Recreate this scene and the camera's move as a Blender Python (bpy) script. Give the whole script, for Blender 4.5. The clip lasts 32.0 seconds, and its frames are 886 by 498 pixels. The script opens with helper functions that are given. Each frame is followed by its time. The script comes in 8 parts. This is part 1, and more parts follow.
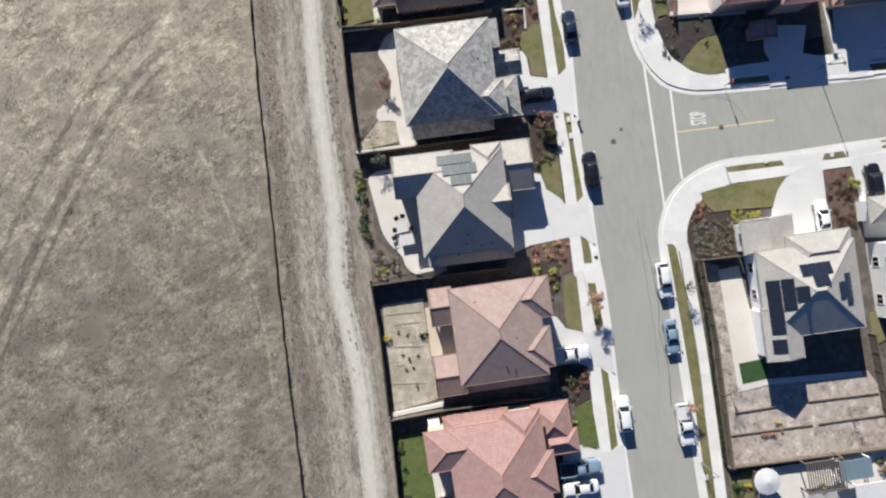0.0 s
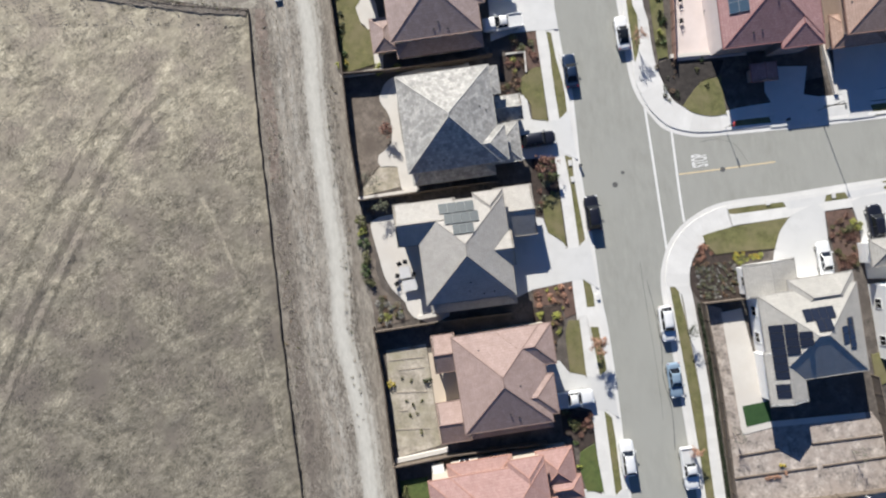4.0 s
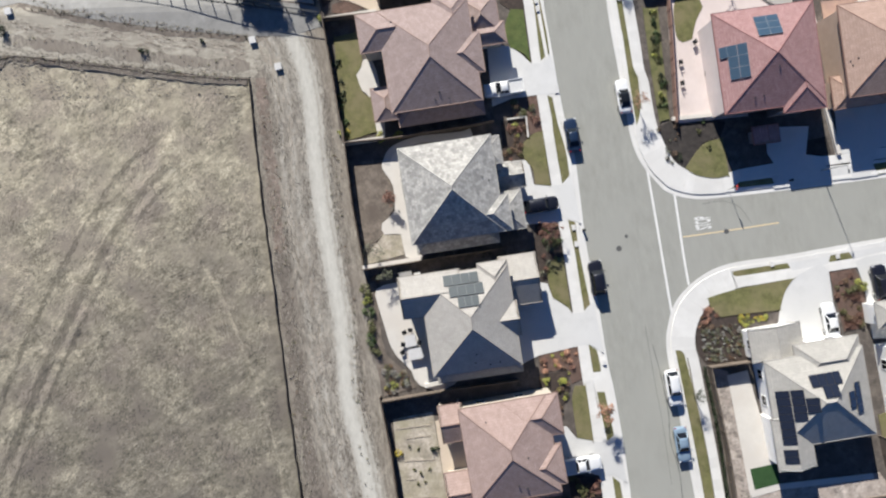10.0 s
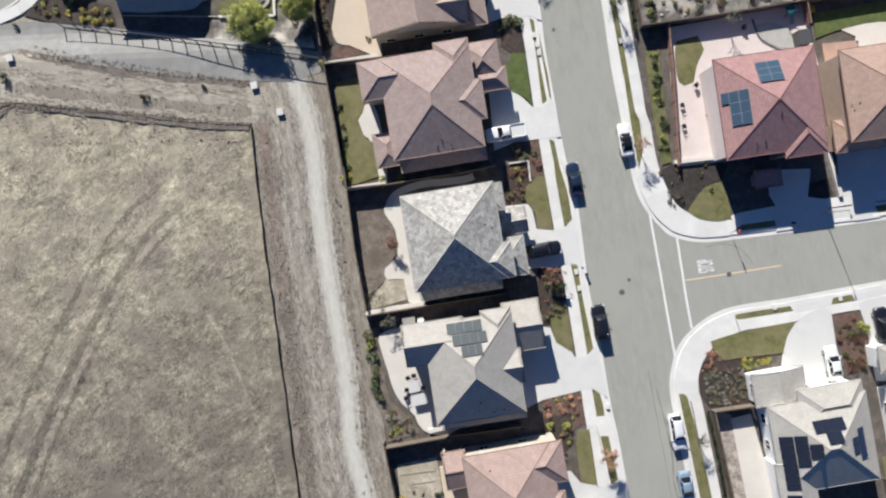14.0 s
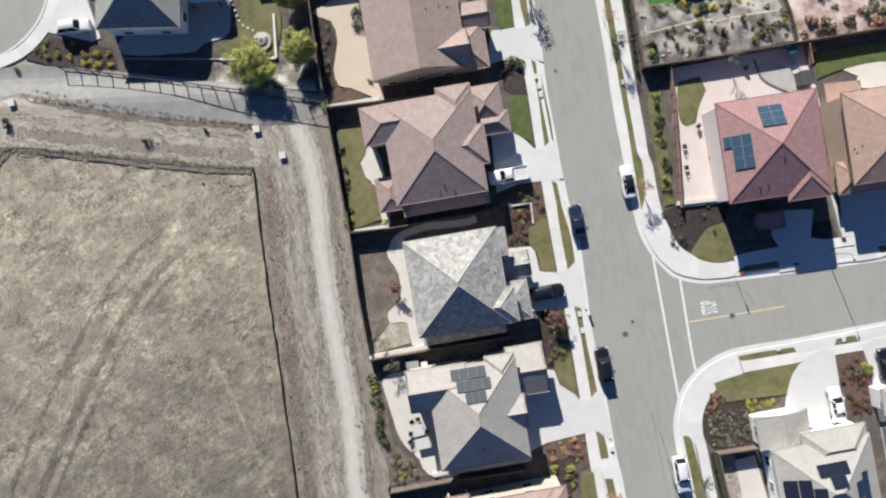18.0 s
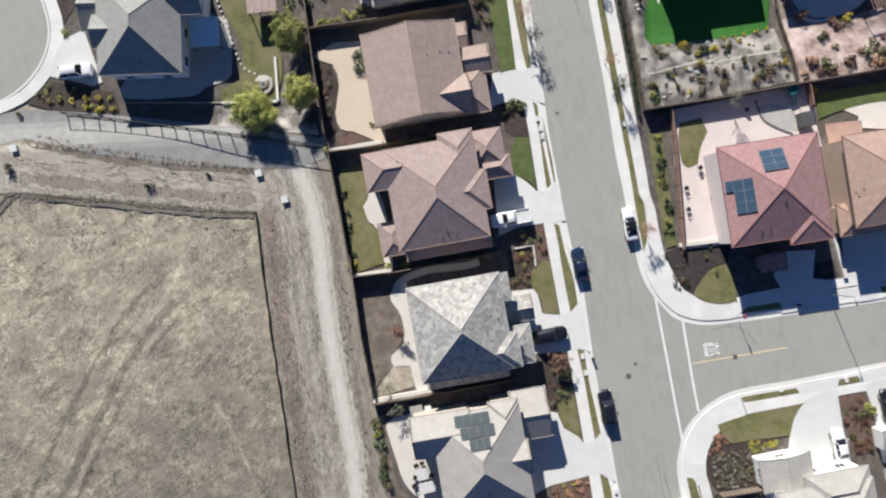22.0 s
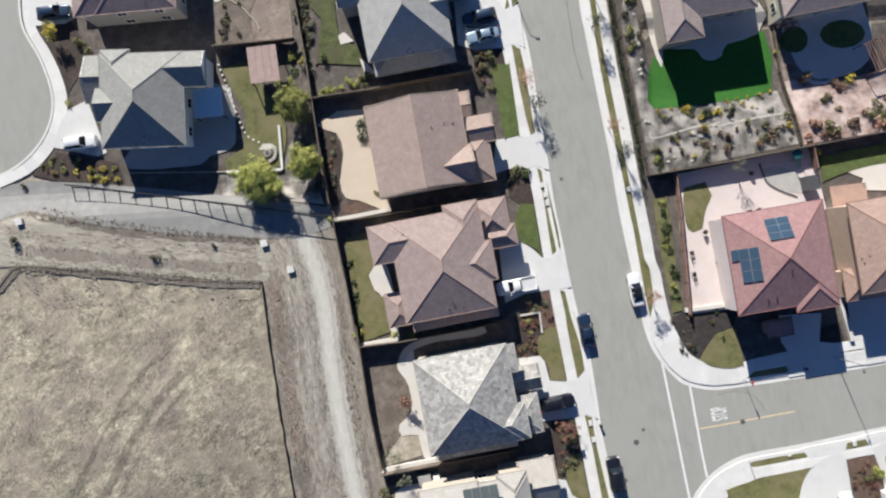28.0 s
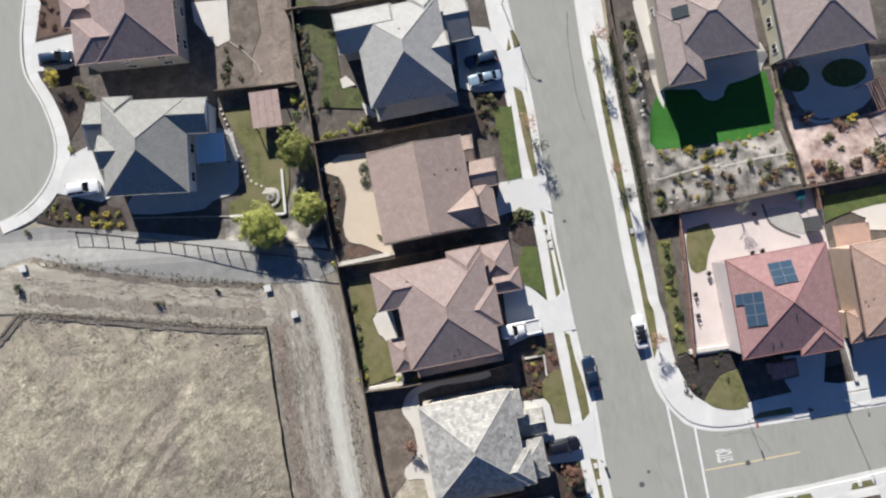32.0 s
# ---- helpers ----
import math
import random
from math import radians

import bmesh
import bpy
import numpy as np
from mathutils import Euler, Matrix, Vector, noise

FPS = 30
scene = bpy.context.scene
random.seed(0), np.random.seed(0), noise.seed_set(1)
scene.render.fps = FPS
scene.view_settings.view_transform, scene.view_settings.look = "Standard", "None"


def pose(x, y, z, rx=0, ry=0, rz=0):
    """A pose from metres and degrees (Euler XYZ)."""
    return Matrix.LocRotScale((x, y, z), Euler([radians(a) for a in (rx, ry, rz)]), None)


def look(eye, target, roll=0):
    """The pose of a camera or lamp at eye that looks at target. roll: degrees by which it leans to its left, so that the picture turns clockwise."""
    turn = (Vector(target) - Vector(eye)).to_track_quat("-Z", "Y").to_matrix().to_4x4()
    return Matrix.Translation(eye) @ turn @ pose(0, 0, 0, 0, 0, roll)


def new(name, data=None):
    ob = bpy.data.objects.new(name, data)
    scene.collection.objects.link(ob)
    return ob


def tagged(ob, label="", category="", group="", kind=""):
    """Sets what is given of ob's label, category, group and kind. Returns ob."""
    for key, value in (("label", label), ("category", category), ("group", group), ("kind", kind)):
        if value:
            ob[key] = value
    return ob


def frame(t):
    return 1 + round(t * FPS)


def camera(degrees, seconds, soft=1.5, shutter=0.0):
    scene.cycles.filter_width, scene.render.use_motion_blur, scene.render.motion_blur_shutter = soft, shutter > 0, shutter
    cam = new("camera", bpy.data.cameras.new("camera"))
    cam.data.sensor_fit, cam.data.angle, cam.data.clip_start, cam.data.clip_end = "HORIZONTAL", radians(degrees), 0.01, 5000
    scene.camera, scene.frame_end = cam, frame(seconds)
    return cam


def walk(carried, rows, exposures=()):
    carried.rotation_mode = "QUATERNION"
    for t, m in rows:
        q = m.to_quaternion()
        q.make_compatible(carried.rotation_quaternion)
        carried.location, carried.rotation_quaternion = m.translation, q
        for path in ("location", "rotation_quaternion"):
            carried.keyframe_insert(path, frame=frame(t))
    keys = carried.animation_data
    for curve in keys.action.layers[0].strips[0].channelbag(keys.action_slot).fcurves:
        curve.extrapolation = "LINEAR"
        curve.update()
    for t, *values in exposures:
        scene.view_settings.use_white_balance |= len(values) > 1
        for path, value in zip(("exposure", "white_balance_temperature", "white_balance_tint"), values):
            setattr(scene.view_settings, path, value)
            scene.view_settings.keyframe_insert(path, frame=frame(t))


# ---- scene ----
cam = camera(70.0, 32.0, 2.25)
METRES, EYE, TILT, LEAN, TURN = 50.0, 88.0, -90.0, 0.0, 0.0
ROWS = [
    (0.0, 0.0, 0.0, 0.0, 0.0, 0.0, -0.0),
    (0.5, -0.0011, -0.0002, 0.0151, 0.0, 0.03, 0.07),
    (1.0, -0.0026, -0.0003, 0.0327, -0.0, -0.01, 0.13),
    (1.5, -0.0035, -0.0004, 0.0479, 0.01, 0.0, 0.2),
    (2.0, -0.004, -0.0005, 0.0635, 0.01, -0.02, 0.27),
    (2.5, -0.0045, -0.0007, 0.0783, 0.01, -0.03, 0.32),
    (3.0, -0.0054, -0.0008, 0.0941, 0.01, -0.04, 0.4),
    (3.5, -0.0057, -0.0011, 0.1101, 0.02, -0.04, 0.46),
    (5.5, -0.0058, -0.0018, 0.1726, 0.03, -0.03, 0.82),
    (6.0, -0.0068, -0.0018, 0.1886, -0.01, -0.04, 0.93),
    (6.5, -0.0068, -0.0015, 0.2052, 0.03, -0.08, 1.02),
    (7.0, -0.0086, -0.0013, 0.2197, 0.02, -0.04, 1.1),
    (7.5, -0.0093, -0.001, 0.2368, 0.06, -0.05, 1.18),
    (8.0, -0.0107, -0.0012, 0.2521, 0.06, -0.03, 1.24),
    (8.5, -0.0114, -0.0011, 0.2677, 0.06, -0.07, 1.32),
    (9.0, -0.0125, -0.0011, 0.2834, 0.07, -0.09, 1.39),
    (9.5, -0.0134, -0.0012, 0.2984, 0.05, -0.07, 1.45),
    (10.0, -0.0138, -0.0014, 0.3139, 0.06, -0.07, 1.52),
    (10.5, -0.0144, -0.0019, 0.3294, 0.08, -0.06, 1.58),
    (11.0, -0.0154, -0.0021, 0.3459, 0.06, -0.04, 1.63),
    (11.5, -0.0159, -0.0022, 0.3607, 0.07, -0.07, 1.65),
    (12.0, -0.0167, -0.0022, 0.3771, 0.05, -0.09, 1.71),
    (12.5, -0.0169, -0.0021, 0.3924, 0.04, -0.09, 1.75),
    (13.0, -0.0177, -0.002, 0.4079, 0.03, -0.11, 1.79),
    (13.5, -0.0182, -0.0021, 0.4239, 0.03, -0.11, 1.84),
    (14.0, -0.0188, -0.0023, 0.4403, 0.03, -0.1, 1.87),
    (14.5, -0.0196, -0.0022, 0.4548, 0.01, -0.11, 1.92),
    (16.5, -0.0222, -0.0019, 0.5168, 0.0, -0.15, 2.11),
    (17.0, -0.023, -0.0019, 0.5322, -0.0, -0.15, 2.13),
    (17.5, -0.0239, -0.0017, 0.5472, -0.01, -0.14, 2.16),
    (18.0, -0.0246, -0.0017, 0.5634, -0.02, -0.18, 2.21),
    (18.5, -0.0253, -0.0018, 0.5781, -0.02, -0.16, 2.25),
    (19.0, -0.026, -0.0019, 0.5943, -0.03, -0.2, 2.31),
    (19.5, -0.0263, -0.0022, 0.6085, -0.03, -0.15, 2.34),
    (20.0, -0.0274, -0.0025, 0.6231, -0.05, -0.12, 2.39),
    (20.5, -0.0279, -0.0027, 0.6379, -0.03, -0.16, 2.43),
    (21.0, -0.0276, -0.0031, 0.654, -0.02, -0.16, 2.46),
    (21.5, -0.0276, -0.0035, 0.6691, -0.03, -0.16, 2.52),
    (22.0, -0.0278, -0.0038, 0.6848, -0.04, -0.17, 2.58),
    (22.5, -0.0284, -0.0044, 0.6988, -0.05, -0.11, 2.63),
    (23.0, -0.0291, -0.0044, 0.7151, -0.05, -0.12, 2.69),
    (23.5, -0.0293, -0.0047, 0.7299, -0.05, -0.12, 2.74),
    (24.0, -0.03, -0.005, 0.7464, -0.05, -0.11, 2.8),
    (24.5, -0.0303, -0.0051, 0.7619, -0.05, -0.12, 2.87),
    (25.0, -0.0309, -0.0054, 0.7784, -0.05, -0.1, 2.94),
    (25.5, -0.0311, -0.0054, 0.7948, -0.06, -0.1, 2.99),
    (27.5, -0.0336, -0.0045, 0.8593, -0.03, -0.1, 3.25),
    (28.0, -0.0342, -0.0044, 0.8754, -0.03, -0.1, 3.32),
    (28.5, -0.0345, -0.0043, 0.891, -0.04, -0.1, 3.38),
    (29.0, -0.0352, -0.0041, 0.9066, -0.04, -0.1, 3.46),
    (29.5, -0.0356, -0.0041, 0.9211, -0.04, -0.1, 3.52),
    (30.0, -0.0357, -0.0043, 0.9362, -0.04, -0.1, 3.58),
    (30.5, -0.0362, -0.0045, 0.9521, -0.03, -0.1, 3.66),
    (31.0, -0.0365, -0.0047, 0.9676, -0.03, -0.11, 3.72),
    (31.5, -0.0366, -0.005, 0.9835, -0.04, -0.11, 3.78),
    (32.0, -0.0368, -0.0052, 0.9989, -0.03, -0.09, 3.83),
]
walk(cam, [(t, pose(0, 0, EYE, TILT, LEAN, TURN) @ pose(METRES * x, METRES * y, METRES * z, 90 + pitch, roll, yaw)) for t, x, y, z, yaw, pitch, roll in ROWS])


import itertools

from mathutils import geometry

# ---- world and sun ----
SUN_EL, SUN_TO = 24.4, (0.315, -0.949)   # elevation, direction in which shadows fall
world = bpy.data.worlds.new("sky")
scene.world = world
world.use_nodes = True
wn = world.node_tree
bg = wn.nodes["Background"]
skyt = wn.nodes.new("ShaderNodeTexSky")
skyt.sky_type = "NISHITA"
skyt.sun_disc = False
skyt.sun_elevation = radians(SUN_EL)
skyt.sun_rotation = math.atan2(-SUN_TO[0], -SUN_TO[1])
hue = wn.nodes.new("ShaderNodeHueSaturation")
hue.inputs["Saturation"].default_value = 1.0
wn.links.new(skyt.outputs[0], hue.inputs["Color"])
wn.links.new(hue.outputs[0], bg.inputs[0])
bg.inputs[1].default_value = 0.078
skyt.ozone_density, skyt.dust_density, skyt.air_density, skyt.altitude = 8.0, 0.0, 0.7, 1500
sun = new("sun", bpy.data.lights.new("sun", "SUN"))
sun.data.energy, sun.data.angle, sun.data.color = 6.0, radians(0.6), (1.0, 0.972, 0.91)
ce = math.cos(radians(SUN_EL))
sun.matrix_world = look((0, 0, 60), (SUN_TO[0] * ce, SUN_TO[1] * ce, 60 - math.sin(radians(SUN_EL))))
scene.view_settings.exposure = 0.57


# ---- materials ----
def nodes_of(name):
    m = bpy.data.materials.new(name)
    m.use_nodes = True
    nt = m.node_tree
    return m, nt, nt.nodes["Principled BSDF"]


def surf(name, c1, c2, scale=1.0, rough=0.85, bump=0.3, fine=14.0, c3=None, patch=0.12, metal=0.0, each=0.0, squash=None, drift=None, grain=None, relief=0.05, clump=0.0):
    """Two colours mixed by broad and fine noise at world size, with relief; c3 comes in large patches."""
    m, nt, b = nodes_of(name)
    L = nt.links.new
    geo = nt.nodes.new("ShaderNodeNewGeometry")
    mp = nt.nodes.new("ShaderNodeMapping")
    L(geo.outputs["Position"], mp.inputs[0])
    if squash:
        mp.vector_type = "TEXTURE"   # streaks lie across the direction squash[0]
        mp.inputs["Rotation"].default_value[2] = radians(squash[0])
        mp.inputs["Scale"].default_value = (1 / squash[1], 1, 1)
    n1 = nt.nodes.new("ShaderNodeTexNoise")
    n1.inputs["Scale"].default_value, n1.inputs["Detail"].default_value = scale, 5
    n1.inputs["Roughness"].default_value = 0.65
    n2 = nt.nodes.new("ShaderNodeTexNoise")
    n2.inputs["Scale"].default_value, n2.inputs["Detail"].default_value = fine, 3
    for n in (n1, n2):
        L(mp.outputs[0], n.inputs["Vector"])
    add = nt.nodes.new("ShaderNodeMath")
    add.operation = "MULTIPLY_ADD"
    L(n2.outputs[0], add.inputs[0])
    add.inputs[1].default_value = 0.45
    L(n1.outputs[0], add.inputs[2])
    ramp = nt.nodes.new("ShaderNodeMapRange")
    L(add.outputs[0], ramp.inputs[0])
    ramp.inputs[1].default_value, ramp.inputs[2].default_value = 0.45, 1.0
    mix = nt.nodes.new("ShaderNodeMix")
    mix.data_type = "RGBA"
    L(ramp.outputs[0], mix.inputs[0])
    mix.inputs[6].default_value, mix.inputs[7].default_value = (*c1, 1), (*c2, 1)
    out = mix.outputs[2]
    if clump:   # tussocks a hand to a pace across
        nc = nt.nodes.new("ShaderNodeTexNoise")
        nc.inputs["Scale"].default_value, nc.inputs["Detail"].default_value, nc.inputs["Roughness"].default_value = 1.3, 6, 0.75
        nc.inputs["Distortion"].default_value = 0.6
        L(mp.outputs[0], nc.inputs["Vector"])
        rc = nt.nodes.new("ShaderNodeMapRange")
        L(nc.outputs[0], rc.inputs[0])
        rc.inputs[1].default_value, rc.inputs[2].default_value = 0.36, 0.64
        rc.inputs[3].default_value, rc.inputs[4].default_value = 1 - clump, 1 + clump * 0.85
        hc = nt.nodes.new("ShaderNodeHueSaturation")
        L(rc.outputs[0], hc.inputs["Value"])
        L(out, hc.inputs["Color"])
        out = hc.outputs[0]
    if c3:
        n3 = nt.nodes.new("ShaderNodeTexNoise")
        n3.inputs["Scale"].default_value, n3.inputs["Detail"].default_value = patch, 4
        L(geo.outputs["Position"], n3.inputs["Vector"])
        r3 = nt.nodes.new("ShaderNodeMapRange")
        L(n3.outputs[0], r3.inputs[0])
        r3.inputs[1].default_value, r3.inputs[2].default_value = 0.42, 0.68
        mx = nt.nodes.new("ShaderNodeMix")
        mx.data_type = "RGBA"
        L(r3.outputs[0], mx.inputs[0])
        L(out, mx.inputs[6])
        mx.inputs[7].default_value = (*c3, 1)
        out = mx.outputs[2]
    if drift:   # drier, paler growth towards the north and west
        n4 = nt.nodes.new("ShaderNodeTexNoise")
        n4.inputs["Scale"].default_value, n4.inputs["Detail"].default_value = 0.07, 5
        L(geo.outputs["Position"], n4.inputs["Vector"])
        sep = nt.nodes.new("ShaderNodeSeparateXYZ")
        L(geo.outputs["Position"], sep.inputs[0])
        ma = nt.nodes.new("ShaderNodeMath")
        ma.operation = "MULTIPLY_ADD"
        L(n4.outputs[0], ma.inputs[0])
        ma.inputs[1].default_value = 45.0
        mw = nt.nodes.new("ShaderNodeMath")   # and towards the west
        mw.operation = "MULTIPLY_ADD"
        L(sep.outputs[0], mw.inputs[0])
        mw.inputs[1].default_value = -0.5
        L(sep.outputs[1], mw.inputs[2])
        L(mw.outputs[0], ma.inputs[2])
        r4 = nt.nodes.new("ShaderNodeMapRange")
        L(ma.outputs[0], r4.inputs[0])
        r4.inputs[1].default_value, r4.inputs[2].default_value = drift[0] + 45, drift[1] + 45
        m4 = nt.nodes.new("ShaderNodeMix")
        m4.data_type, m4.blend_type = "RGBA", "MULTIPLY"
        L(r4.outputs[0], m4.inputs[0])
        L(out, m4.inputs[6])
        m4.inputs[7].default_value = (*drift[2], 1)
        out = m4.outputs[2]
    if each:
        info = nt.nodes.new("ShaderNodeObjectInfo")
        hsv = nt.nodes.new("ShaderNodeHueSaturation")
        mr = nt.nodes.new("ShaderNodeMapRange")
        L(info.outputs["Random"], mr.inputs[0])
        mr.inputs[3].default_value, mr.inputs[4].default_value = 1 - each, 1 + each
        L(mr.outputs[0], hsv.inputs["Value"])
        L(out, hsv.inputs["Color"])
        out = hsv.outputs[0]
    if grain:   # every stalk has a shade of its own
        gh = nt.nodes.new("ShaderNodeHueSaturation")
        gr = nt.nodes.new("ShaderNodeMapRange")
        L(geo.outputs["Random Per Island"], gr.inputs[0])
        gr.inputs[3].default_value, gr.inputs[4].default_value = grain
        L(gr.outputs[0], gh.inputs["Value"])
        L(out, gh.inputs["Color"])
        out = gh.outputs[0]
    L(out, b.inputs["Base Color"])
    b.inputs["Roughness"].default_value, b.inputs["Metallic"].default_value = rough, metal
    if bump:
        bp = nt.nodes.new("ShaderNodeBump")
        bp.inputs["Strength"].default_value, bp.inputs["Distance"].default_value = bump, relief
        L(add.outputs[0], bp.inputs["Height"])
        L(bp.outputs[0], b.inputs["Normal"])
    return m


def tile_roof(name, c1, c2, joint, tw=0.33, th=0.36, spread=0.5):
    """Interlocking roof tiles on UVs in metres: courses with a shade of their own and a raised lower edge."""
    m, nt, b = nodes_of(name)
    L = nt.links.new
    uv = nt.nodes.new("ShaderNodeUVMap")
    br = nt.nodes.new("ShaderNodeTexBrick")
    L(uv.outputs[0], br.inputs["Vector"])
    br.inputs["Color1"].default_value, br.inputs["Color2"].default_value = (*[v * (0.97 if spread > 1 else 1.02) for v in c1], 1), (*[v * (1.07 if spread > 1 else 1.02) for v in c2], 1)
    br.inputs["Mortar"].default_value = (*joint, 1)
    br.inputs["Scale"].default_value, br.inputs["Mortar Size"].default_value = 1.0, 0.022
    br.inputs["Brick Width"].default_value, br.inputs["Row Height"].default_value = tw, th
    br.inputs["Bias"].default_value = 0.0
    geo = nt.nodes.new("ShaderNodeNewGeometry")
    n = nt.nodes.new("ShaderNodeTexNoise")
    n.inputs["Scale"].default_value, n.inputs["Detail"].default_value = 0.7, 6
    L(geo.outputs["Position"], n.inputs["Vector"])
    hsv = nt.nodes.new("ShaderNodeHueSaturation")
    mr = nt.nodes.new("ShaderNodeMapRange")
    L(n.outputs[0], mr.inputs[0])
    mr.inputs[1].default_value, mr.inputs[2].default_value = 0.3, 0.7
    mr.inputs[3].default_value, mr.inputs[4].default_value = 1 - 0.13 * spread, 1 + 0.13 * spread
    L(mr.outputs[0], hsv.inputs["Value"])
    L(br.outputs[0], hsv.inputs["Color"])
    L(hsv.outputs[0], b.inputs["Base Color"])
    b.inputs["Roughness"].default_value = 0.9
    bp = nt.nodes.new("ShaderNodeBump")
    bp.inputs["Strength"].default_value, bp.inputs["Distance"].default_value = 0.9, 0.035
    inv = nt.nodes.new("ShaderNodeMath")
    inv.operation = "SUBTRACT"
    inv.inputs[0].default_value = 1
    L(br.outputs["Fac"], inv.inputs[1])
    L(inv.outputs[0], bp.inputs["Height"])
    L(bp.outputs[0], b.inputs["Normal"])
    return m


def plain(name, col, rough=0.5, metal=0.0, coat=0.0, dirt=0.12, trans=0.0):
    m, nt, b = nodes_of(name)
    L = nt.links.new
    geo = nt.nodes.new("ShaderNodeNewGeometry")
    n = nt.nodes.new("ShaderNodeTexNoise")
    n.inputs["Scale"].default_value, n.inputs["Detail"].default_value = 2.5, 5
    L(geo.outputs["Position"], n.inputs["Vector"])
    mix = nt.nodes.new("ShaderNodeMix")
    mix.data_type = "RGBA"
    L(n.outputs[0], mix.inputs[0])
    mix.inputs[6].default_value = (*[c * (1 - dirt) for c in col], 1)
    mix.inputs[7].default_value = (*[min(1, c * (1 + dirt)) for c in col], 1)
    L(mix.outputs[2], b.inputs["Base Color"])
    b.inputs["Roughness"].default_value, b.inputs["Metallic"].default_value = rough, metal
    b.inputs["Coat Weight"].default_value = coat
    b.inputs["Transmission Weight"].default_value = trans
    return m


M = {}
DRY = dict(c1=(0.071, 0.0625, 0.046), c2=(0.317, 0.283, 0.217), scale=0.5, rough=0.95, bump=0.6, fine=3.4, c3=(0.153, 0.131, 0.107), patch=0.2, relief=0.1, clump=0.24, squash=(122, 1.7), drift=(-8, 36, (1.74, 1.73, 1.67)))
TROD = dict(c1=(0.088, 0.075, 0.06), c2=(0.385, 0.343, 0.284), scale=0.7, rough=0.95, bump=0.6, fine=3.6, c3=(0.20, 0.170, 0.139), patch=0.15, relief=0.08, clump=0.2, squash=(8, 3.6))
M["field"] = surf("dry_grass", **DRY)
M["verge"] = surf("trampled_verge", **TROD)
M["track"] = surf("pale_dirt_track", (0.30, 0.278, 0.242), (0.50, 0.468, 0.415), 0.6, 0.95, 0.4, 4.0, (0.40, 0.37, 0.325), 0.2, squash=(-6, 3.5))
M["gravel"] = surf("gravel_path", (0.17, 0.166, 0.158), (0.30, 0.293, 0.277), 0.6, 0.95, 0.4, 5.0, (0.225, 0.219, 0.206), 0.2)
M["asphalt"] = surf("worn_asphalt", (0.246, 0.243, 0.216), (0.325, 0.322, 0.288), 0.35, 0.9, 0.25, 12.0, (0.30, 0.297, 0.267), 0.1, squash=(8, 3.0))
M["tar"] = surf("tar_seal", (0.08, 0.08, 0.08), (0.13, 0.13, 0.125), 1.5, 0.6, 0.2)
M["concrete"] = surf("pale_concrete", (0.56, 0.545, 0.515), (0.68, 0.665, 0.635), 0.6, 0.85, 0.15, 9.0, (0.585, 0.57, 0.54), 0.25, each=0.05)
M["patio"] = surf("patio_concrete", (0.508, 0.476, 0.432), (0.607, 0.574, 0.523), 0.5, 0.85, 0.15, 9.0, (0.541, 0.500, 0.448), 0.3)
M["pinkpatio"] = surf("pink_patio_concrete", (0.53, 0.455, 0.425), (0.63, 0.55, 0.52), 0.5, 0.85, 0.15, 9.0, (0.57, 0.49, 0.46), 0.3)
M["tanpatio"] = surf("tan_patio_concrete", (0.468, 0.387, 0.294), (0.576, 0.486, 0.386), 0.5, 0.85, 0.15, 9.0, (0.513, 0.423, 0.331), 0.3)
M["lawn"] = surf("mown_lawn", (0.062, 0.066, 0.02), (0.18, 0.17, 0.068), 1.1, 0.95, 0.6, 6.0, (0.175, 0.15, 0.078), 0.3)
M["greenlawn"] = surf("green_lawn", (0.034, 0.056, 0.013), (0.112, 0.145, 0.04), 1.1, 0.95, 0.6, 6.0, (0.095, 0.108, 0.033), 0.3)
M["drylawn"] = surf("dry_lawn", (0.06, 0.066, 0.022), (0.165, 0.16, 0.062), 0.8, 0.95, 0.6, 6.0, (0.16, 0.142, 0.07), 0.3)
M["turf"] = surf("artificial_turf", (0.013, 0.092, 0.004), (0.026, 0.14, 0.008), 1.2, 0.8, 0.5, 14.0)
M["mulch"] = surf("bark_mulch", (0.013, 0.0095, 0.008), (0.092, 0.066, 0.053), 1.6, 0.95, 0.9, 6.0, (0.040, 0.029, 0.024), 0.5)
M["lotsoil"] = surf("dark_side_yard_soil", (0.034, 0.029, 0.026), (0.18, 0.152, 0.13), 0.9, 0.95, 0.7, 5.0, (0.08, 0.067, 0.058), 0.35)
M["bank"] = surf("pale_rough_bank", (0.17, 0.152, 0.12), (0.50, 0.458, 0.38), 0.6, 0.95, 0.5, 3.0, (0.32, 0.29, 0.238), 0.2, squash=(83, 3.2))
M["granite"] = surf("brown_granite_soil", (0.11, 0.087, 0.072), (0.36, 0.29, 0.242), 0.7, 0.95, 0.7, 3.2, (0.20, 0.158, 0.132), 0.35)
M["drive"] = surf("grey_driveway_concrete", (0.50, 0.493, 0.475), (0.61, 0.60, 0.58), 0.5, 0.85, 0.15, 9.0, (0.535, 0.527, 0.508), 0.25, each=0.05)
M["soil"] = surf("bare_soil", (0.065, 0.052, 0.042), (0.25, 0.207, 0.17), 0.9, 0.95, 0.7, 4.0, (0.115, 0.092, 0.075), 0.4)
M["sand"] = surf("pale_soil", (0.15, 0.13, 0.10), (0.60, 0.53, 0.44), 0.6, 0.95, 0.5, 3.0, (0.30, 0.27, 0.19), 0.35)
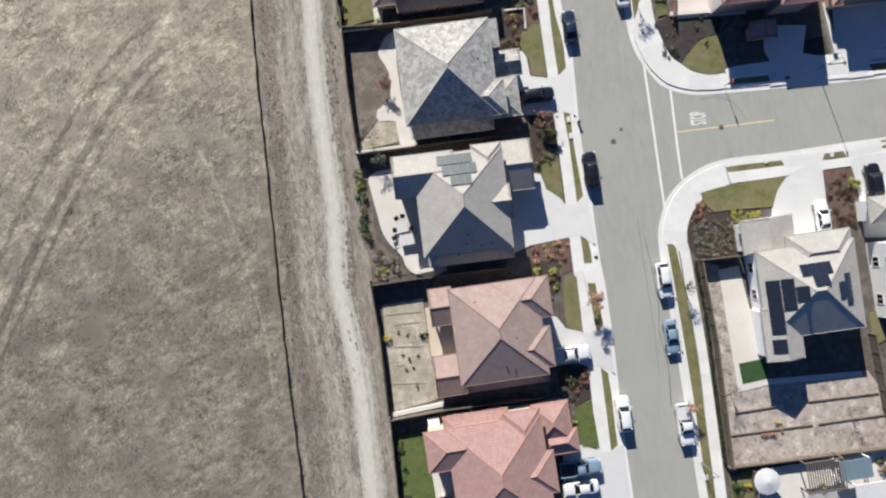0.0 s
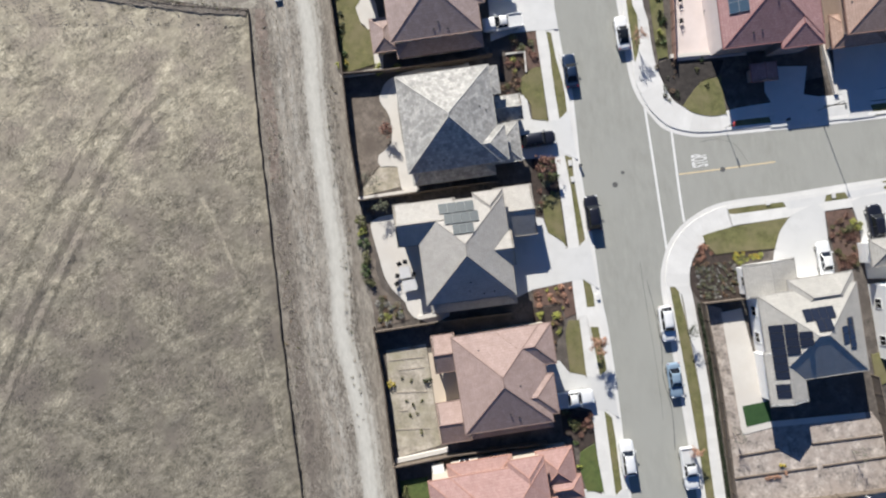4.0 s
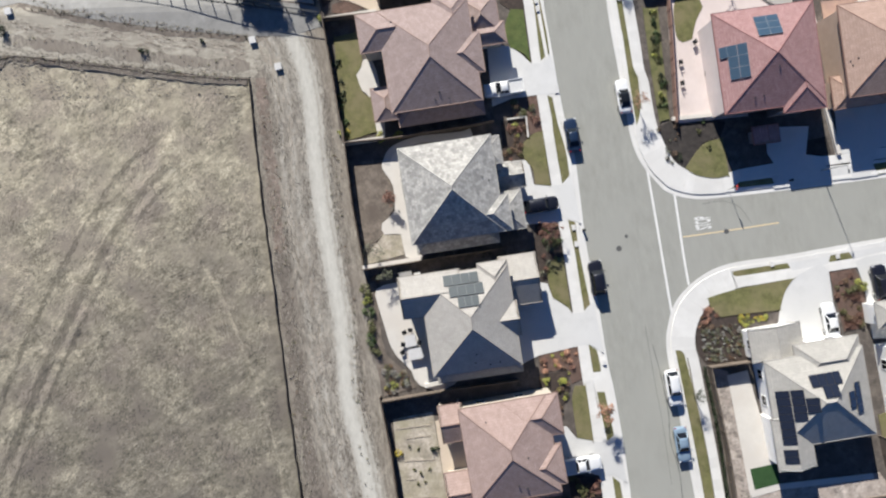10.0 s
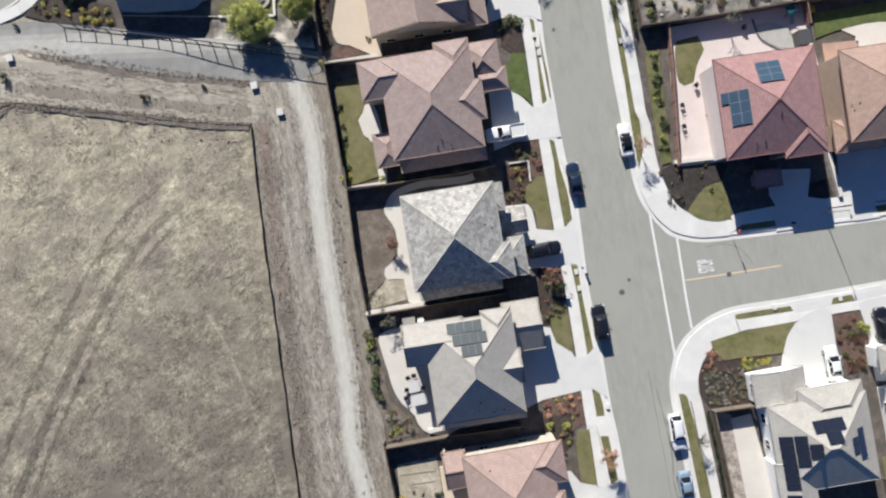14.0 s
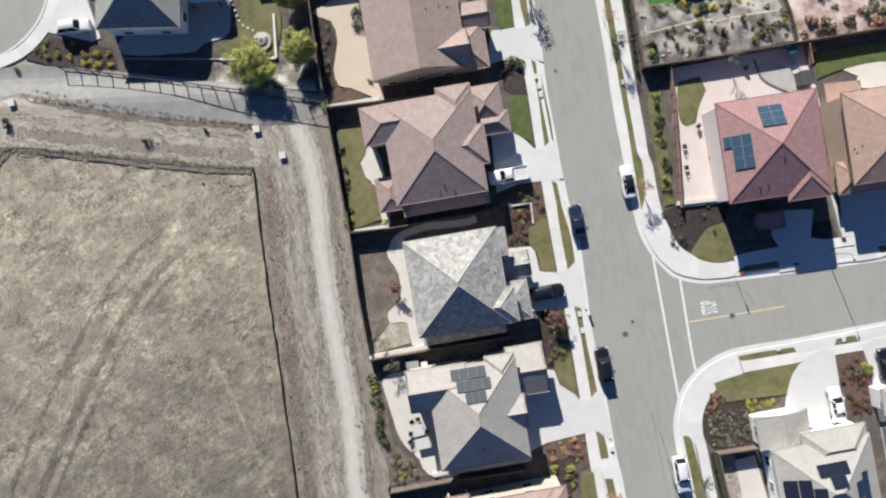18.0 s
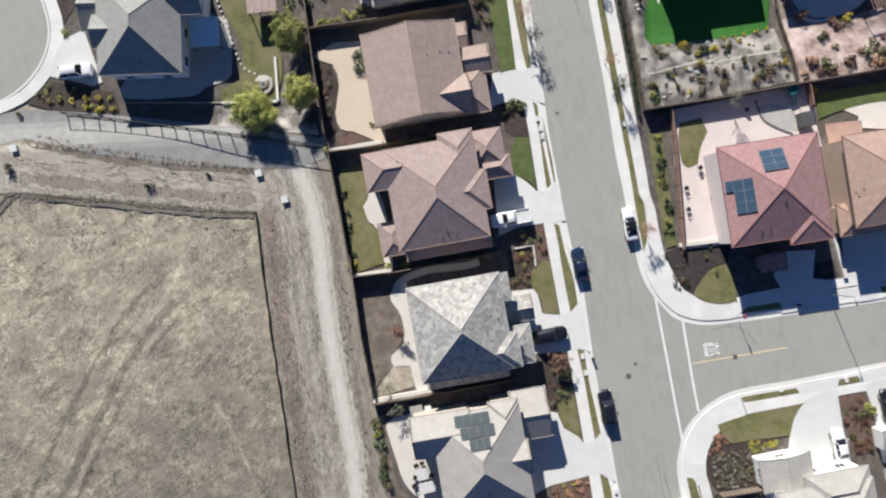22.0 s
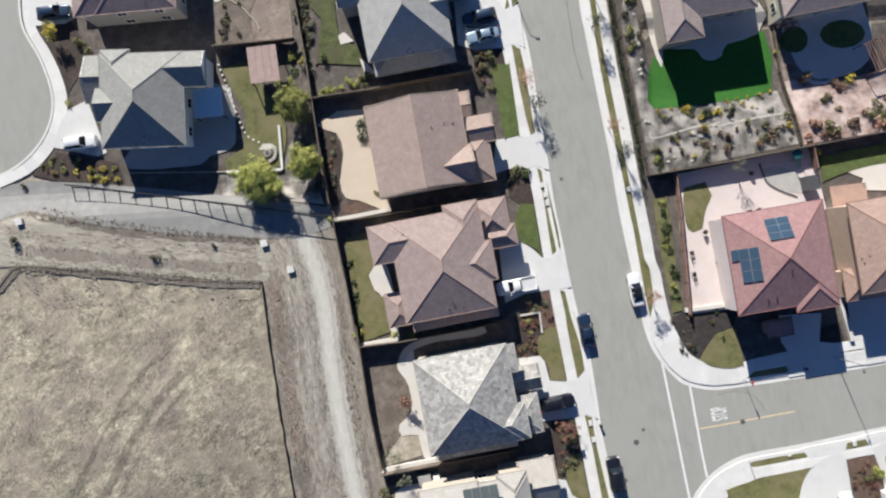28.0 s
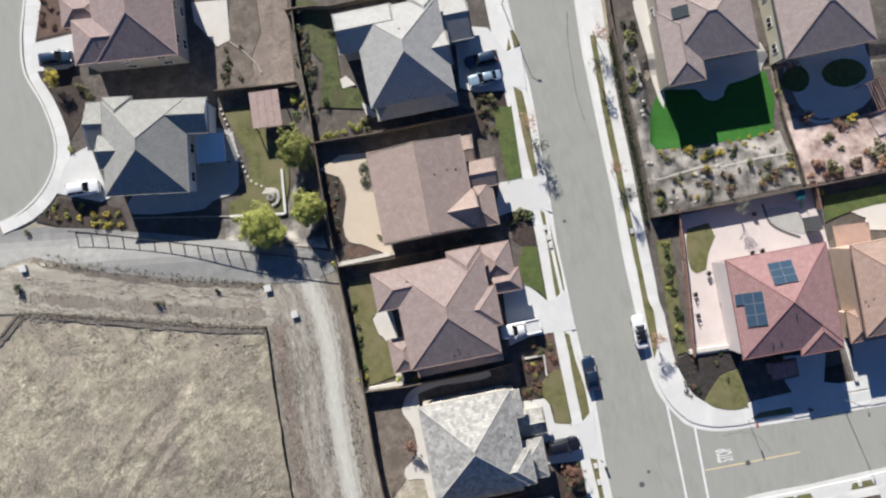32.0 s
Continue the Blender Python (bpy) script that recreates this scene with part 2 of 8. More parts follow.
M["terrace"] = surf("mottled_hill_soil", (0.05, 0.041, 0.036), (0.60, 0.52, 0.455), 0.8, 0.95, 0.8, 2.6, (0.36, 0.30, 0.258), 0.5)
M["fence"] = surf("weathered_fence_wood", (0.085, 0.066, 0.05), (0.165, 0.13, 0.10), 2.0, 0.9, 0.4, 12.0, each=0.15)
M["palewood"] = surf("pale_fence_wood", (0.26, 0.225, 0.18), (0.40, 0.35, 0.285), 2.0, 0.9, 0.4, 12.0, each=0.12)
M["redwood"] = surf("reddish_wood", (0.16, 0.092, 0.07), (0.28, 0.168, 0.126), 2.0, 0.85, 0.4, 12.0, each=0.15)
M["linewhite"] = surf("road_paint_white", (0.578, 0.570, 0.544), (0.697, 0.689, 0.663), 1.2, 0.7, 0.1)
M["lineyellow"] = surf("road_paint_yellow", (0.54, 0.43, 0.265), (0.64, 0.52, 0.335), 1.2, 0.7, 0.1)
R = {}
R["slate"] = tile_roof("slate_grey_tile", (0.295, 0.284, 0.262), (0.465, 0.442, 0.402), (0.24, 0.23, 0.212), 0.42, 0.42, 1.3)
R["tan"] = tile_roof("tan_flat_tile", (0.385, 0.358, 0.322), (0.44, 0.412, 0.372), (0.30, 0.28, 0.25))
R["sand"] = tile_roof("sandy_grey_tile", (0.395, 0.375, 0.335), (0.455, 0.43, 0.385), (0.31, 0.29, 0.26))
R["brown"] = tile_roof("brown_tile", (0.345, 0.258, 0.22), (0.41, 0.312, 0.27), (0.265, 0.194, 0.164))
R["pink"] = tile_roof("terracotta_pink_tile", (0.37, 0.222, 0.195), (0.435, 0.275, 0.244), (0.285, 0.17, 0.148))
R["umber"] = tile_roof("umber_tile", (0.32, 0.241, 0.216), (0.395, 0.304, 0.276), (0.25, 0.186, 0.166))
R["rose"] = tile_roof("rose_brown_tile", (0.365, 0.262, 0.226), (0.43, 0.316, 0.277), (0.28, 0.198, 0.168))
R["plum"] = tile_roof("plum_brown_tile", (0.265, 0.198, 0.186), (0.33, 0.25, 0.235), (0.21, 0.155, 0.145))
R["red"] = tile_roof("red_tile", (0.335, 0.188, 0.178), (0.405, 0.243, 0.23), (0.262, 0.142, 0.135))
R["orange"] = tile_roof("orange_tan_tile", (0.365, 0.25, 0.198), (0.435, 0.305, 0.247), (0.29, 0.195, 0.15))
R["olive"] = tile_roof("olive_grey_tile", (0.275, 0.27, 0.248), (0.335, 0.328, 0.30), (0.20, 0.196, 0.18))
R["grey"] = tile_roof("pale_grey_tile", (0.365, 0.352, 0.332), (0.43, 0.418, 0.392), (0.285, 0.275, 0.258))
R["taupe"] = tile_roof("taupe_tile", (0.33, 0.262, 0.24), (0.40, 0.325, 0.30), (0.257, 0.211, 0.183))
M["stucco"] = surf("beige_stucco", (0.36, 0.315, 0.258), (0.43, 0.38, 0.315), 1.0, 0.9, 0.2, 20.0)
M["whitestucco"] = surf("white_stucco", (0.80, 0.79, 0.76), (0.87, 0.86, 0.83), 1.0, 0.9, 0.2, 20.0)
M["greystucco"] = surf("grey_stucco", (0.25, 0.245, 0.235), (0.32, 0.312, 0.30), 1.0, 0.9, 0.2, 20.0)
M["fascia"] = plain("painted_fascia", (0.52, 0.47, 0.40), 0.6)
M["white"] = plain("white_paint", (0.78, 0.77, 0.74), 0.5)
M["glass"] = plain("dark_window_glass", (0.012, 0.014, 0.018), 0.12)
M["glass"].node_tree.nodes["Principled BSDF"].inputs["Specular IOR Level"].default_value = 0.3
M["panel"] = plain("solar_cell", (0.018, 0.022, 0.035), 0.12, 0.0, 0.9)
M["bluepanel"] = plain("blue_solar_cell", (0.045, 0.08, 0.12), 0.35)
M["greypanel"] = plain("grey_solar_cell", (0.05, 0.062, 0.066), 0.45)
M["greypanel"].node_tree.nodes["Principled BSDF"].inputs["Specular IOR Level"].default_value = 0.25
M["alu"] = plain("aluminium", (0.62, 0.62, 0.62), 0.35, 0.9)
M["darkmetal"] = plain("dark_metal", (0.05, 0.05, 0.05), 0.45, 0.4)
M["rubber"] = plain("tyre_rubber", (0.025, 0.025, 0.025), 0.8)
M["lamp"] = plain("lamp_glass_clear", (0.75, 0.75, 0.74), 0.1, 0.0, 0.5)
M["taillamp"] = plain("lamp_glass_red", (0.30, 0.02, 0.02), 0.15, 0.0, 0.5)


# ---- helpers for building ----
def smooth_step(v):
    v = min(1.0, max(0.0, v))
    return v * v * (3 - 2 * v)


def ground_z(x, y):
    """The hillside falls gently to the north; the lots behind the path lie a step lower."""
    west = 1.6 * smooth_step((-18.5 - x) / 4) * smooth_step((y - 50.5) / 5)
    east = 0.9 * smooth_step((x - 28) / 2) * smooth_step((y - 58) / 7) * smooth_step((76 - y) / 3)
    return 0.4 - 0.05 * y - west - east


def part(name, bm, material, parent=None, label="", smooth=False):
    me = bpy.data.meshes.new(name)
    if smooth:
        for f in bm.faces:
            f.smooth = True
    bm.to_mesh(me)
    bm.free()
    for mm in (material if isinstance(material, (list, tuple)) else [material]):
        me.materials.append(mm)
    ob = new(name, me)
    if parent is not None:
        ob.parent = parent
    if label:
        ob["label"] = label
    return ob


def empty(name, m, label, category, group="", kind=""):
    ob = new(name)
    ob.empty_display_size = 0.3
    ob.matrix_world = m
    return tagged(ob, label, category, group, kind)


def box(bm, x0, y0, z0, x1, y1, z1, m=None):
    vs = [bm.verts.new((x, y, z)) for z in (z0, z1) for x, y in ((x0, y0), (x1, y0), (x1, y1), (x0, y1))]
    if m is not None:
        for v in vs:
            v.co = m @ v.co
    for q in ((3, 2, 1, 0), (4, 5, 6, 7), (0, 1, 5, 4), (1, 2, 6, 5), (2, 3, 7, 6), (3, 0, 4, 7)):
        bm.faces.new([vs[i] for i in q])
    return vs


def rod(bm, a, b, r0, r1=None, n=8):
    """A tapered round bar from a to b."""
    a, b = Vector(a), Vector(b)
    r1 = r0 if r1 is None else r1
    q = (b - a).to_track_quat("Z", "Y")
    rings = []
    for p, r in ((a, r0), (b, r1)):
        rings.append([bm.verts.new(p + q @ Vector((r * math.cos(k * math.tau / n), r * math.sin(k * math.tau / n), 0))) for k in range(n)])
    for k in range(n):
        bm.faces.new((rings[0][k], rings[0][(k + 1) % n], rings[1][(k + 1) % n], rings[1][k]))
    bm.faces.new(rings[0][::-1])
    bm.faces.new(rings[1])


def curve_pts(pts, n=6, closed=False):
    """A smooth line through the points."""
    P = [Vector((p[0], p[1])) for p in pts]
    out = []
    c = len(P)
    for i in range(c if closed else c - 1):
        p0 = P[(i - 1) % c] if closed or i else P[0]
        p1, p2 = P[i], P[(i + 1) % c]
        p3 = P[(i + 2) % c] if closed or i + 2 < c else P[-1]
        for k in range(n):
            t = k / n
            out.append(0.5 * ((2 * p1) + (p2 - p0) * t + (2 * p0 - 5 * p1 + 4 * p2 - p3) * t * t + (3 * p1 - p0 - 3 * p2 + p3) * t ** 3))
    if not closed:
        out.append(P[-1])
    return out


def even(pts, n):
    """n + 1 points at even steps along a line."""
    d = [0.0]
    for a, b in zip(pts, pts[1:]):
        d.append(d[-1] + (b - a).length)
    out, j = [], 0
    for k in range(n + 1):
        s = d[-1] * k / n
        while j < len(pts) - 2 and d[j + 1] < s:
            j += 1
        f = (s - d[j]) / max(1e-6, d[j + 1] - d[j])
        out.append(pts[j].lerp(pts[j + 1], f))
    return out


def tessellate(loops):
    return geometry.tessellate_polygon(loops)


def sheet(name, pts, h, material, kind="structure", label="", category="", round_n=0, skirt=0.25, parent=None):
    """A flat area with edges that go down into the ground; round_n smooths its outline."""
    P = curve_pts(pts, round_n, True) if round_n else [Vector((p[0], p[1])) for p in pts]
    area = sum(a.x * b.y - b.x * a.y for a, b in zip(P, P[1:] + P[:1]))
    if area < 0:
        P = P[::-1]
    bm = bmesh.new()
    vs = [bm.verts.new((p.x, p.y, 0)) for p in P]
    for t in tessellate([[Vector((p.x, p.y, 0)) for p in P]]):
        q = [vs[i] for i in t]
        if (q[1].co - q[0].co).cross(q[2].co - q[0].co).z < 0:
            q.reverse()
        if bm.faces.get(q) is None:
            bm.faces.new(q)
    xs, ys = [p.x for p in P], [p.y for p in P]
    cuts = []   # follow the ground where it steps down
    if max(ys) > 50 and min(xs) < -18:
        cuts += [(0, -23 + 0.75 * k) for k in range(7)]
        cuts += [(1, 50.4 + 0.9 * k) for k in range(7)]
    if max(xs) > 28 and max(ys) > 55 and min(ys) < 77:
        cuts += [(0, 28 + 0.5 * k) for k in range(5)] + [(1, 58 + k) for k in range(8)] + [(1, 73 + 0.75 * k) for k in range(5)]
    for axis, s in cuts:
        if min((xs, ys)[axis]) < s < max((xs, ys)[axis]):
            co, no = [0, 0, 0], [0, 0, 0]
            co[axis], no[axis] = s, 1
            bmesh.ops.bisect_plane(bm, geom=bm.verts[:] + bm.edges[:] + bm.faces[:], plane_co=co, plane_no=no)
    for v in bm.verts:
        v.co.z = ground_z(v.co.x, v.co.y) + h
    rim = [e for e in bm.edges if e.is_boundary]
    ex = bmesh.ops.extrude_edge_only(bm, edges=rim)
    for v in [g for g in ex["geom"] if isinstance(g, bmesh.types.BMVert)]:
        v.co.z -= skirt
    ob = part(name, bm, material, parent)
    return tagged(ob, label, category, "", kind)


def slabs(name, a, b, step, h, material, label, category, gap=0.01):
    """A paved strip between two edge lines, in separate slabs with open joints."""
    A, B = curve_pts(a, 8), curve_pts(b, 8)
    n = max(1, round(sum((q - p).length for p, q in zip(A, A[1:])) / step))
    A, E = even(A, n), even(B, n * 12)
    B = [min(E, key=lambda q: (q - p).length_squared) for p in A]
    root = empty(name, pose(0, 0, 0), label, category, "", "structure")
    for k in range(n):
        p0, p1, q0, q1 = A[k], A[k + 1], B[k], B[k + 1]
        ga, gb = gap / max(0.1, (p1 - p0).length), gap / max(0.1, (q1 - q0).length)
        c = [p0.lerp(p1, ga), p1, q1, q0.lerp(q1, gb)]
        bm = bmesh.new()
        top = [bm.verts.new((p.x, p.y, ground_z(p.x, p.y) + h)) for p in c]
        low = [bm.verts.new((p.x, p.y, ground_z(p.x, p.y) - 0.12)) for p in c]
        bm.faces.new(top)
        for i in range(4):
            bm.faces.new((top[i], low[i], low[(i + 1) % 4], top[(i + 1) % 4]))
        bmesh.ops.recalc_face_normals(bm, faces=bm.faces[:])
        if bm.faces[:][0].normal.z < 0:
            bmesh.ops.reverse_faces(bm, faces=bm.faces[:])
        part("slab", bm, material, root)
    return root


def field_z(x, y):
    """The uneven surface of the field."""
    z = ground_z(max(-200, min(200, x)), max(-200, min(200, y))) - 0.06
    if -120 < x < -16 and y < 47:
        z += 0.16 * noise.noise((x * 0.35, y * 0.35, 0)) + 0.10 * noise.noise((x * 0.9, y * 0.9, 4)) - 0.05
    return z


def ribbon(name, pts, width, h, material, label, category, thick=0.15, parent=None, n=6, kind="structure", wobble=0.0):
    """A strip of constant width along a line (kerb, painted line, edging)."""
    C = curve_pts(pts, n) if n else [Vector((p[0], p[1])) for p in pts]
    bm = bmesh.new()
    rows = []
    rnd = random.Random(len(C))
    for i, p in enumerate(C):
        d = (C[min(i + 1, len(C) - 1)] - C[max(i - 1, 0)]).normalized()
        s = Vector((-d.y, d.x)) * (width / 2) * (1 + rnd.uniform(-wobble, wobble))
        r = []
        for q, z in ((p + s, h), (p - s, h), (p - s, h - thick), (p + s, h - thick)):
            r.append(bm.verts.new((q.x, q.y, ground_z(q.x, q.y) + z)))
        rows.append(r)
    for r, t in zip(rows, rows[1:]):
        for k in range(4):
            bm.faces.new((r[k], r[(k + 1) % 4], t[(k + 1) % 4], t[k]))
    bm.faces.new(rows[0])
    bm.faces.new(rows[-1][::-1])
    bmesh.ops.recalc_face_normals(bm, faces=bm.faces[:])
    return tagged(part(name, bm, material, parent), label, category, "", kind)

M["orangepatio"] = surf("orange_tan_concrete", (0.30, 0.195, 0.155), (0.41, 0.28, 0.23), 0.5, 0.85, 0.15, 9.0, (0.50, 0.34, 0.24), 0.3)
M["rocks"] = surf("grey_rock_mulch", (0.035, 0.032, 0.029), (0.19, 0.175, 0.157), 0.9, 0.95, 0.8, 4.0, (0.40, 0.365, 0.325), 0.42)
M["pinksoil"] = surf("pinkish_decomposed_granite", (0.085, 0.052, 0.045), (0.44, 0.325, 0.285), 0.9, 0.95, 0.6, 3.0, (0.55, 0.44, 0.395), 0.4)
M["paver"] = surf("grey_pavers", (0.36, 0.345, 0.32), (0.46, 0.44, 0.41), 1.2, 0.85, 0.3, 9.0, each=0.06)
# pink stucco with the south wall's shade mixed into its colour
M["shadedpinkstucco"] = surf("shade_darkened_pink_stucco", (0.20, 0.162, 0.152), (0.27, 0.222, 0.208), 1.0, 0.9, 0.2, 20.0)
M["orangestucco"] = surf("orange_tan_stucco", (0.42, 0.31, 0.24), (0.50, 0.375, 0.30), 1.0, 0.9, 0.2, 20.0)
M["creamstucco"] = surf("cream_stucco", (0.56, 0.52, 0.40), (0.64, 0.60, 0.47), 1.0, 0.9, 0.2, 20.0)


# ---- ground ----
def build_ground():
    xs = [-2500, -900, -300, -130, -90] + [x * 1.0 for x in range(-75, -13)] + [x * 2.0 for x in range(-6, 42)] + [90, 130, 300, 900, 2500]
    ys = [-2500, -900, -300, -120, -70] + [y * 1.0 for y in range(-48, 60)] + [y * 2.0 for y in range(30, 51)] + [120, 160, 300, 900, 2500]
    bm = bmesh.new()
    rows = []
    for y in ys:
        r = []
        for x in xs:
            r.append(bm.verts.new((x, y, field_z(x, y))))
        rows.append(r)
    for r, t in zip(rows, rows[1:]):
        for k in range(len(xs) - 1):
            bm.faces.new((r[k], r[k + 1], t[k + 1], t[k]))
    return tagged(part("ground", bm, M["field"], smooth=True), "dry grass hillside sloping gently away", "ground", "", "structure")


build_ground()

# ---- streets ----
KERB_W = [(8.9, 90.5), (10.7, 78.3), (11.8, 73.2), (12.5, 67.4), (13.0, 61.6), (13.7, 55.0), (14.2, 49.3), (15.0, 43.6), (15.8, 37.9), (16.6, 33.0), (17.6, 29.0), (18.2, 23.3), (18.9, 15.4), (20.2, 7.5), (21.2, -0.4), (22.1, -5.4), (23.1, -13.1), (24.3, -24.6), (25.5, -33.8), (26.8, -42.7)]
KERB_E = [(19.7, 89.8), (20.5, 77.7), (21.0, 73.5), (22.2, 63.9), (23.3, 55.2), (24.1, 47.1), (24.9, 41.4), (25.2, 39.3), (25.9, 34.4), (26.5, 30.4), (27.6, 27.3), (29.7, 24.4), (31.4, 22.9), (34.9, 22.0), (39.3, 22.2), (48.4, 23.0), (62.2, 24.4), (74.3, 25.6)]
KERB_S = [(73.9, 17.1), (61.9, 15.3), (54.9, 14.3), (47.0, 13.1), (39.1, 12.1), (34.9, 10.3), (31.9, 7.5), (30.6, 4.4), (30.2, 0.9), (31.1, -5.4), (32.4, -13.9), (33.8, -23.8), (35.2, -33.8), (36.5, -42.7)]


def shift(pts, d):
    """The line moved sideways by d metres (to its left when positive)."""
    C = curve_pts(pts, 2)
    out = []
    for i, p in enumerate(C):
        t = (C[min(i + 1, len(C) - 1)] - C[max(i - 1, 0)]).normalized()
        out.append(p + Vector((-t.y, t.x)) * d)
    return out


road_outline = curve_pts(KERB_W, 6) + (curve_pts(KERB_E, 6) + curve_pts(KERB_S, 6))[::-1]
sheet("road", road_outline, 0.0, M["asphalt"], label="worn grey asphalt street with a side street joining it", category="road", skirt=0.1)
for ln in (KERB_W, KERB_E, KERB_S):
    ribbon("gutter_strip", ln, 0.75, 0.02, M["concrete"], "pale concrete gutter beside the asphalt", "gutter", 0.1)
    ribbon("kerb_backing", shift(ln, -1.4 if ln is KERB_W else 1.4), 1.6, 0.118, M["concrete"], "concrete bed behind the kerb", "kerb", 0.2)
    ribbon("kerb", shift(ln, -0.53 if ln is KERB_W else 0.53), 0.46, 0.13, M["concrete"], "pale concrete kerb along the street", "kerb", 0.25)
COURT = [(-75.7, 97.0), (-60.7, 96.0), (-61.5, 89.2), (-62.0, 84.9), (-61.6, 79.8), (-59.2, 75.0), (-57.7, 70.3), (-57.7, 66.5), (-59.3, 62.8), (-62.3, 59.7), (-66.0, 57.9), (-71.0, 57.0), (-77.6, 57.8)]
sheet("road", curve_pts(COURT, 6, True), 0.0, M["asphalt"], label="grey asphalt turning circle of a cul-de-sac", category="road", skirt=0.1)
ribbon("kerb", COURT[1:], 0.32, 0.13, M["concrete"], "pale concrete kerb round the turning circle", "kerb", 0.22)

# tar seams and painted lines
ribbon("tar_seam", [(18.5, 83.1), (18.3, 78.9), (18.6, 74.7), (18.9, 71.0), (19.8, 66.8)], 0.09, 0.006, M["tar"], "dark tar seam on the asphalt", "road seam", 0.004, wobble=0.4)
ribbon("tar_seam", [(27.9, 1.6), (28.8, -2.3), (29.7, -7.7), (29.8, -11.6), (30.9, -16.2), (31.2, -21.6)], 0.10, 0.006, M["tar"], "dark tar seam on the asphalt", "road seam", 0.004, wobble=0.4)
ribbon("tar_seam", [(17.7, 3.2), (22.6, -12.4), (24.3, -20.0)], 0.04, 0.006, M["tar"], "thin tar seam on the asphalt", "road seam", 0.004, wobble=0.4)
ribbon("tar_seam", [(35.8, 20.9), (38.4, 21.3), (40.8, 20.4), (42.5, 18.0)], 0.05, 0.006, M["tar"], "thin tar seam on the side street", "road seam", 0.004, wobble=0.4)
ribbon("tar_seam", [(27.0, 4.2), (27.9, -2.8), (28.9, -9.8), (29.7, -17.5)], 0.05, 0.006, M["tar"], "thin tar seam on the asphalt", "road seam", 0.004, wobble=0.4)
ribbon("painted_line", [(28.2, 26.0), (29.2, 18.3), (30.1, 11.1), (30.8, 5.7)], 0.32, 0.008, M["linewhite"], "white painted crosswalk line on asphalt", "road marking", 0.006)
ribbon("painted_line", [(31.8, 23.1), (32.3, 18.3), (32.8, 13.5), (33.3, 9.7)], 0.32, 0.008, M["linewhite"], "white painted crosswalk line on asphalt", "road marking", 0.006)
ribbon("painted_line", [(32.8, 16.37), (39.4, 17.15), (46.3, 18.02)], 0.2, 0.008, M["lineyellow"], "faded yellow centre line on the side street", "road marking", 0.006)

# ---- sidewalks ----
slabs("sidewalk", [(6.0, 90.7), (7.6, 78.5), (8.8, 70.1), (9.4, 65.9), (9.8, 61.7), (11.0, 54.5), (11.7, 49.4), (12.5, 41.7), (13.5, 33.2), (13.8, 31.0), (14.7, 24.1), (15.9, 15.4), (16.9, 7.5), (17.7, -0.3), (18.2, -4.2), (19.4, -12.4), (20.3, -20.0), (21.0, -26.9), (21.9, -33.8), (22.7, -42.7)],
      [(7.5, 90.6), (9.1, 78.4), (10.1, 70.0), (10.7, 65.8), (11.3, 61.7), (12.4, 54.4), (13.1, 49.3), (13.8, 41.6), (15.1, 33.1), (15.2, 31.0), (16.2, 24.0), (17.3, 15.4), (18.3, 7.5), (19.1, -0.3), (19.6, -4.2), (20.9, -12.4), (21.8, -20.0), (22.5, -26.9), (23.3, -33.8), (24.2, -42.7)],
      1.52, 0.14, M["concrete"], "pale concrete sidewalk in scored slabs", "sidewalk")
slabs("sidewalk", [(21.6, 89.6), (22.6, 77.6), (23.3, 69.2), (24.4, 60.9), (25.5, 52.7), (26.4, 44.5), (26.9, 40.5), (27.5, 39.2), (27.8, 35.2), (26.7, 30.8), (28.0, 27.1), (29.3, 25.1), (31.6, 23.2), (35.0, 22.4), (39.5, 22.5), (40.9, 23.9), (48.9, 25.3), (55.3, 26.1), (62.3, 26.8), (74.4, 28.3)],
      [(23.2, 89.5), (24.0, 77.5), (24.8, 69.1), (25.9, 60.8), (26.8, 52.6), (27.9, 44.4), (28.3, 40.4), (28.8, 39.2), (29.3, 35.1), (30.0, 31.5), (31.6, 27.7), (32.6, 26.5), (34.2, 25.6), (36.2, 25.1), (40.0, 25.3), (40.8, 25.6), (48.9, 26.8), (55.3, 27.4), (62.3, 28.3), (74.5, 29.7)],
      1.52, 0.145, M["concrete"], "pale concrete sidewalk round the street corner", "sidewalk")
slabs("sidewalk", [(73.9, 15.1), (61.8, 13.3), (54.8, 12.3), (47.7, 11.3), (39.8, 10.6), (39.4, 11.9), (35.1, 10.2), (32.2, 7.5), (30.8, 4.3), (30.6, 0.9), (32.5, 0.1), (33.5, -5.4), (34.9, -13.9), (36.0, -23.8), (37.1, -33.8), (38.2, -42.7)],
      [(73.8, 14.1), (61.8, 12.1), (54.8, 11.3), (47.7, 10.2), (42.9, 9.5), (39.8, 9.0), (36.6, 7.4), (34.8, 5.4), (33.9, 3.2), (33.8, 0.9), (34.2, -0.7), (34.9, -5.4), (36.2, -13.9), (37.4, -23.8), (38.5, -33.8), (39.6, -42.7)],
      1.52, 0.145, M["concrete"], "pale concrete sidewalk sweeping round the corner lot", "sidewalk")
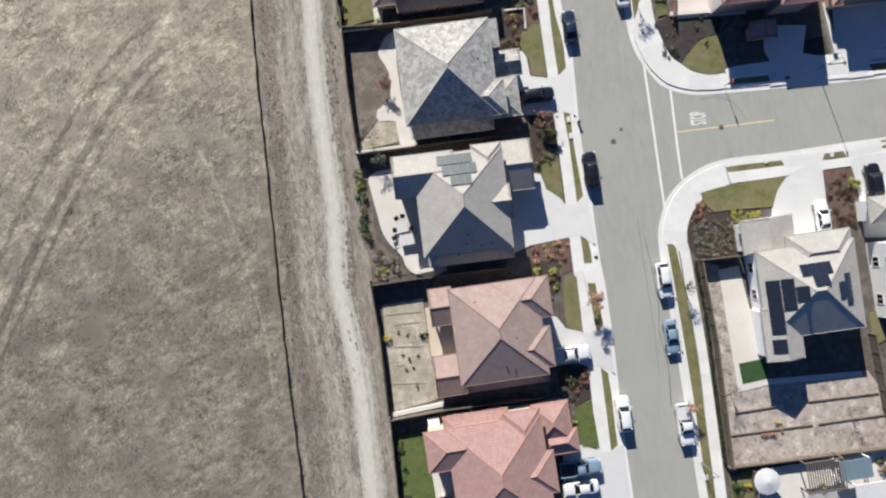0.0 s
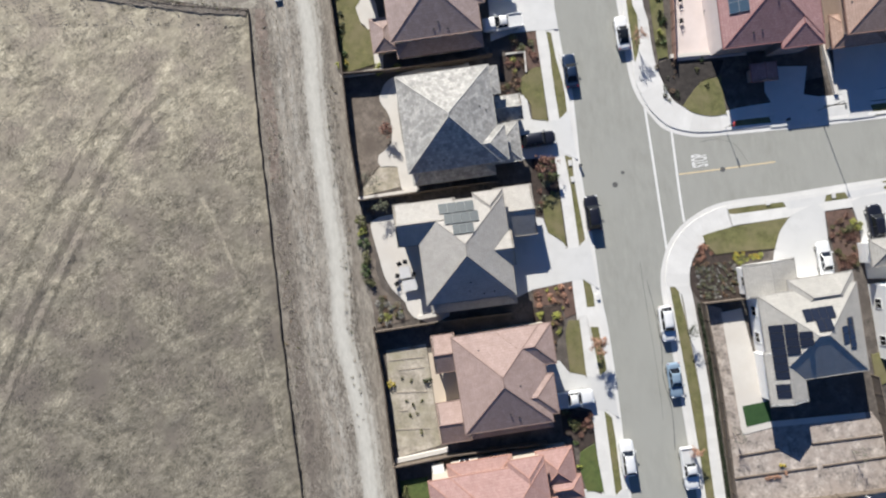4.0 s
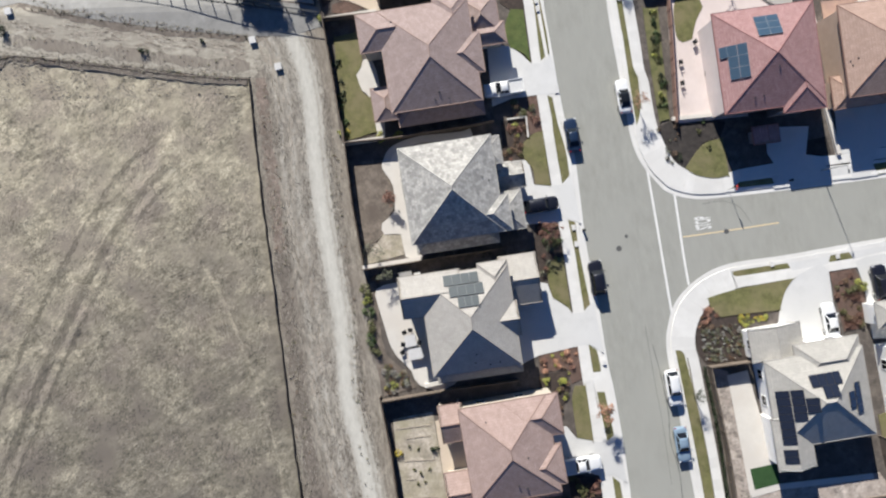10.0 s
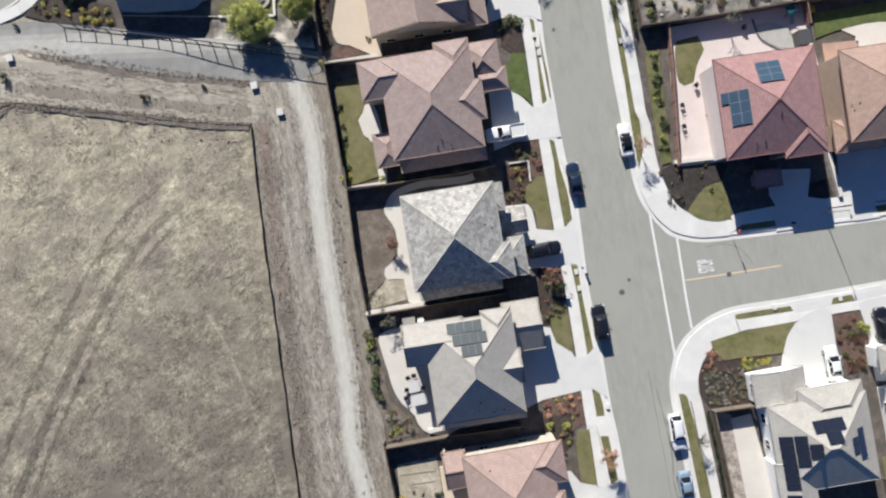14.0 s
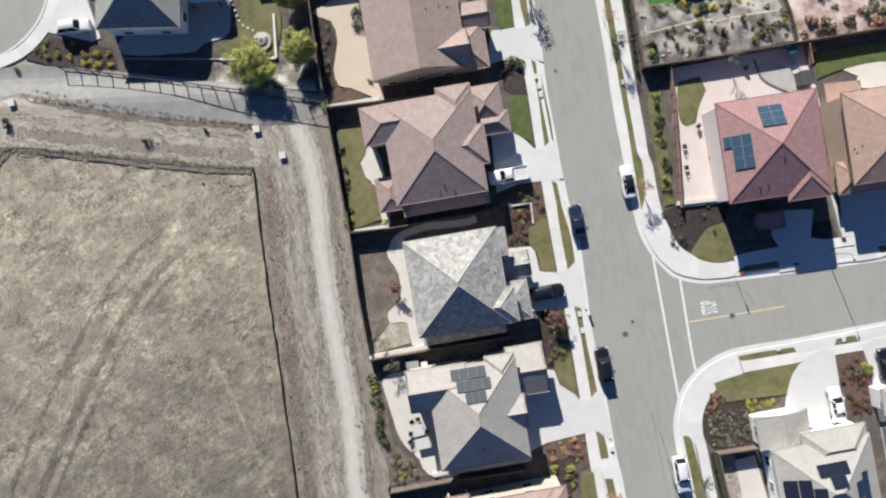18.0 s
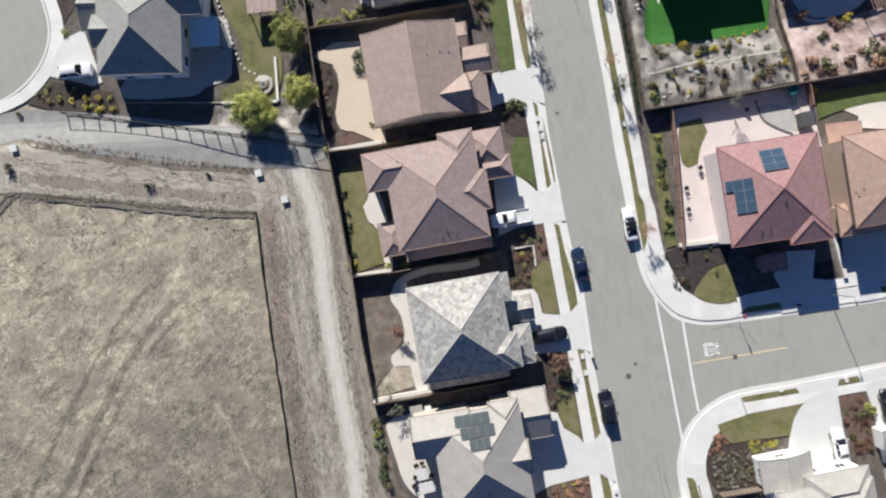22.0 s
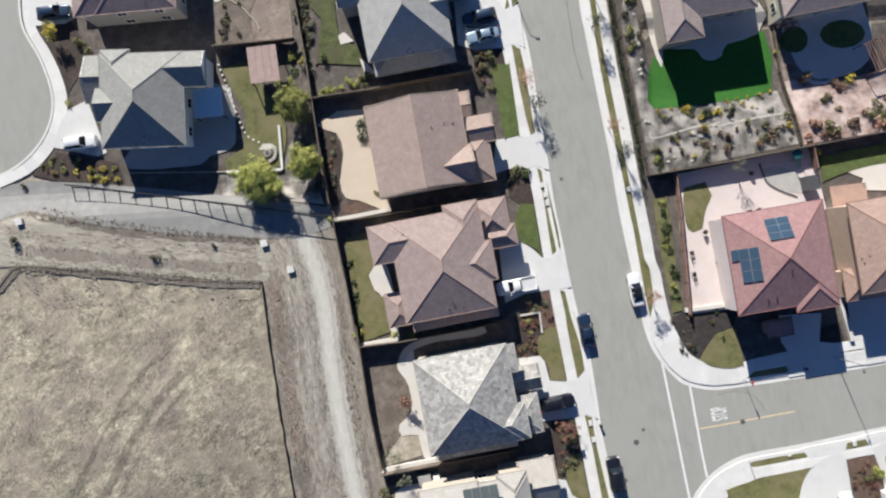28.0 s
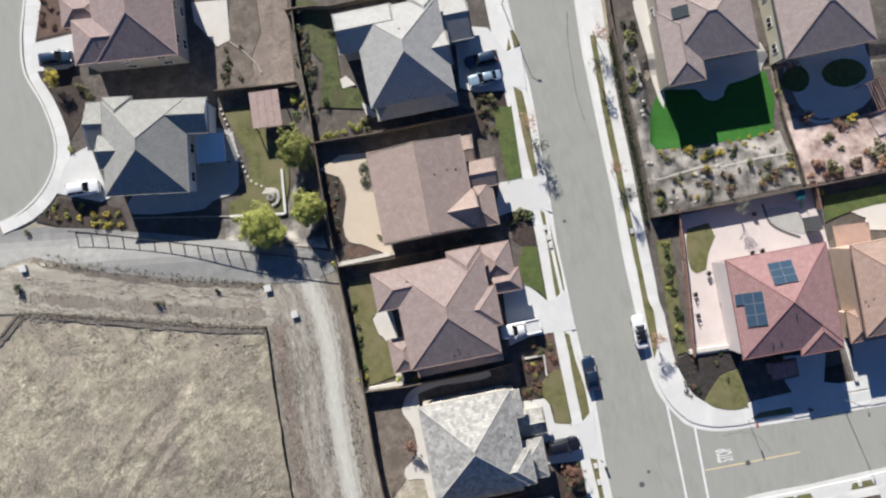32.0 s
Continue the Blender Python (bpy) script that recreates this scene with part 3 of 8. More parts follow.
slabs("sidewalk", [(-60.4, 95.9), (-61.2, 89.1), (-61.6, 84.9), (-61.2, 79.8), (-58.9, 75.0), (-57.4, 70.2), (-57.4, 66.5), (-58.9, 62.8), (-62.0, 59.5), (-66.1, 57.7)],
      [(-58.2, 95.8), (-59.0, 89.0), (-59.8, 84.6), (-59.8, 80.1), (-57.3, 75.3), (-55.5, 70.1), (-55.5, 65.9), (-57.3, 61.9), (-60.6, 58.4), (-66.1, 56.0)],
      1.52, 0.145, M["concrete"], "pale concrete sidewalk round the turning circle", "sidewalk")

# ---- lots: soil under every garden ----
sheet("lot_soil", [(-22.3, 95.1), (-19.9, 72.5), (-17.4, 50.9), (-14.6, 30.7), (-14.9, 35.2), (-13.2, 22.3), (-11.6, 11.1), (-9.9, -3.0), (-8.5, -12.4), (-7.3, -22.3), (-6.1, -33.8), (-4.9, -42.7), (23.4, -42.7), (21.7, -26.9), (20.1, -12.4), (17.5, 7.1), (15.2, 24.4), (15.6, 25.6), (13.6, 46.4), (10.7, 65.4), (7.5, 83.0), (6.8, 90.6)],
      0.04, M["lotsoil"], label="bare brown soil of the garden lots", category="soil", skirt=0.2)
sheet("lot_soil", [(23.8, 89.5), (25.2, 63.6), (27.9, 41.5), (29.2, 33.0), (31.5, 26.7), (36.2, 23.9), (48.9, 26.1), (74.4, 29.1), (83.5, 34.5), (84.9, 90.4)], 0.04, M["lotsoil"], label="bare brown soil of the garden lots", category="soil", skirt=0.2)
sheet("lot_soil", [(73.8, 14.4), (54.8, 11.8), (43.0, 10.2), (37.4, 8.3), (34.4, 4.8), (33.8, 0.1), (35.4, -13.9), (37.9, -33.8), (38.9, -42.7), (71.4, -42.7)], 0.04, M["lotsoil"], label="bare brown soil of the garden lots", category="soil", skirt=0.2)
sheet("lot_soil", [(-59.1, 95.9), (-60.6, 84.4), (-60.3, 79.9), (-58.0, 75.3), (-56.3, 70.2), (-56.5, 66.0), (-58.1, 61.9), (-61.1, 58.4), (-57.0, 56.5), (-41.3, 54.2), (-17.9, 50.3), (-19.9, 72.5), (-22.3, 95.1)], 0.04, M["lotsoil"], label="bare brown soil of the lower garden lots", category="soil", skirt=0.2)
# verge beside the field, tracks
sheet("verge", [(-27.7, 40.5), (-26.5, 27.1), (-24.7, 11.1), (-22.6, -4.6), (-20.4, -20.0), (-18.3, -33.8), (-17.1, -42.7), (-4.7, -42.7), (-6.1, -33.8), (-7.3, -22.3), (-9.9, -3.0), (-11.6, 11.1), (-13.2, 22.3), (-14.9, 35.2), (-14.6, 30.7), (-17.0, 49.1), (-32.9, 49.5), (-66.1, 55.0), (-73.3, 53.8), (-72.6, 44.9), (-60.5, 44.5), (-45.3, 42.6)],
      0.02, M["verge"], label="rough trampled verge of dry soil and weeds", category="verge", skirt=0.35)
TRACK = [(-22.0, 47.7), (-20.9, 45.3), (-19.5, 40.8), (-18.7, 35.1), (-18.3, 28.7), (-17.4, 20.7), (-16.2, 12.8), (-15.0, 5.0), (-14.4, -4.6), (-12.6, -12.4), (-11.1, -20.0), (-10.2, -27.6), (-9.5, -33.8), (-8.5, -42.7)]


def track_material(profile):
    """Pale wheel-worn bands with ragged edges on trampled soil; u runs across in metres."""
    m, nt, b = nodes_of("wheel_worn_track")
    L = nt.links.new
    uv = nt.nodes.new("ShaderNodeUVMap")
    geo = nt.nodes.new("ShaderNodeNewGeometry")
    mp = nt.nodes.new("ShaderNodeMapping")
    mp.vector_type = "TEXTURE"
    mp.inputs["Rotation"].default_value[2] = radians(8)
    mp.inputs["Scale"].default_value = (0.28, 1, 1)
    L(geo.outputs["Position"], mp.inputs[0])
    ns = []
    for vec, sc, det in ((geo.outputs["Position"], 1.6, 6), (mp.outputs[0], 0.7, 5), (mp.outputs[0], 3.6, 3)):
        n = nt.nodes.new("ShaderNodeTexNoise")
        n.inputs["Scale"].default_value, n.inputs["Detail"].default_value, n.inputs["Roughness"].default_value = sc, det, 0.65
        L(vec, n.inputs["Vector"])
        ns.append(n)
    sep = nt.nodes.new("ShaderNodeSeparateXYZ")
    L(uv.outputs[0], sep.inputs[0])
    wob = nt.nodes.new("ShaderNodeMath")
    wob.operation = "MULTIPLY_ADD"
    L(ns[0].outputs[0], wob.inputs[0])
    wob.inputs[1].default_value = 1.1
    L(sep.outputs[0], wob.inputs[2])
    mr = nt.nodes.new("ShaderNodeMapRange")
    L(wob.outputs[0], mr.inputs[0])
    mr.inputs[1].default_value, mr.inputs[2].default_value = -6 + 0.55, 6 + 0.55
    ramp = nt.nodes.new("ShaderNodeValToRGB")
    el = ramp.color_ramp.elements
    while len(el) < len(profile):
        el.new(0.5)
    for e, (u, v) in zip(el, profile):
        e.position, e.color = (u + 6) / 12, (v, v, v, 1)
    L(mr.outputs[0], ramp.inputs[0])
    add = nt.nodes.new("ShaderNodeMath")
    add.operation = "MULTIPLY_ADD"
    L(ns[2].outputs[0], add.inputs[0])
    add.inputs[1].default_value = 0.45
    L(ns[1].outputs[0], add.inputs[2])
    f = nt.nodes.new("ShaderNodeMapRange")
    L(add.outputs[0], f.inputs[0])
    f.inputs[1].default_value, f.inputs[2].default_value = 0.45, 1.0
    cols = []
    for c1, c2 in ((TROD["c1"], TROD["c2"]), ((0.42, 0.40, 0.352), (0.545, 0.525, 0.468))):
        mx = nt.nodes.new("ShaderNodeMix")
        mx.data_type = "RGBA"
        mx.inputs[6].default_value, mx.inputs[7].default_value = (*c1, 1), (*c2, 1)
        L(f.outputs[0], mx.inputs[0])
        cols.append(mx.outputs[2])
    mx = nt.nodes.new("ShaderNodeMix")
    mx.data_type = "RGBA"
    L(ramp.outputs[0], mx.inputs[0])
    L(cols[0], mx.inputs[6])
    L(cols[1], mx.inputs[7])
    L(mx.outputs[2], b.inputs["Base Color"])
    b.inputs["Roughness"].default_value = 0.95
    bp = nt.nodes.new("ShaderNodeBump")
    bp.inputs["Strength"].default_value, bp.inputs["Distance"].default_value = 0.4, 0.05
    L(add.outputs[0], bp.inputs["Height"])
    L(bp.outputs[0], b.inputs["Normal"])
    return m


def dirt_track():
    C = even(curve_pts(TRACK, 14), 140)
    us = (-5.6, -3.5, -1.5, 0.0, 1.2, 2.0)
    bm = bmesh.new()
    uvl = bm.loops.layers.uv.new("UVMap")
    rows = []
    for i, p in enumerate(C):
        d = (C[min(i + 1, len(C) - 1)] - C[max(i - 1, 0)]).normalized()
        s = Vector((-d.y, d.x))
        rows.append([bm.verts.new((p.x + s.x * u, p.y + s.y * u, ground_z(p.x + s.x * u, p.y + s.y * u) + (0.035 if u not in (us[0], us[-1]) else 0.022))) for u in us])
    for j in range(len(C) - 1):
        for k in range(len(us) - 1):
            q = (rows[j][k], rows[j + 1][k], rows[j + 1][k + 1], rows[j][k + 1])
            f = bm.faces.new(q)
            for lp, u, v in zip(f.loops, (us[k], us[k], us[k + 1], us[k + 1]), (j, j + 1, j + 1, j)):
                lp[uvl].uv = (u, v * 0.7)
            f.normal_update()
            if f.normal.z < 0:
                f.normal_flip()
    prof = ((-6.0, 0.0), (-5.3, 0.0), (-4.6, 0.42), (-3.9, 0.1), (-3.1, 0.5), (-2.5, 0.15), (-1.6, 0.3), (-0.9, 0.75), (-0.3, 1.0), (0.5, 0.9), (0.85, 0.45), (1.2, 0.65), (1.6, 0.3), (2.1, 0.2))
    tagged(part("dirt_track", bm, track_material(prof)), "pale compacted dirt track with worn wheel bands", "track", "", "structure")


dirt_track()
sheet("bank", [(-72.5, 49.4), (-65.2, 50.9), (-60.5, 52.0), (-50.7, 49.3), (-38.6, 47.3), (-27.4, 46.1), (-23.9, 44.1), (-27.0, 40.6), (-33.3, 41.0), (-45.3, 42.8), (-60.5, 44.7), (-72.6, 45.1)],
      0.032, M["bank"], label="pale rough bank below the gravel path", category="bank", skirt=0.1)
sheet("path", [(-73.5, 56.3), (-66.1, 56.3), (-61.1, 57.0), (-52.9, 56.2), (-41.4, 54.6), (-28.8, 52.5), (-17.6, 50.5), (-17.2, 47.7), (-21.7, 46.4), (-27.4, 46.6), (-38.6, 47.8), (-50.6, 49.8), (-60.6, 52.6), (-65.2, 51.3), (-72.5, 49.8)],
      0.06, M["gravel"], label="pale gravel path below the fence", category="path", skirt=0.2)


# ---- houses ----
def uv_face(bm, vs, uvl, base, along):
    """A face with UVs in metres: u along the eave, v up the slope."""
    f = bm.faces.new(vs)
    f.normal_update()
    up = f.normal.cross(along).normalized()
    for lp in f.loops:
        d = lp.vert.co - base
        lp[uvl].uv = (d.dot(along), d.dot(up))
    return f


def roof_wing(house, a, b, eave, pitch, kind, mat, cap, walls, wallmat, floor, windows=True, over=0.42):
    """One wing under its own roof. a, b: opposite corners of the roof in the house's frame (metres)."""
    x0, x1, y0, y1 = min(a[0], b[0]), max(a[0], b[0]), min(a[1], b[1]), max(a[1], b[1])
    w, d = x1 - x0, y1 - y0
    Z = eave
    c = [Vector(p) for p in ((x0, y0, Z), (x1, y0, Z), (x1, y1, Z), (x0, y1, Z))]
    ridges = []
    bm = bmesh.new()
    uvl = bm.loops.layers.uv.new("UVMap")
    cx, cy = (x0 + x1) / 2, (y0 + y1) / 2

    def face(*ps):
        vs = [bm.verts.new(p) for p in ps]
        uv_face(bm, vs, uvl, Vector(ps[0]), (Vector(ps[1]) - Vector(ps[0])).normalized())
    if kind == "hip":
        half = min(w, d) / 2
        top = Z + half * pitch
        if w >= d:
            r0, r1 = Vector((x0 + half, cy, top)), Vector((x1 - half, cy, top))
            face(c[0], c[1], r1, r0), face(c[2], c[3], r0, r1), face(c[1], c[2], r1), face(c[3], c[0], r0)
            ridges = [(c[0], r0), (c[3], r0), (c[1], r1), (c[2], r1)]
        else:
            r0, r1 = Vector((cx, y0 + half, top)), Vector((cx, y1 - half, top))
            face(c[0], c[1], r0), face(c[2], c[3], r1), face(c[1], c[2], r1, r0), face(c[3], c[0], r0, r1)
            ridges = [(c[0], r0), (c[1], r0), (c[2], r1), (c[3], r1)]
        if (r1 - r0).length > 0.3:
            ridges.append((r0, r1))
    elif kind in ("gable_x", "gable_y"):
        if kind == "gable_x":
            top = Z + d / 2 * pitch
            r0, r1 = Vector((x0, cy, top)), Vector((x1, cy, top))
            face(c[0], c[1], r1, r0), face(c[2], c[3], r0, r1)
            ends = ((c[0], r0, c[3]), (c[2], r1, c[1]))
        else:
            top = Z + w / 2 * pitch
            r0, r1 = Vector((cx, y0, top)), Vector((cx, y1, top))
            face(c[1], c[2], r1, r0), face(c[3], c[0], r0, r1)
            ends = ((c[1], r0, c[0]), (c[3], r1, c[2]))
        ridges = [(r0, r1)]
        for e in ends:
            gm = bmesh.new()
            cen = Vector((cx, cy, Z))
            s = Vector((cen.x - e[1].x, cen.y - e[1].y, 0)).normalized()
            o = [gm.verts.new(p) for p in e]
            i = [gm.verts.new(p + s * 0.25) for p in e]
            gm.faces.new(o), gm.faces.new(i[::-1])
            for k in range(3):
                gm.faces.new((o[k], i[k], i[(k + 1) % 3], o[(k + 1) % 3]))
            part("gable_end", gm, wallmat, house)
    # eaves: fascia and soffit
    part("roof", bm, mat, house)
    fm = bmesh.new()
    for i in range(4):
        p, q = c[i], c[(i + 1) % 4]
        t = (q - p).normalized()
        n = Vector((t.y, -t.x, 0))
        vs = []
        for e, s in ((p, -1), (q, 1)):
            for o in (0.0, 0.10):
                for z in (0.02, -0.2):
                    vs.append(fm.verts.new(e + n * o + t * s * o + Vector((0, 0, z))))
        for k in ((0, 1, 5, 4), (2, 6, 7, 3), (0, 4, 6, 2), (1, 3, 7, 5), (0, 2, 3, 1), (4, 5, 7, 6)):
            fm.faces.new([vs[j] for j in k])
    part("gutter", fm, cap, house)
    sm = bmesh.new()
    sm.faces.new([sm.verts.new(p - Vector((0, 0, 0.15))) for p in c[::-1]])
    part("soffit", sm, M["fascia"], house)
    km = bmesh.new()
    for p, q in ridges:
        rod(km, p - Vector((0, 0, 0.06)), q - Vector((0, 0, 0.06)), 0.1, None, 6)
    if len(km.verts):
        part("ridge_cap", km, cap, house)
    else:
        km.free()
    if not walls:
        return
    o = over
    X0, X1, Y0, Y1 = x0 + o, x1 - o, y0 + o, y1 - o
    wm = bmesh.new()
    box(wm, X0, Y0, floor, X1, Y1, Z - 0.16)
    wall = part("wall", wm, wallmat, house)
    if not windows:
        return
    levels = (1.5, 4.1) if eave > 4.2 else (1.5,)
    for side in range(4):
        run = (X1 - X0) if side in (0, 2) else (Y1 - Y0)
        n = int(run // 3.6)
        for k in range(n):
            s = (k + 0.5) / n
            for zl in levels:
                if zl + 0.6 > Z - 0.3:
                    continue
                hw, hh = 0.62, 0.58
                if side == 0:
                    m = pose(X0 + s * run, Y0, zl, 0, 0, 0)
                elif side == 1:
                    m = pose(X1, Y0 + s * run, zl, 0, 0, 90)
                elif side == 2:
                    m = pose(X1 - s * run, Y1, zl, 0, 0, 180)
                else:
                    m = pose(X0, Y1 - s * run, zl, 0, 0, -90)
                key = "w"
                if key not in WINDOW:
                    f = bmesh.new()
                    for q in ((-hw - 0.08, -hw, -hh, hh), (hw, hw + 0.08, -hh, hh), (-0.03, 0.03, -hh, hh), (-hw - 0.08, hw + 0.08, hh, hh + 0.08), (-hw - 0.08, hw + 0.08, -hh - 0.1, -hh)):
                        box(f, q[0], -0.06, q[2], q[1], 0.03, q[3])
                    g2 = bmesh.new()
                    box(g2, -hw, -0.03, -hh, hw, 0.02, hh)
                    for nm, bb, mt in (("window", f, M["white"]), ("pane", g2, M["glass"])):
                        me = bpy.data.meshes.new(nm)
                        bb.to_mesh(me)
                        bb.free()
                        me.materials.append(mt)
                        WINDOW[nm] = me
                    WINDOW["w"] = 1
                wo = new("window", WINDOW["window"])
                wo.parent, wo.matrix_local = house, m
                po = new("pane", WINDOW["pane"])
                po.parent = wo


WINDOW = {}
HOUSES = {}


def make_house(key, theta, base_pt, label, mat, capcol, wallmat, wings, local=True):
    """wings: (kind, corner a, corner b, eave, pitch[, walls]); corners in the house's own metres, or the world's when local is off."""
    bz = ground_z(*base_pt)
    H = empty("house", pose(base_pt[0], base_pt[1], bz, 0, 0, theta), label, "house")
    inv = H.matrix_world.inverted()
    cap = plain("ridge_tile_" + key, capcol, 0.9)
    first = True
    for wg in wings:
        kind, a, b, eave, pitch = wg[:5]
        la, lb = (Vector((*a, 0)), Vector((*b, 0))) if local else (inv @ Vector((*a, 0)), inv @ Vector((*b, 0)))
        wl = wg[5] if len(wg) > 5 else True
        roof_wing(H, la, lb, eave, pitch, kind, R[mat], cap, wl, wallmat, -1.0, (first or eave < 4) and key not in "qr")
        if not wl:   # open cover on posts
            x0, x1, y0, y1 = min(la.x, lb.x) + 0.3, max(la.x, lb.x) - 0.3, min(la.y, lb.y) + 0.3, max(la.y, lb.y) - 0.3
            for px, py in ((x0, y0), (x1, y0), (x0, y1), (x1, y1)):
                pm = bmesh.new()
                box(pm, px - 0.15, py - 0.15, -0.6, px + 0.15, py + 0.15, eave - 0.1)
                part("post", pm, wallmat, H)
        first = False
    HOUSES[key] = (H, inv, bz)
    return H


# two plans occur twice along the street
PLAN_MANY_HIPS = [
    ("hip", (-6.2, 7.85), (6.05, -5.85), 5.2, 0.345), ("hip", (-9.05, 7.8), (-1.5, 2.66), 5.18, 0.345), ("hip", (1.4, 8.75), (6.03, 3.3), 5.18, 0.345),
    ("hip", (0.0, 3.1), (6.95, -2.2), 5.18, 0.345), ("hip", (5.3, 8.6), (10.1, 3.4), 3.1, 0.4), ("hip", (5.6, 4.75), (10.7, 1.8), 3.05, 0.42), ("hip", (-8.75, -1.6), (-5.3, -6.2), 2.9, 0.36), ("hip", (-5.5, -2.9), (6.3, -7.35), 2.85, 0.3)]
PLAN_WINGED = [
    ("hip", (-5.8, 7.4), (5.9, -5.8), 5.22, 0.488), ("gable_x", (-8.6, 7.72), (-0.5, 2.25), 5.12, 0.488), ("hip", (1.95, 8.05), (5.85, 3.5), 5.18, 0.488),
    ("gable_x", (0.5, 2.5), (6.35, -1.95), 5.2, 0.488), ("gable_x", (5.0, 8.4), (10.0, 1.7), 2.8, 0.4), ("hip", (-5.3, -2.9), (6.1, -7.2), 2.85, 0.3)]
make_house("b", 7.5, (0.54, 23.59), "two-storey house with a mottled slate-grey hip tile roof", "slate", (0.42, 0.40, 0.36), M["stucco"], [
    ("hip", (-6.25, 6.25), (6.15, -6.6), 5.15, 0.475), ("hip", (0.6, -1.9), (7.2, -6.52), 5.13, 0.475), ("hip", (5.0, -1.4), (9.2, -6.65), 3.3, 0.36),
    ("hip", (5.2, 6.0), (7.25, 2.4), 4.95, 0.16), ("gable_x", (5.6, 2.40), (10.15, -1.02), 2.6, 0.45), ("hip", (-5.8, -3.6), (5.4, -8.0), 2.85, 0.3)])
make_house("c", 7.0, (2.63, 5.33), "two-storey house with a smooth tan tile hip roof", "tan", (0.34, 0.31, 0.27), M["stucco"], PLAN_WINGED)
make_house("d", 8.3, (7.17, -11.49), "two-storey house with a pinkish brown tile hip roof", "rose", (0.25, 0.17, 0.14), M["stucco"], [
    ("hip", (-5.6, 7.1), (5.85, -5.55), 5.25, 0.345), ("hip", (0.0, 7.08), (7.4, 1.85), 5.23, 0.345), ("hip", (0.0, 0.55), (6.75, -4.6), 5.23, 0.345),
    ("gable_x", (-8.3, 7.3), (-5.2, 2.34), 2.65, 0.35, False), ("gable_x", (-8.95, -1.7), (-5.0, -7.1), 2.65, 0.35), ("hip", (-4.9, -2.6), (6.05, -7.0), 2.85, 0.3)])
make_house("e", 9.0, (7.66, -29.91), "two-storey house with a pinkish terracotta tile roof", "pink", (0.40, 0.22, 0.17), M["stucco"],
           PLAN_MANY_HIPS + [("hip", (-6.4, 8.9), (2.1, 5.5), 3.3, 0.25)])
make_house("a", 7.5, (-1.72, 40.51), "two-storey house with a brown tile roof of several hips", "umber", (0.34, 0.24, 0.20), M["stucco"], PLAN_MANY_HIPS)
make_house("f", 7.2, (-4.76, 64.3), "house under a broad plain brown gable tile roof", "brown", (0.40, 0.30, 0.24), M["stucco"], [
    ("gable_y", (-6.6, 0.05), (6.3, -12.7), 4.92, 0.4), ("gable_x", (1.5, -7.5), (6.95, -12.6), 4.9, 0.6), ("gable_x", (5.5, -3.65), (10.4, -7.4), 3.75, 0.38),
    ("hip", (5.0, -6.4), (9.4, -12.75), 3.6, 0.36), ("gable_x", (5.6, 0.1), (7.95, -3.7), 3.0, 0.25)])
make_house("g", 7.5, (-5.29, 76.22), "two-storey house with a pale grey tile hip roof", "grey", (0.36, 0.345, 0.32), M["greystucco"], PLAN_WINGED)
make_house("k", 2.2, (-42.65, 85.18), "two-storey house with a purplish brown tile roof", "plum", (0.36, 0.26, 0.23), M["stucco"], [
    ("hip", (-5.7, 9.0), (5.6, -6.1), 5.75, 0.38), ("hip", (-8.6, 0.1), (0.0, -6.08), 5.72, 0.38), ("hip", (-11.3, 4.6), (-5.3, 0.2), 3.2, 0.4)])
make_house("l", -1.0, (-43.15, 66.1), "two-storey house with a grey-green tile roof", "olive", (0.26, 0.255, 0.23), M["whitestucco"], [
    ("hip", (-5.0, 7.25), (6.6, -5.85), 4.5, 0.475), ("gable_x", (2.0, 7.2), (9.7, 2.3), 4.48, 0.475), ("hip", (-4.8, 7.85), (-0.8, 3.0), 4.46, 0.475),
    ("gable_x", (-8.1, 7.7), (-3.5, 1.0), 2.7, 0.42), ("gable_x", (-5.75, 2.55), (-1.0, -2.1), 4.45, 0.475)])
make_house("r", 6.5, (42.98, 39.9), "two-storey house with a red tile hip roof", "red", (0.27, 0.13, 0.12), M["shadedpinkstucco"], [
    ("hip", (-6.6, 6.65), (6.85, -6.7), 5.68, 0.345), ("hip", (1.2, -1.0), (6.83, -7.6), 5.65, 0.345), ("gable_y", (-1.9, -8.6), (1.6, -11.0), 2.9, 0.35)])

# the red-roofed house's western wall: same stucco, sunlight painted in as a paler tone
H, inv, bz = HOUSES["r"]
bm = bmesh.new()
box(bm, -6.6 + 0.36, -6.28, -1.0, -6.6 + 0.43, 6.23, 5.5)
part("side_wall", bm, surf("sunlit_pink_stucco", (0.64, 0.56, 0.52), (0.72, 0.635, 0.59), 1.0, 0.9, 0.2, 20.0), H, "pink stucco side wall in a paler, sunlit tone")
make_house("q", 6.5, (60.2, 40.0), "house with an orange-tan tile hip roof", "orange", (0.28, 0.17, 0.13), M["orangestucco"], [
    ("hip", (-6.85, 7.4), (7.2, -4.9), 5.43, 0.345), ("hip", (-7.7, -1.5), (-0.5, -5.95), 3.2, 0.36)])
make_house("s", 8.0, (48.45, -5.52), "two-storey house with a sandy grey tile roof and cut-up eaves", "sand", (0.33, 0.31, 0.28), M["whitestucco"], [
    ("hip", (-6.6, 6.1), (6.4, -5.6), 4.15, 0.425), ("gable_y", (-6.9, -1.5), (-2.05, -8.5), 4.12, 0.425), ("gable_y", (-7.35, 10.3), (-0.45, 5.8), 2.7, 0.2),
    ("hip", (-2.35, 7.55), (6.2, 2.4), 3.95, 0.4)])
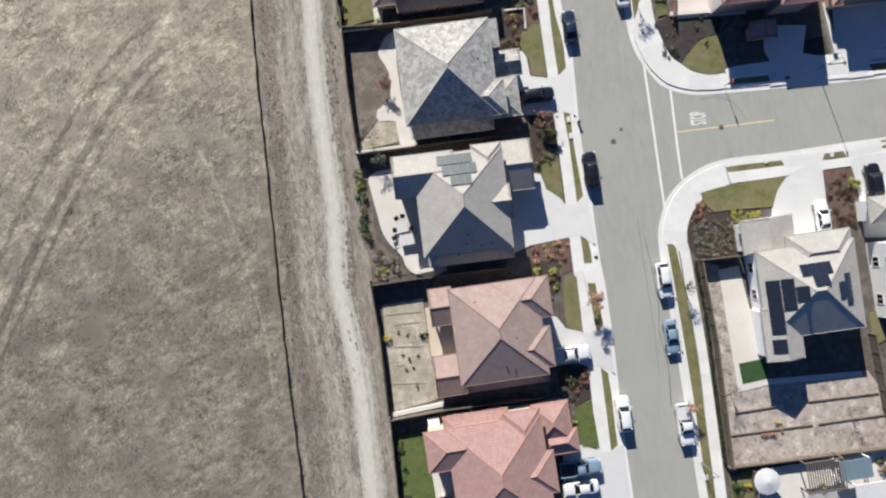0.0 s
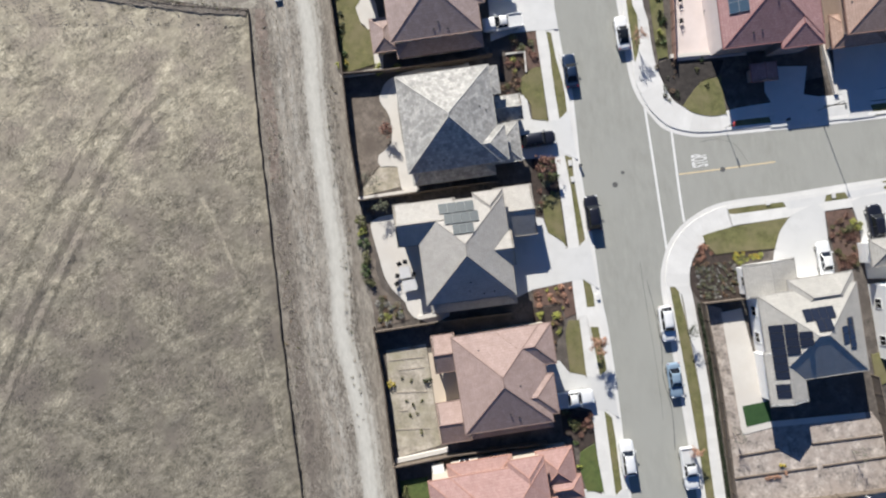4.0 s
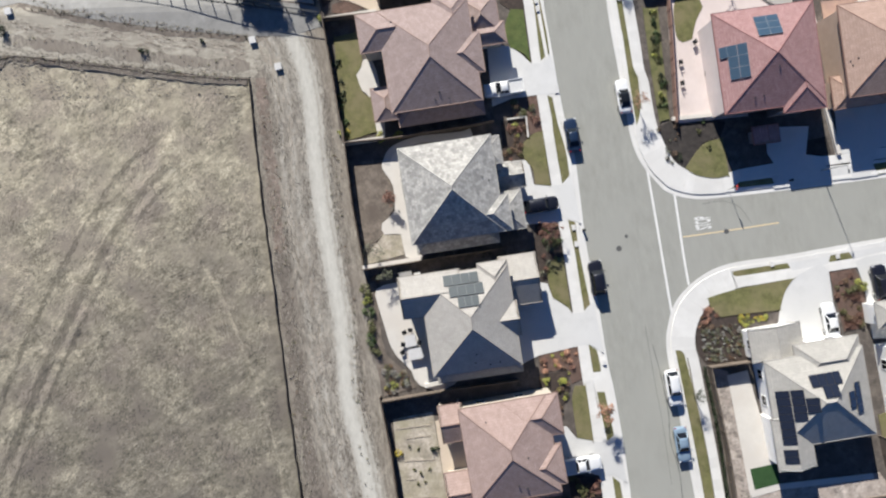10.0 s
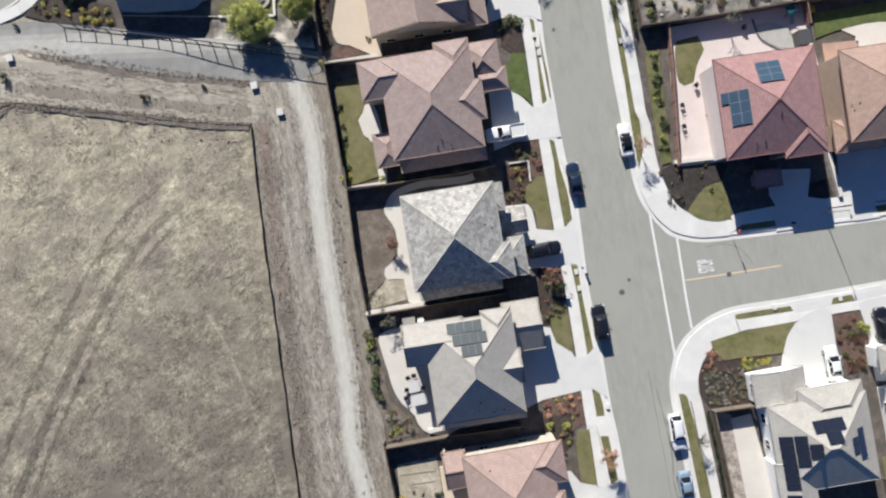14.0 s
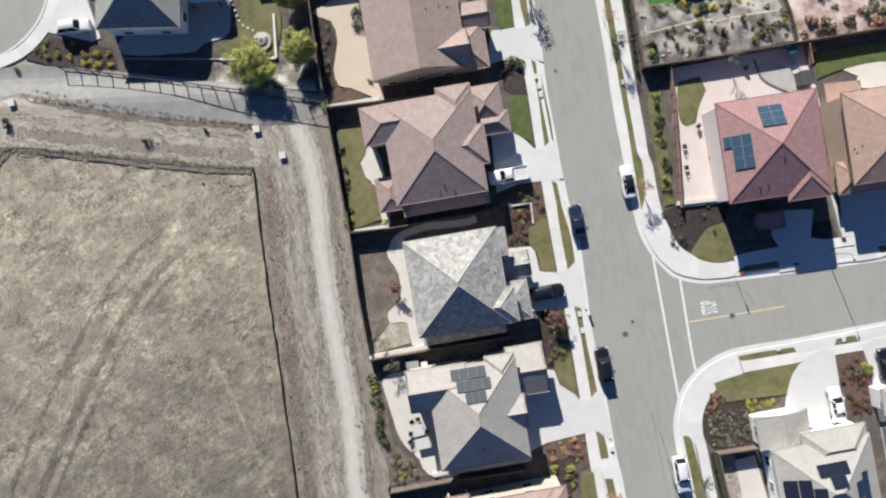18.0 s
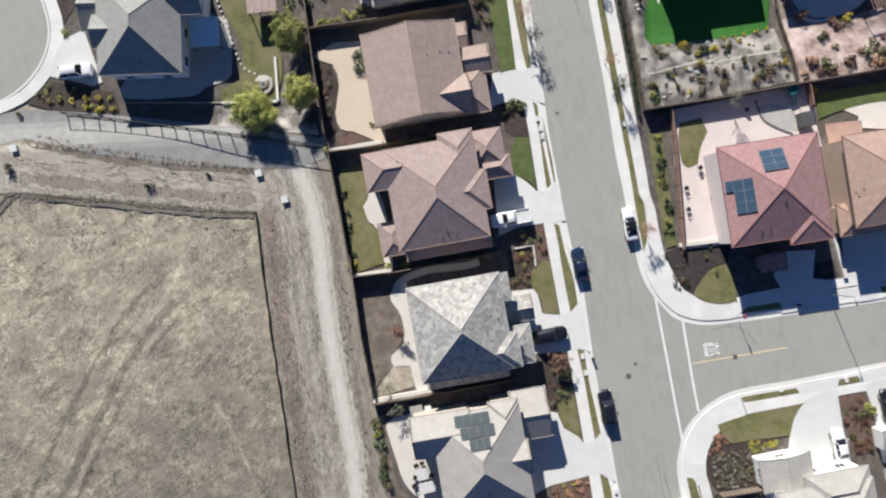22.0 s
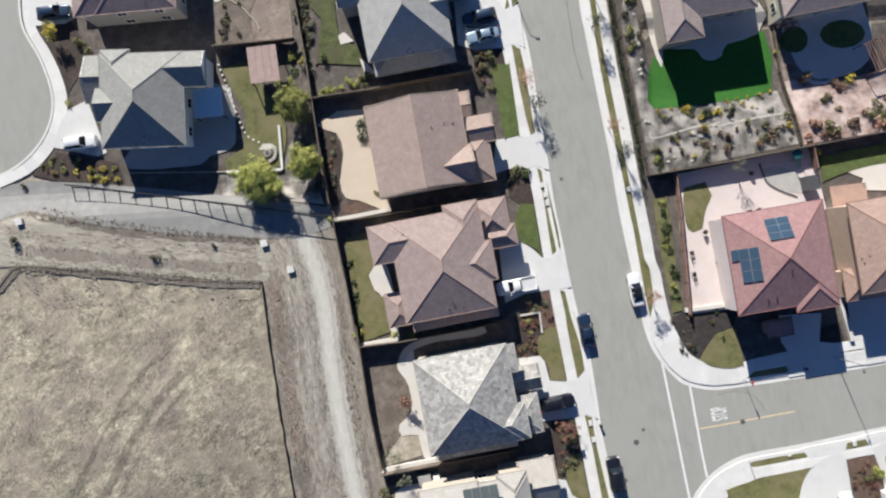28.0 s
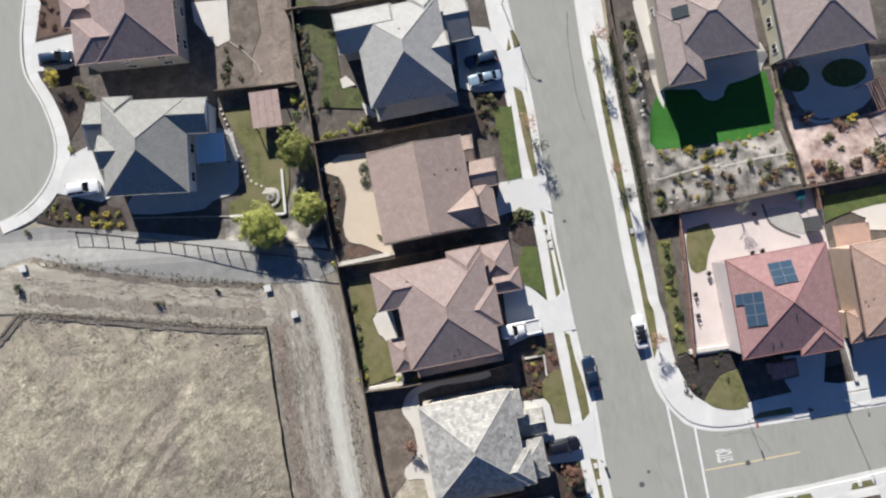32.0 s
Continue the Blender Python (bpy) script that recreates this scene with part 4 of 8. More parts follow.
make_house("t", 7.0, (66.8, -3.8), "tall house with white stucco walls", "sand", (0.33, 0.31, 0.28), M["whitestucco"], [
    ("hip", (58.0, 1.2), (68.2, -8.7), 5.4, 0.45), ("hip", (56.7, 6.9), (64.8, 4.3), 2.9, 0.35)], False)
make_house("u", 7.0, (39.5, 81.7), "two-storey house with a taupe tile roof", "taupe", (0.20, 0.16, 0.14), M["stucco"], [
    ("hip", (-9.6, 4.0), (3.15, -7.6), 4.7, 0.35), ("hip", (-10.0, 0.0), (-4.8, -10.4), 4.66, 0.35)])
make_house("v", 8.0, (53.5, 80.0), "two-storey house with a taupe tile hip roof", "taupe", (0.20, 0.16, 0.14), M["creamstucco"], [
    ("hip", (-7.2, 6.0), (5.65, -6.2), 4.5, 0.35)])


# ---- driveways, lawns, beds and patios ----
def crisp(pts, keep=0.18):
    """Two points close together at each sharp corner, so that a smoothed outline keeps it."""
    P = [Vector(p) for p in pts]
    out = []
    for a, p, b in zip(P[-1:] + P[:-1], P, P[1:] + P[:1]):
        u, v = (p - a).normalized(), (b - p).normalized()
        out += [p] if u.dot(v) > 0.75 else [p - u * keep, p + v * keep]
    return [(p.x, p.y) for p in out]


def area(name, mat, h, label, category, pts, rnd=0):
    return sheet(name, pts, h, M[mat], "structure", label, category, rnd)


DRIVE = "pale concrete driveway apron meeting the street"
for pts in ([(6.2, 44.6), (9.6, 44.0), (10.9, 43.0), (12.3, 41.6), (13.7, 41.5), (15.1, 42.8), (15.7, 41.1), (16.2, 37.2), (14.6, 37.0), (13.2, 37.0), (9.6, 36.6), (6.7, 35.5)],
            [(6.9, 27.4), (11.1, 27.7), (11.7, 27.0), (12.2, 24.3), (14.8, 24.1), (16.1, 24.2), (17.4, 25.6), (18.6, 18.6), (16.9, 19.4), (15.4, 18.9), (10.7, 18.7), (8.8, 23.5)],
            [(8.5, 11.3), (13.6, 10.4), (14.3, 8.4), (16.5, 6.9), (17.0, 6.2), (18.4, 6.3), (19.9, 7.8), (21.1, 0.6), (19.2, 1.8), (17.8, 1.7), (12.1, 0.5), (8.9, -1.0)],
            [(13.3, -9.3), (15.6, -9.3), (16.9, -10.9), (19.4, -11.4), (20.8, -11.6), (22.4, -10.4), (23.6, -17.1), (21.7, -16.0), (20.4, -16.2), (18.3, -15.6), (14.4, -16.2)],
            [(16.3, -26.9), (19.1, -26.7), (21.3, -27.5), (22.8, -27.6), (24.5, -26.5), (26.1, -39.7), (21.1, -39.7), (16.5, -38.9)],
            [(6.9, 58.8), (8.1, 58.9), (10.2, 59.2), (11.2, 58.9), (13.0, 59.6), (14.1, 54.0), (12.3, 54.7), (11.0, 54.5), (8.4, 54.5), (5.9, 53.8)],
            [(1.9, 82.1), (6.8, 81.4), (9.3, 77.5), (11.4, 78.4), (11.8, 72.0), (9.9, 72.5), (8.7, 72.1), (4.6, 72.0), (2.2, 72.9)],
            [(47.7, 10.2), (49.3, 11.1), (51.7, 12.2), (52.8, 11.1), (53.6, 1.6), (45.1, 2.0), (45.7, 5.7), (46.4, 8.3)],
            [(56.6, 12.3), (58.0, 13.0), (67.5, 14.1), (67.0, 1.6), (58.4, 1.6), (57.6, 8.7)],
            [(45.1, 31.5), (51.1, 31.5), (50.5, 27.5), (53.1, 27.1), (53.6, 23.7), (45.8, 22.8), (46.7, 25.1), (45.1, 27.9)],
            [(54.9, 34.4), (68.3, 36.0), (68.1, 29.5), (60.5, 28.1), (59.3, 24.2), (56.8, 23.9), (56.6, 27.5), (55.1, 27.5)],
            [(-56.3, 65.6), (-55.1, 67.2), (-52.4, 68.4), (-49.8, 60.5), (-51.1, 60.0), (-57.6, 61.7)],
            [(-60.6, 84.1), (-54.1, 85.2), (-53.4, 81.1), (-55.3, 80.0), (-60.5, 79.9)]):
    area("driveway", "drive", 0.15, DRIVE, "driveway", pts)

M["deeplawn"] = surf("dark_green_lawn", (0.02, 0.03, 0.009), (0.125, 0.142, 0.05), 0.8, 0.95, 0.8, 3.4, (0.075, 0.066, 0.036), 0.4)
for pts in ([(46.8, 12.9), (53.3, 13.8), (52.8, 12.1), (47.7, 11.3)], [(55.5, 14.2), (61.1, 15.1), (61.3, 13.8), (56.3, 12.7)], [(45.5, 24.6), (51.3, 25.2), (52.2, 23.5), (46.1, 22.8)], [(53.3, 25.6), (59.8, 26.0), (60.5, 24.3), (53.6, 23.7)]):
    area("driveway_apron", "drive", 0.128, "pale concrete apron between kerb and sidewalk", "driveway", pts)
LAWNS = (
    ("greenlawn", [(6.7, 69.8), (9.4, 69.6), (10.2, 59.3), (8.1, 58.9)]),
    ("greenlawn", [(9.7, 49.4), (11.5, 49.3), (11.9, 45.3), (12.3, 41.7), (11.3, 43.0), (9.5, 43.9), (8.8, 46.7)]),
    ("lawn", [(11.2, 30.5), (12.6, 31.6), (13.7, 31.7), (14.5, 24.1), (12.4, 24.3), (12.1, 26.5), (10.9, 28.1), (10.8, 29.7)]),
    ("lawn", [(13.9, 13.3), (15.9, 14.0), (16.8, 6.4), (16.1, 7.3), (14.3, 8.4), (13.7, 11.1)]),
    ("lawn", [(16.9, -3.8), (18.4, -3.8), (19.2, -11.3), (17.0, -10.8), (16.5, -5.8)]),
    ("greenlawn", [(18.2, -21.7), (20.2, -20.6), (21.3, -27.0), (19.0, -26.9), (18.1, -23.8)]),
    ("lawn", [(35.8, 7.8), (39.8, 8.9), (47.8, 10.2), (46.5, 8.3), (45.7, 5.9), (39.7, 5.4), (37.5, 5.1), (36.2, 6.5)]),
    ("lawn", [(33.5, 26.0), (36.1, 29.3), (38.9, 30.1), (39.6, 24.8), (37.4, 24.5), (35.0, 25.0)]),
    ("lawn", [(-15.5, 46.0), (-12.3, 46.7), (-11.5, 42.5), (-12.4, 40.5), (-11.5, 38.0), (-10.4, 37.2), (-9.7, 32.4), (-14.2, 31.1)]),
    ("greenlawn", [(-6.5, -25.4), (-2.8, -24.9), (-1.2, -32.2), (-0.3, -39.7), (-4.7, -39.7)]),
    ("lawn", [(33.1, 50.3), (36.2, 51.0), (37.0, 49.0), (35.9, 46.8), (35.3, 44.4), (33.9, 43.9), (33.1, 44.8), (32.8, 47.7)]),
    ("greenlawn", [(52.8, 53.7), (67.5, 55.8), (68.8, 51.7), (62.0, 52.2), (56.7, 51.3), (53.0, 50.1)]),
    ("drylawn", [(-32.5, 71.9), (-28.9, 72.9), (-26.6, 69.0), (-23.5, 62.9), (-24.4, 57.0), (-32.4, 56.4), (-32.6, 58.4), (-29.9, 59.9), (-29.3, 64.6), (-31.0, 68.5)]),
    ("deeplawn", [(-21.3, 87.6), (-20.0, 85.0), (-19.4, 80.7), (-17.3, 77.8), (-18.2, 71.4), (-11.1, 70.7), (-12.0, 73.5), (-14.9, 74.5), (-15.2, 78.6), (-15.4, 84.4), (-17.8, 86.8)]),
    ("drylawn", [(28.5, 49.0), (30.6, 49.0), (31.1, 40.8), (31.6, 33.1), (30.2, 32.7), (29.3, 40.0)]),
    ("lawn", [(38.9, -31.0), (41.7, -30.1), (42.2, -35.2), (39.3, -35.2)]),
    ("lawn", [(58.5, -8.9), (59.8, -8.5), (60.8, -12.4), (59.1, -13.3)]))
for mat, pts in LAWNS:
    area("lawn", mat, 0.19, {"lawn": "olive mown front lawn", "greenlawn": "green mown lawn beside a house", "deeplawn": "dark green lawn behind a house", "drylawn": "dry yellowish lawn"}[mat], "lawn", crisp(pts), 3)
STRIPS = (
    [(9.9, 80.8), (10.5, 80.8), (11.3, 78.7), (9.3, 77.7)],
    [(9.9, 72.5), (11.1, 71.8), (12.0, 66.6), (12.6, 63.2), (13.2, 59.7), (11.8, 59.2), (11.0, 63.3)],
    [(12.2, 54.6), (13.4, 53.7), (14.7, 46.0), (15.0, 42.9), (13.7, 41.8), (13.0, 47.7), (12.3, 51.8)],
    [(14.5, 36.9), (15.6, 36.4), (16.5, 32.2), (17.2, 26.6), (17.3, 25.3), (16.1, 24.3), (15.4, 29.8)],
    [(16.8, 19.2), (18.0, 18.8), (19.7, 7.6), (18.6, 6.4), (17.6, 14.6)],
    [(19.0, 1.9), (20.1, 1.1), (20.5, -0.7), (20.6, -1.9), (19.5, -2.0)],
    [(19.9, -4.7), (21.0, -4.7), (21.7, -8.5), (22.2, -11.2), (21.1, -11.4)],
    [(21.6, -16.2), (22.6, -17.0), (23.8, -24.6), (24.2, -26.4), (22.9, -27.5), (22.4, -23.1)],
    [(21.5, 79.3), (22.3, 79.3), (23.2, 69.6), (24.3, 60.9), (25.3, 52.7), (26.3, 44.5), (26.8, 40.5), (27.4, 39.2), (27.7, 35.2), (27.0, 31.6), (26.1, 39.3), (25.4, 46.2), (25.4, 45.4), (24.5, 52.7), (23.3, 61.0), (22.3, 69.7)],
    [(39.2, 11.7), (47.0, 12.8), (47.9, 11.7), (39.4, 10.6)],
    [(53.1, 13.5), (55.7, 14.0), (56.4, 12.8), (52.6, 12.3)],
    [(60.9, 15.1), (67.6, 16.2), (67.5, 14.9), (61.2, 14.0)],
    [(39.2, 23.7), (45.7, 24.4), (46.3, 24.2), (45.7, 23.1), (39.3, 22.6)],
    [(51.1, 25.2), (53.5, 25.5), (53.8, 23.9), (52.0, 23.7)],
    [(59.6, 25.9), (68.0, 26.9), (68.0, 25.6), (60.4, 24.4)],
    [(31.0, 0.7), (32.1, 0.7), (33.4, -5.4), (34.8, -13.9), (35.9, -23.8), (37.0, -33.8), (38.1, -42.7), (36.9, -42.7), (35.9, -33.8), (34.7, -23.8), (33.3, -13.9), (32.1, -6.2)])
for pts in STRIPS:
    area("planting_strip", "lawn", 0.125, "olive grass planting strip between kerb and sidewalk", "planting strip", pts)
BEDS = (
    ("mulch", [(7.9, 33.4), (11.5, 33.3), (11.9, 31.5), (10.7, 27.8), (8.0, 27.6)]), ("mulch", [(12.2, 18.8), (15.4, 18.6), (16.0, 14.3), (14.1, 13.3), (13.6, 10.9), (12.6, 10.8), (12.0, 14.7)]),
    ("redmulch", [(12.1, 0.6), (17.5, 1.7), (18.1, -2.8), (16.5, -3.5), (16.0, -1.4), (12.2, -1.9)]), ("mulch", [(12.0, -2.1), (16.0, -1.6), (16.2, -4.5), (14.6, -8.0), (12.1, -4.8)]),
    ("mulch", [(15.6, -15.8), (20.0, -16.2), (20.6, -20.0), (18.2, -21.6), (17.3, -20.0), (15.9, -19.3)]), ("mulch", [(4.5, 72.6), (8.5, 71.9), (8.9, 69.2), (6.7, 69.4), (5.1, 66.1), (4.2, 67.8)]),
    ("mulch", [(8.0, 54.5), (11.0, 54.3), (11.7, 49.4), (9.6, 49.4), (8.2, 50.4)]), ("redmulch", [(9.6, 36.4), (13.0, 36.9), (13.7, 31.9), (12.6, 31.6), (11.4, 31.1), (9.5, 33.6)]),
    ("mulch", [(33.9, 3.1), (34.8, 5.1), (36.5, 7.1), (37.5, 5.1), (40.5, 5.4), (44.0, 5.7), (40.4, 3.2), (40.8, -0.9), (35.3, -1.5), (34.0, 0.4)]),
    ("redmulch", [(52.9, 10.9), (56.4, 11.3), (57.9, 8.7), (57.1, 3.1), (54.5, 2.6)]), ("darkmulch", [(29.0, 31.6), (31.9, 32.8), (39.5, 32.5), (38.7, 30.4), (36.1, 29.5), (33.7, 25.8), (31.9, 26.2), (30.3, 27.8)]),
    ("darkmulch", [(50.0, 29.3), (53.5, 30.0), (54.1, 27.6), (50.1, 26.8)]),
    ("rocks", [(26.9, 79.2), (27.8, 77.5), (29.5, 67.5), (29.9, 62.1), (39.4, 62.6), (48.0, 63.7), (50.0, 55.7), (28.2, 52.3), (27.3, 63.4), (25.7, 75.9)]),
    ("pinksoil", [(48.7, 65.0), (51.7, 65.7), (56.5, 64.5), (70.0, 67.3), (68.9, 57.5), (50.3, 55.5)]),
    ("mulch", [(-60.8, 57.8), (-57.2, 61.0), (-48.2, 58.9), (-47.3, 55.8), (-57.2, 56.7)]), ("redmulch", [(-59.8, 93.3), (-55.8, 93.1), (-54.2, 85.7), (-60.0, 84.6)]),
    ("mulch", [(-60.1, 79.7), (-54.4, 80.3), (-51.7, 75.1), (-55.3, 69.3), (-56.5, 73.5)]),
    ("mulch", [(-18.4, 62.1), (-16.2, 61.3), (-15.3, 58.1), (-16.0, 54.1), (-15.6, 51.5), (-17.0, 50.4), (-17.8, 55.0)]), ("redmulch", [(-15.7, 50.8), (-13.3, 51.5), (-10.8, 51.5), (-10.5, 50.5), (-13.5, 49.4), (-15.7, 49.6)]),
    ("soil", [(-11.3, 11.1), (-10.2, 11.1), (-9.6, 3.2), (-8.8, 0.9), (-6.6, -1.1), (-4.8, -3.4), (-9.5, -4.6), (-10.6, 0.9)]),
    ("soil", [(-13.7, 28.1), (-9.1, 28.4), (-7.5, 24.7), (-7.4, 21.3), (-9.2, 19.1), (-9.0, 17.9), (-12.0, 14.0)]), ("sand", [(-9.2, 17.9), (-6.0, 17.9), (-5.7, 15.1), (-12.0, 13.6), (-11.4, 15.9)]),
    ("sand", [(-8.3, -7.7), (-2.8, -6.8), (-0.9, -20.6), (-6.6, -22.2), (-7.8, -13.9)]),
    ("terrace", [(35.3, -1.6), (38.1, -2.3), (40.7, -19.3), (38.4, -20.4)]), ("terrace", [(38.2, -20.0), (40.7, -19.3), (58.2, -16.6), (60.6, -20.0), (62.9, -26.5), (38.9, -29.5)]),
    ("rocks", [(-33.5, 56.5), (-24.4, 56.5), (-22.0, 62.8), (-18.2, 51.0), (-33.0, 53.2)]), ("granite", [(-27.1, 91.1), (-22.5, 90.8), (-21.9, 75.4), (-27.8, 75.6), (-28.0, 80.1), (-26.5, 83.4)]), ("soil", [(-31.6, 82.9), (-30.3, 91.3), (-27.2, 91.1), (-26.6, 83.4), (-28.1, 80.1), (-27.8, 75.7), (-33.3, 75.5), (-33.2, 81.3)]), ("granite", [(47.4, 74.6), (50.2, 75.2), (50.5, 69.5), (52.5, 65.5), (49.1, 65.0), (48.2, 67.2)]))
M["darkmulch"] = surf("dark_rock_mulch", (0.010, 0.0085, 0.008), (0.064, 0.053, 0.047), 1.6, 0.95, 0.9, 6.0, (0.024, 0.02, 0.018), 0.5)
M["redmulch"] = surf("reddish_bark_mulch", (0.055, 0.033, 0.026), (0.19, 0.118, 0.09), 1.6, 0.95, 0.9, 6.0, (0.10, 0.065, 0.05), 0.4)
BEDWORD = {"mulch": "dark bark mulch planting bed", "darkmulch": "nearly black rock mulch planting bed", "redmulch": "reddish bark mulch planting bed", "rocks": "grey rock-covered planting bed", "soil": "bare brown garden soil",
           "sand": "pale dry garden soil", "terrace": "mottled dry terraced soil", "granite": "brown decomposed granite soil", "pinksoil": "pinkish decomposed granite bed"}
for mat, pts in BEDS:
    area("planting_bed", mat, 0.10, BEDWORD[mat], "planting bed", pts)
PATIOS = (
    ("patio", [(-9.1, 27.7), (-8.0, 29.7), (-6.8, 30.3), (-6.5, 26.3), (-5.7, 20.7), (-4.7, 17.1), (-3.5, 14.6), (-6.0, 14.6), (-6.6, 17.8), (-8.9, 17.8), (-9.2, 19.4), (-7.4, 21.1), (-7.6, 24.7), (-8.6, 26.4)]),
    ("patio", [(-10.2, 10.2), (-7.4, 11.1), (-1.1, 11.1), (0.5, -3.0), (-4.4, -3.2), (-5.6, -1.1), (-7.4, 0.7), (-8.5, 2.6), (-9.1, 4.8), (-10.1, 8.3)]),
    ("tanpatio", [(-2.5, -8.1), (1.2, -7.7), (2.4, -19.3), (-0.9, -20.4)]), ("patio", [(-12.1, 41.9), (-10.2, 42.8), (-9.0, 38.3), (-8.5, 31.9), (-9.6, 31.7), (-10.4, 37.0), (-11.8, 38.4), (-12.4, 40.3)]),
    ("patio", [(-1.8, -30.5), (1.2, -30.1), (2.4, -39.7), (-0.2, -39.7), (-1.2, -33.7)]),
    ("tanpatio", [(-18.7, 62.4), (-11.9, 64.3), (-8.9, 51.2), (-9.1, 49.4), (-10.8, 50.1), (-13.4, 51.3), (-15.1, 51.7), (-15.8, 54.1), (-15.1, 58.1), (-16.0, 61.1)]),
    ("pinkpatio", [(32.0, 52.3), (51.7, 55.2), (53.1, 46.1), (49.0, 44.7), (40.9, 43.8), (42.7, 33.2), (32.9, 32.4), (32.1, 44.5)]),
    ("orangepatio", [(53.8, 49.3), (59.0, 49.6), (59.1, 46.5), (54.2, 45.5)]),
    ("patio", [(56.7, 51.2), (59.1, 52.0), (61.6, 52.3), (67.2, 52.1), (66.9, 48.5), (59.1, 48.5), (58.7, 50.2)]),
    ("patio", [(28.2, 82.6), (28.5, 84.1), (31.0, 84.6), (31.9, 69.4), (31.0, 69.3), (29.8, 74.6)]),
    ("patio", [(32.2, 70.9), (36.4, 70.6), (37.5, 69.2), (38.9, 68.7), (40.4, 69.3), (41.3, 71.0), (46.0, 72.3), (45.9, 76.6), (32.5, 74.0)]),
    # trimmed in the east: dark soil showing there stands in for shade on the patio
    ("patio", [(50.1, 74.8), (60.8, 75.7), (62.4, 69.4), (60.4, 66.3), (56.5, 65.1), (52.5, 65.6), (50.4, 69.5)]),
    ("patio", [(42.4, -30.1), (60.4, -27.3), (65.9, -27.6), (65.5, -39.7), (42.5, -39.7)]),
    ("greypatio", [(-46.1, 61.1), (-37.2, 65.1), (-36.5, 69.4), (-31.4, 69.0), (-30.9, 62.0), (-31.3, 60.4), (-32.6, 59.6), (-34.8, 59.1), (-36.1, 58.0), (-39.3, 57.75), (-46.6, 57.9)]),
    ("patio", [(-36.6, 88.7), (-31.3, 88.8), (-31.1, 82.7), (-33.0, 81.8), (-36.2, 85.7)]),
    ("concrete", [(7.3, 27.6), (11.3, 27.8), (11.6, 26.2), (7.7, 25.8)]))
M["greenturf"] = surf("worn_artificial_turf", (0.012, 0.042, 0.009), (0.03, 0.078, 0.02), 1.2, 0.85, 0.5, 9.0)
M["greypatio"] = surf("grey_patio_concrete", (0.36, 0.35, 0.34), (0.46, 0.45, 0.43), 0.5, 0.85, 0.15, 9.0, (0.40, 0.39, 0.37), 0.3)
for mat, pts in PATIOS:
    area("patio", mat, 0.16, {"patio": "pale concrete patio behind a house", "tanpatio": "tan concrete patio", "pinkpatio": "pinkish concrete patio round the red-roofed house",
                              "orangepatio": "orange-tan paved side yard", "greypatio": "grey concrete patio", "concrete": "pale concrete entry walk"}[mat], "patio", pts, 0 if len(pts) < 6 or mat == "pinkpatio" else 2)
area("patio", "patio", 0.16, "pale concrete patio round the corner house", "patio", [(38.0, -2.9), (40.8, -2.3), (43.9, -15.4), (44.5, -17.8), (57.3, -16.7), (57.4, -17.4), (44.4, -18.6), (40.4, -19.6)])
area("artificial_turf", "turf", 0.14, "bright green artificial turf lawn", "turf", [(29.8, 68.0), (32.1, 70.7), (41.4, 71.1), (46.8, 72.6), (47.1, 63.9), (39.7, 62.6), (38.9, 62.5), (29.9, 62.1), (29.3, 65.0)], 2)
area("artificial_turf", "greenturf", 0.18, "small rectangle of artificial turf", "turf", [(40.5, -15.7), (44.1, -15.0), (44.5, -17.7), (41.0, -18.5)])
for c, rx, ry in (((51.2, 71.1), 1.9, 2.0), ((58.2, 71.5), 3.3, 2.1)):
    sheet("island_bed", [(c[0] + rx * math.cos(k * 0.524), c[1] + ry * math.sin(k * 0.524)) for k in range(12)], 0.22, M["greenlawn"], "structure", "rounded lawn island in the pool deck", "lawn")
area("paved_circle", "paver", 0.19, "curved grey paver apron on the patio", "patio", [(44.2, 52.2), (47.2, 52.5), (49.6, 51.0), (50.9, 48.7), (48.6, 48.7), (46.3, 49.7), (45.0, 50.8)], 3)
for pts in ([(28.9, 58.6), (29.3, 57.7), (32.4, 58.3), (36.1, 59.1), (38.8, 59.0), (41.4, 59.4), (45.6, 60.0), (49.0, 60.3)],):
    ribbon("garden_path", pts, 0.28, 0.125, M["track"], "pale gravel garden path through the rocks", "garden path", 0.08, wobble=0.35)
for pts in ([(39.8, -22.4), (45.4, -21.5)], [(49.9, -20.85), (59.5, -19.7)], [(38.6, -25.5), (50.4, -23.95)], [(51.2, -23.85), (60.2, -22.6)]):
    ribbon("retaining_timber", pts, 0.16, 0.26, M["fence"], "weathered timber edge of a garden terrace", "retaining wall", 0.5, n=0)
for pts in ([(-7.85, -9.06), (-3.1, -8.6)], [(-6.6, -10.4), (-3.1, -10.0)], [(-6.9, -13.45), (-2.6, -13.3)], [(-6.6, -15.9), (-5.4, -15.85)], [(-7.0, -18.45), (-2.4, -18.3)]):
    ribbon("timber_edging", pts, 0.18, 0.15, M["palewood"], "pale timber edging of the terraced yard", "edging", 0.3, n=0)
for pts in ([(-32.4, 56.6), (-24.4, 56.5)], [(-24.3, 56.5), (-24.5, 63.0)]):
    ribbon("low_wall", pts, 0.35, 0.45, M["concrete"], "low pale garden wall", "garden wall", 0.6, n=0)
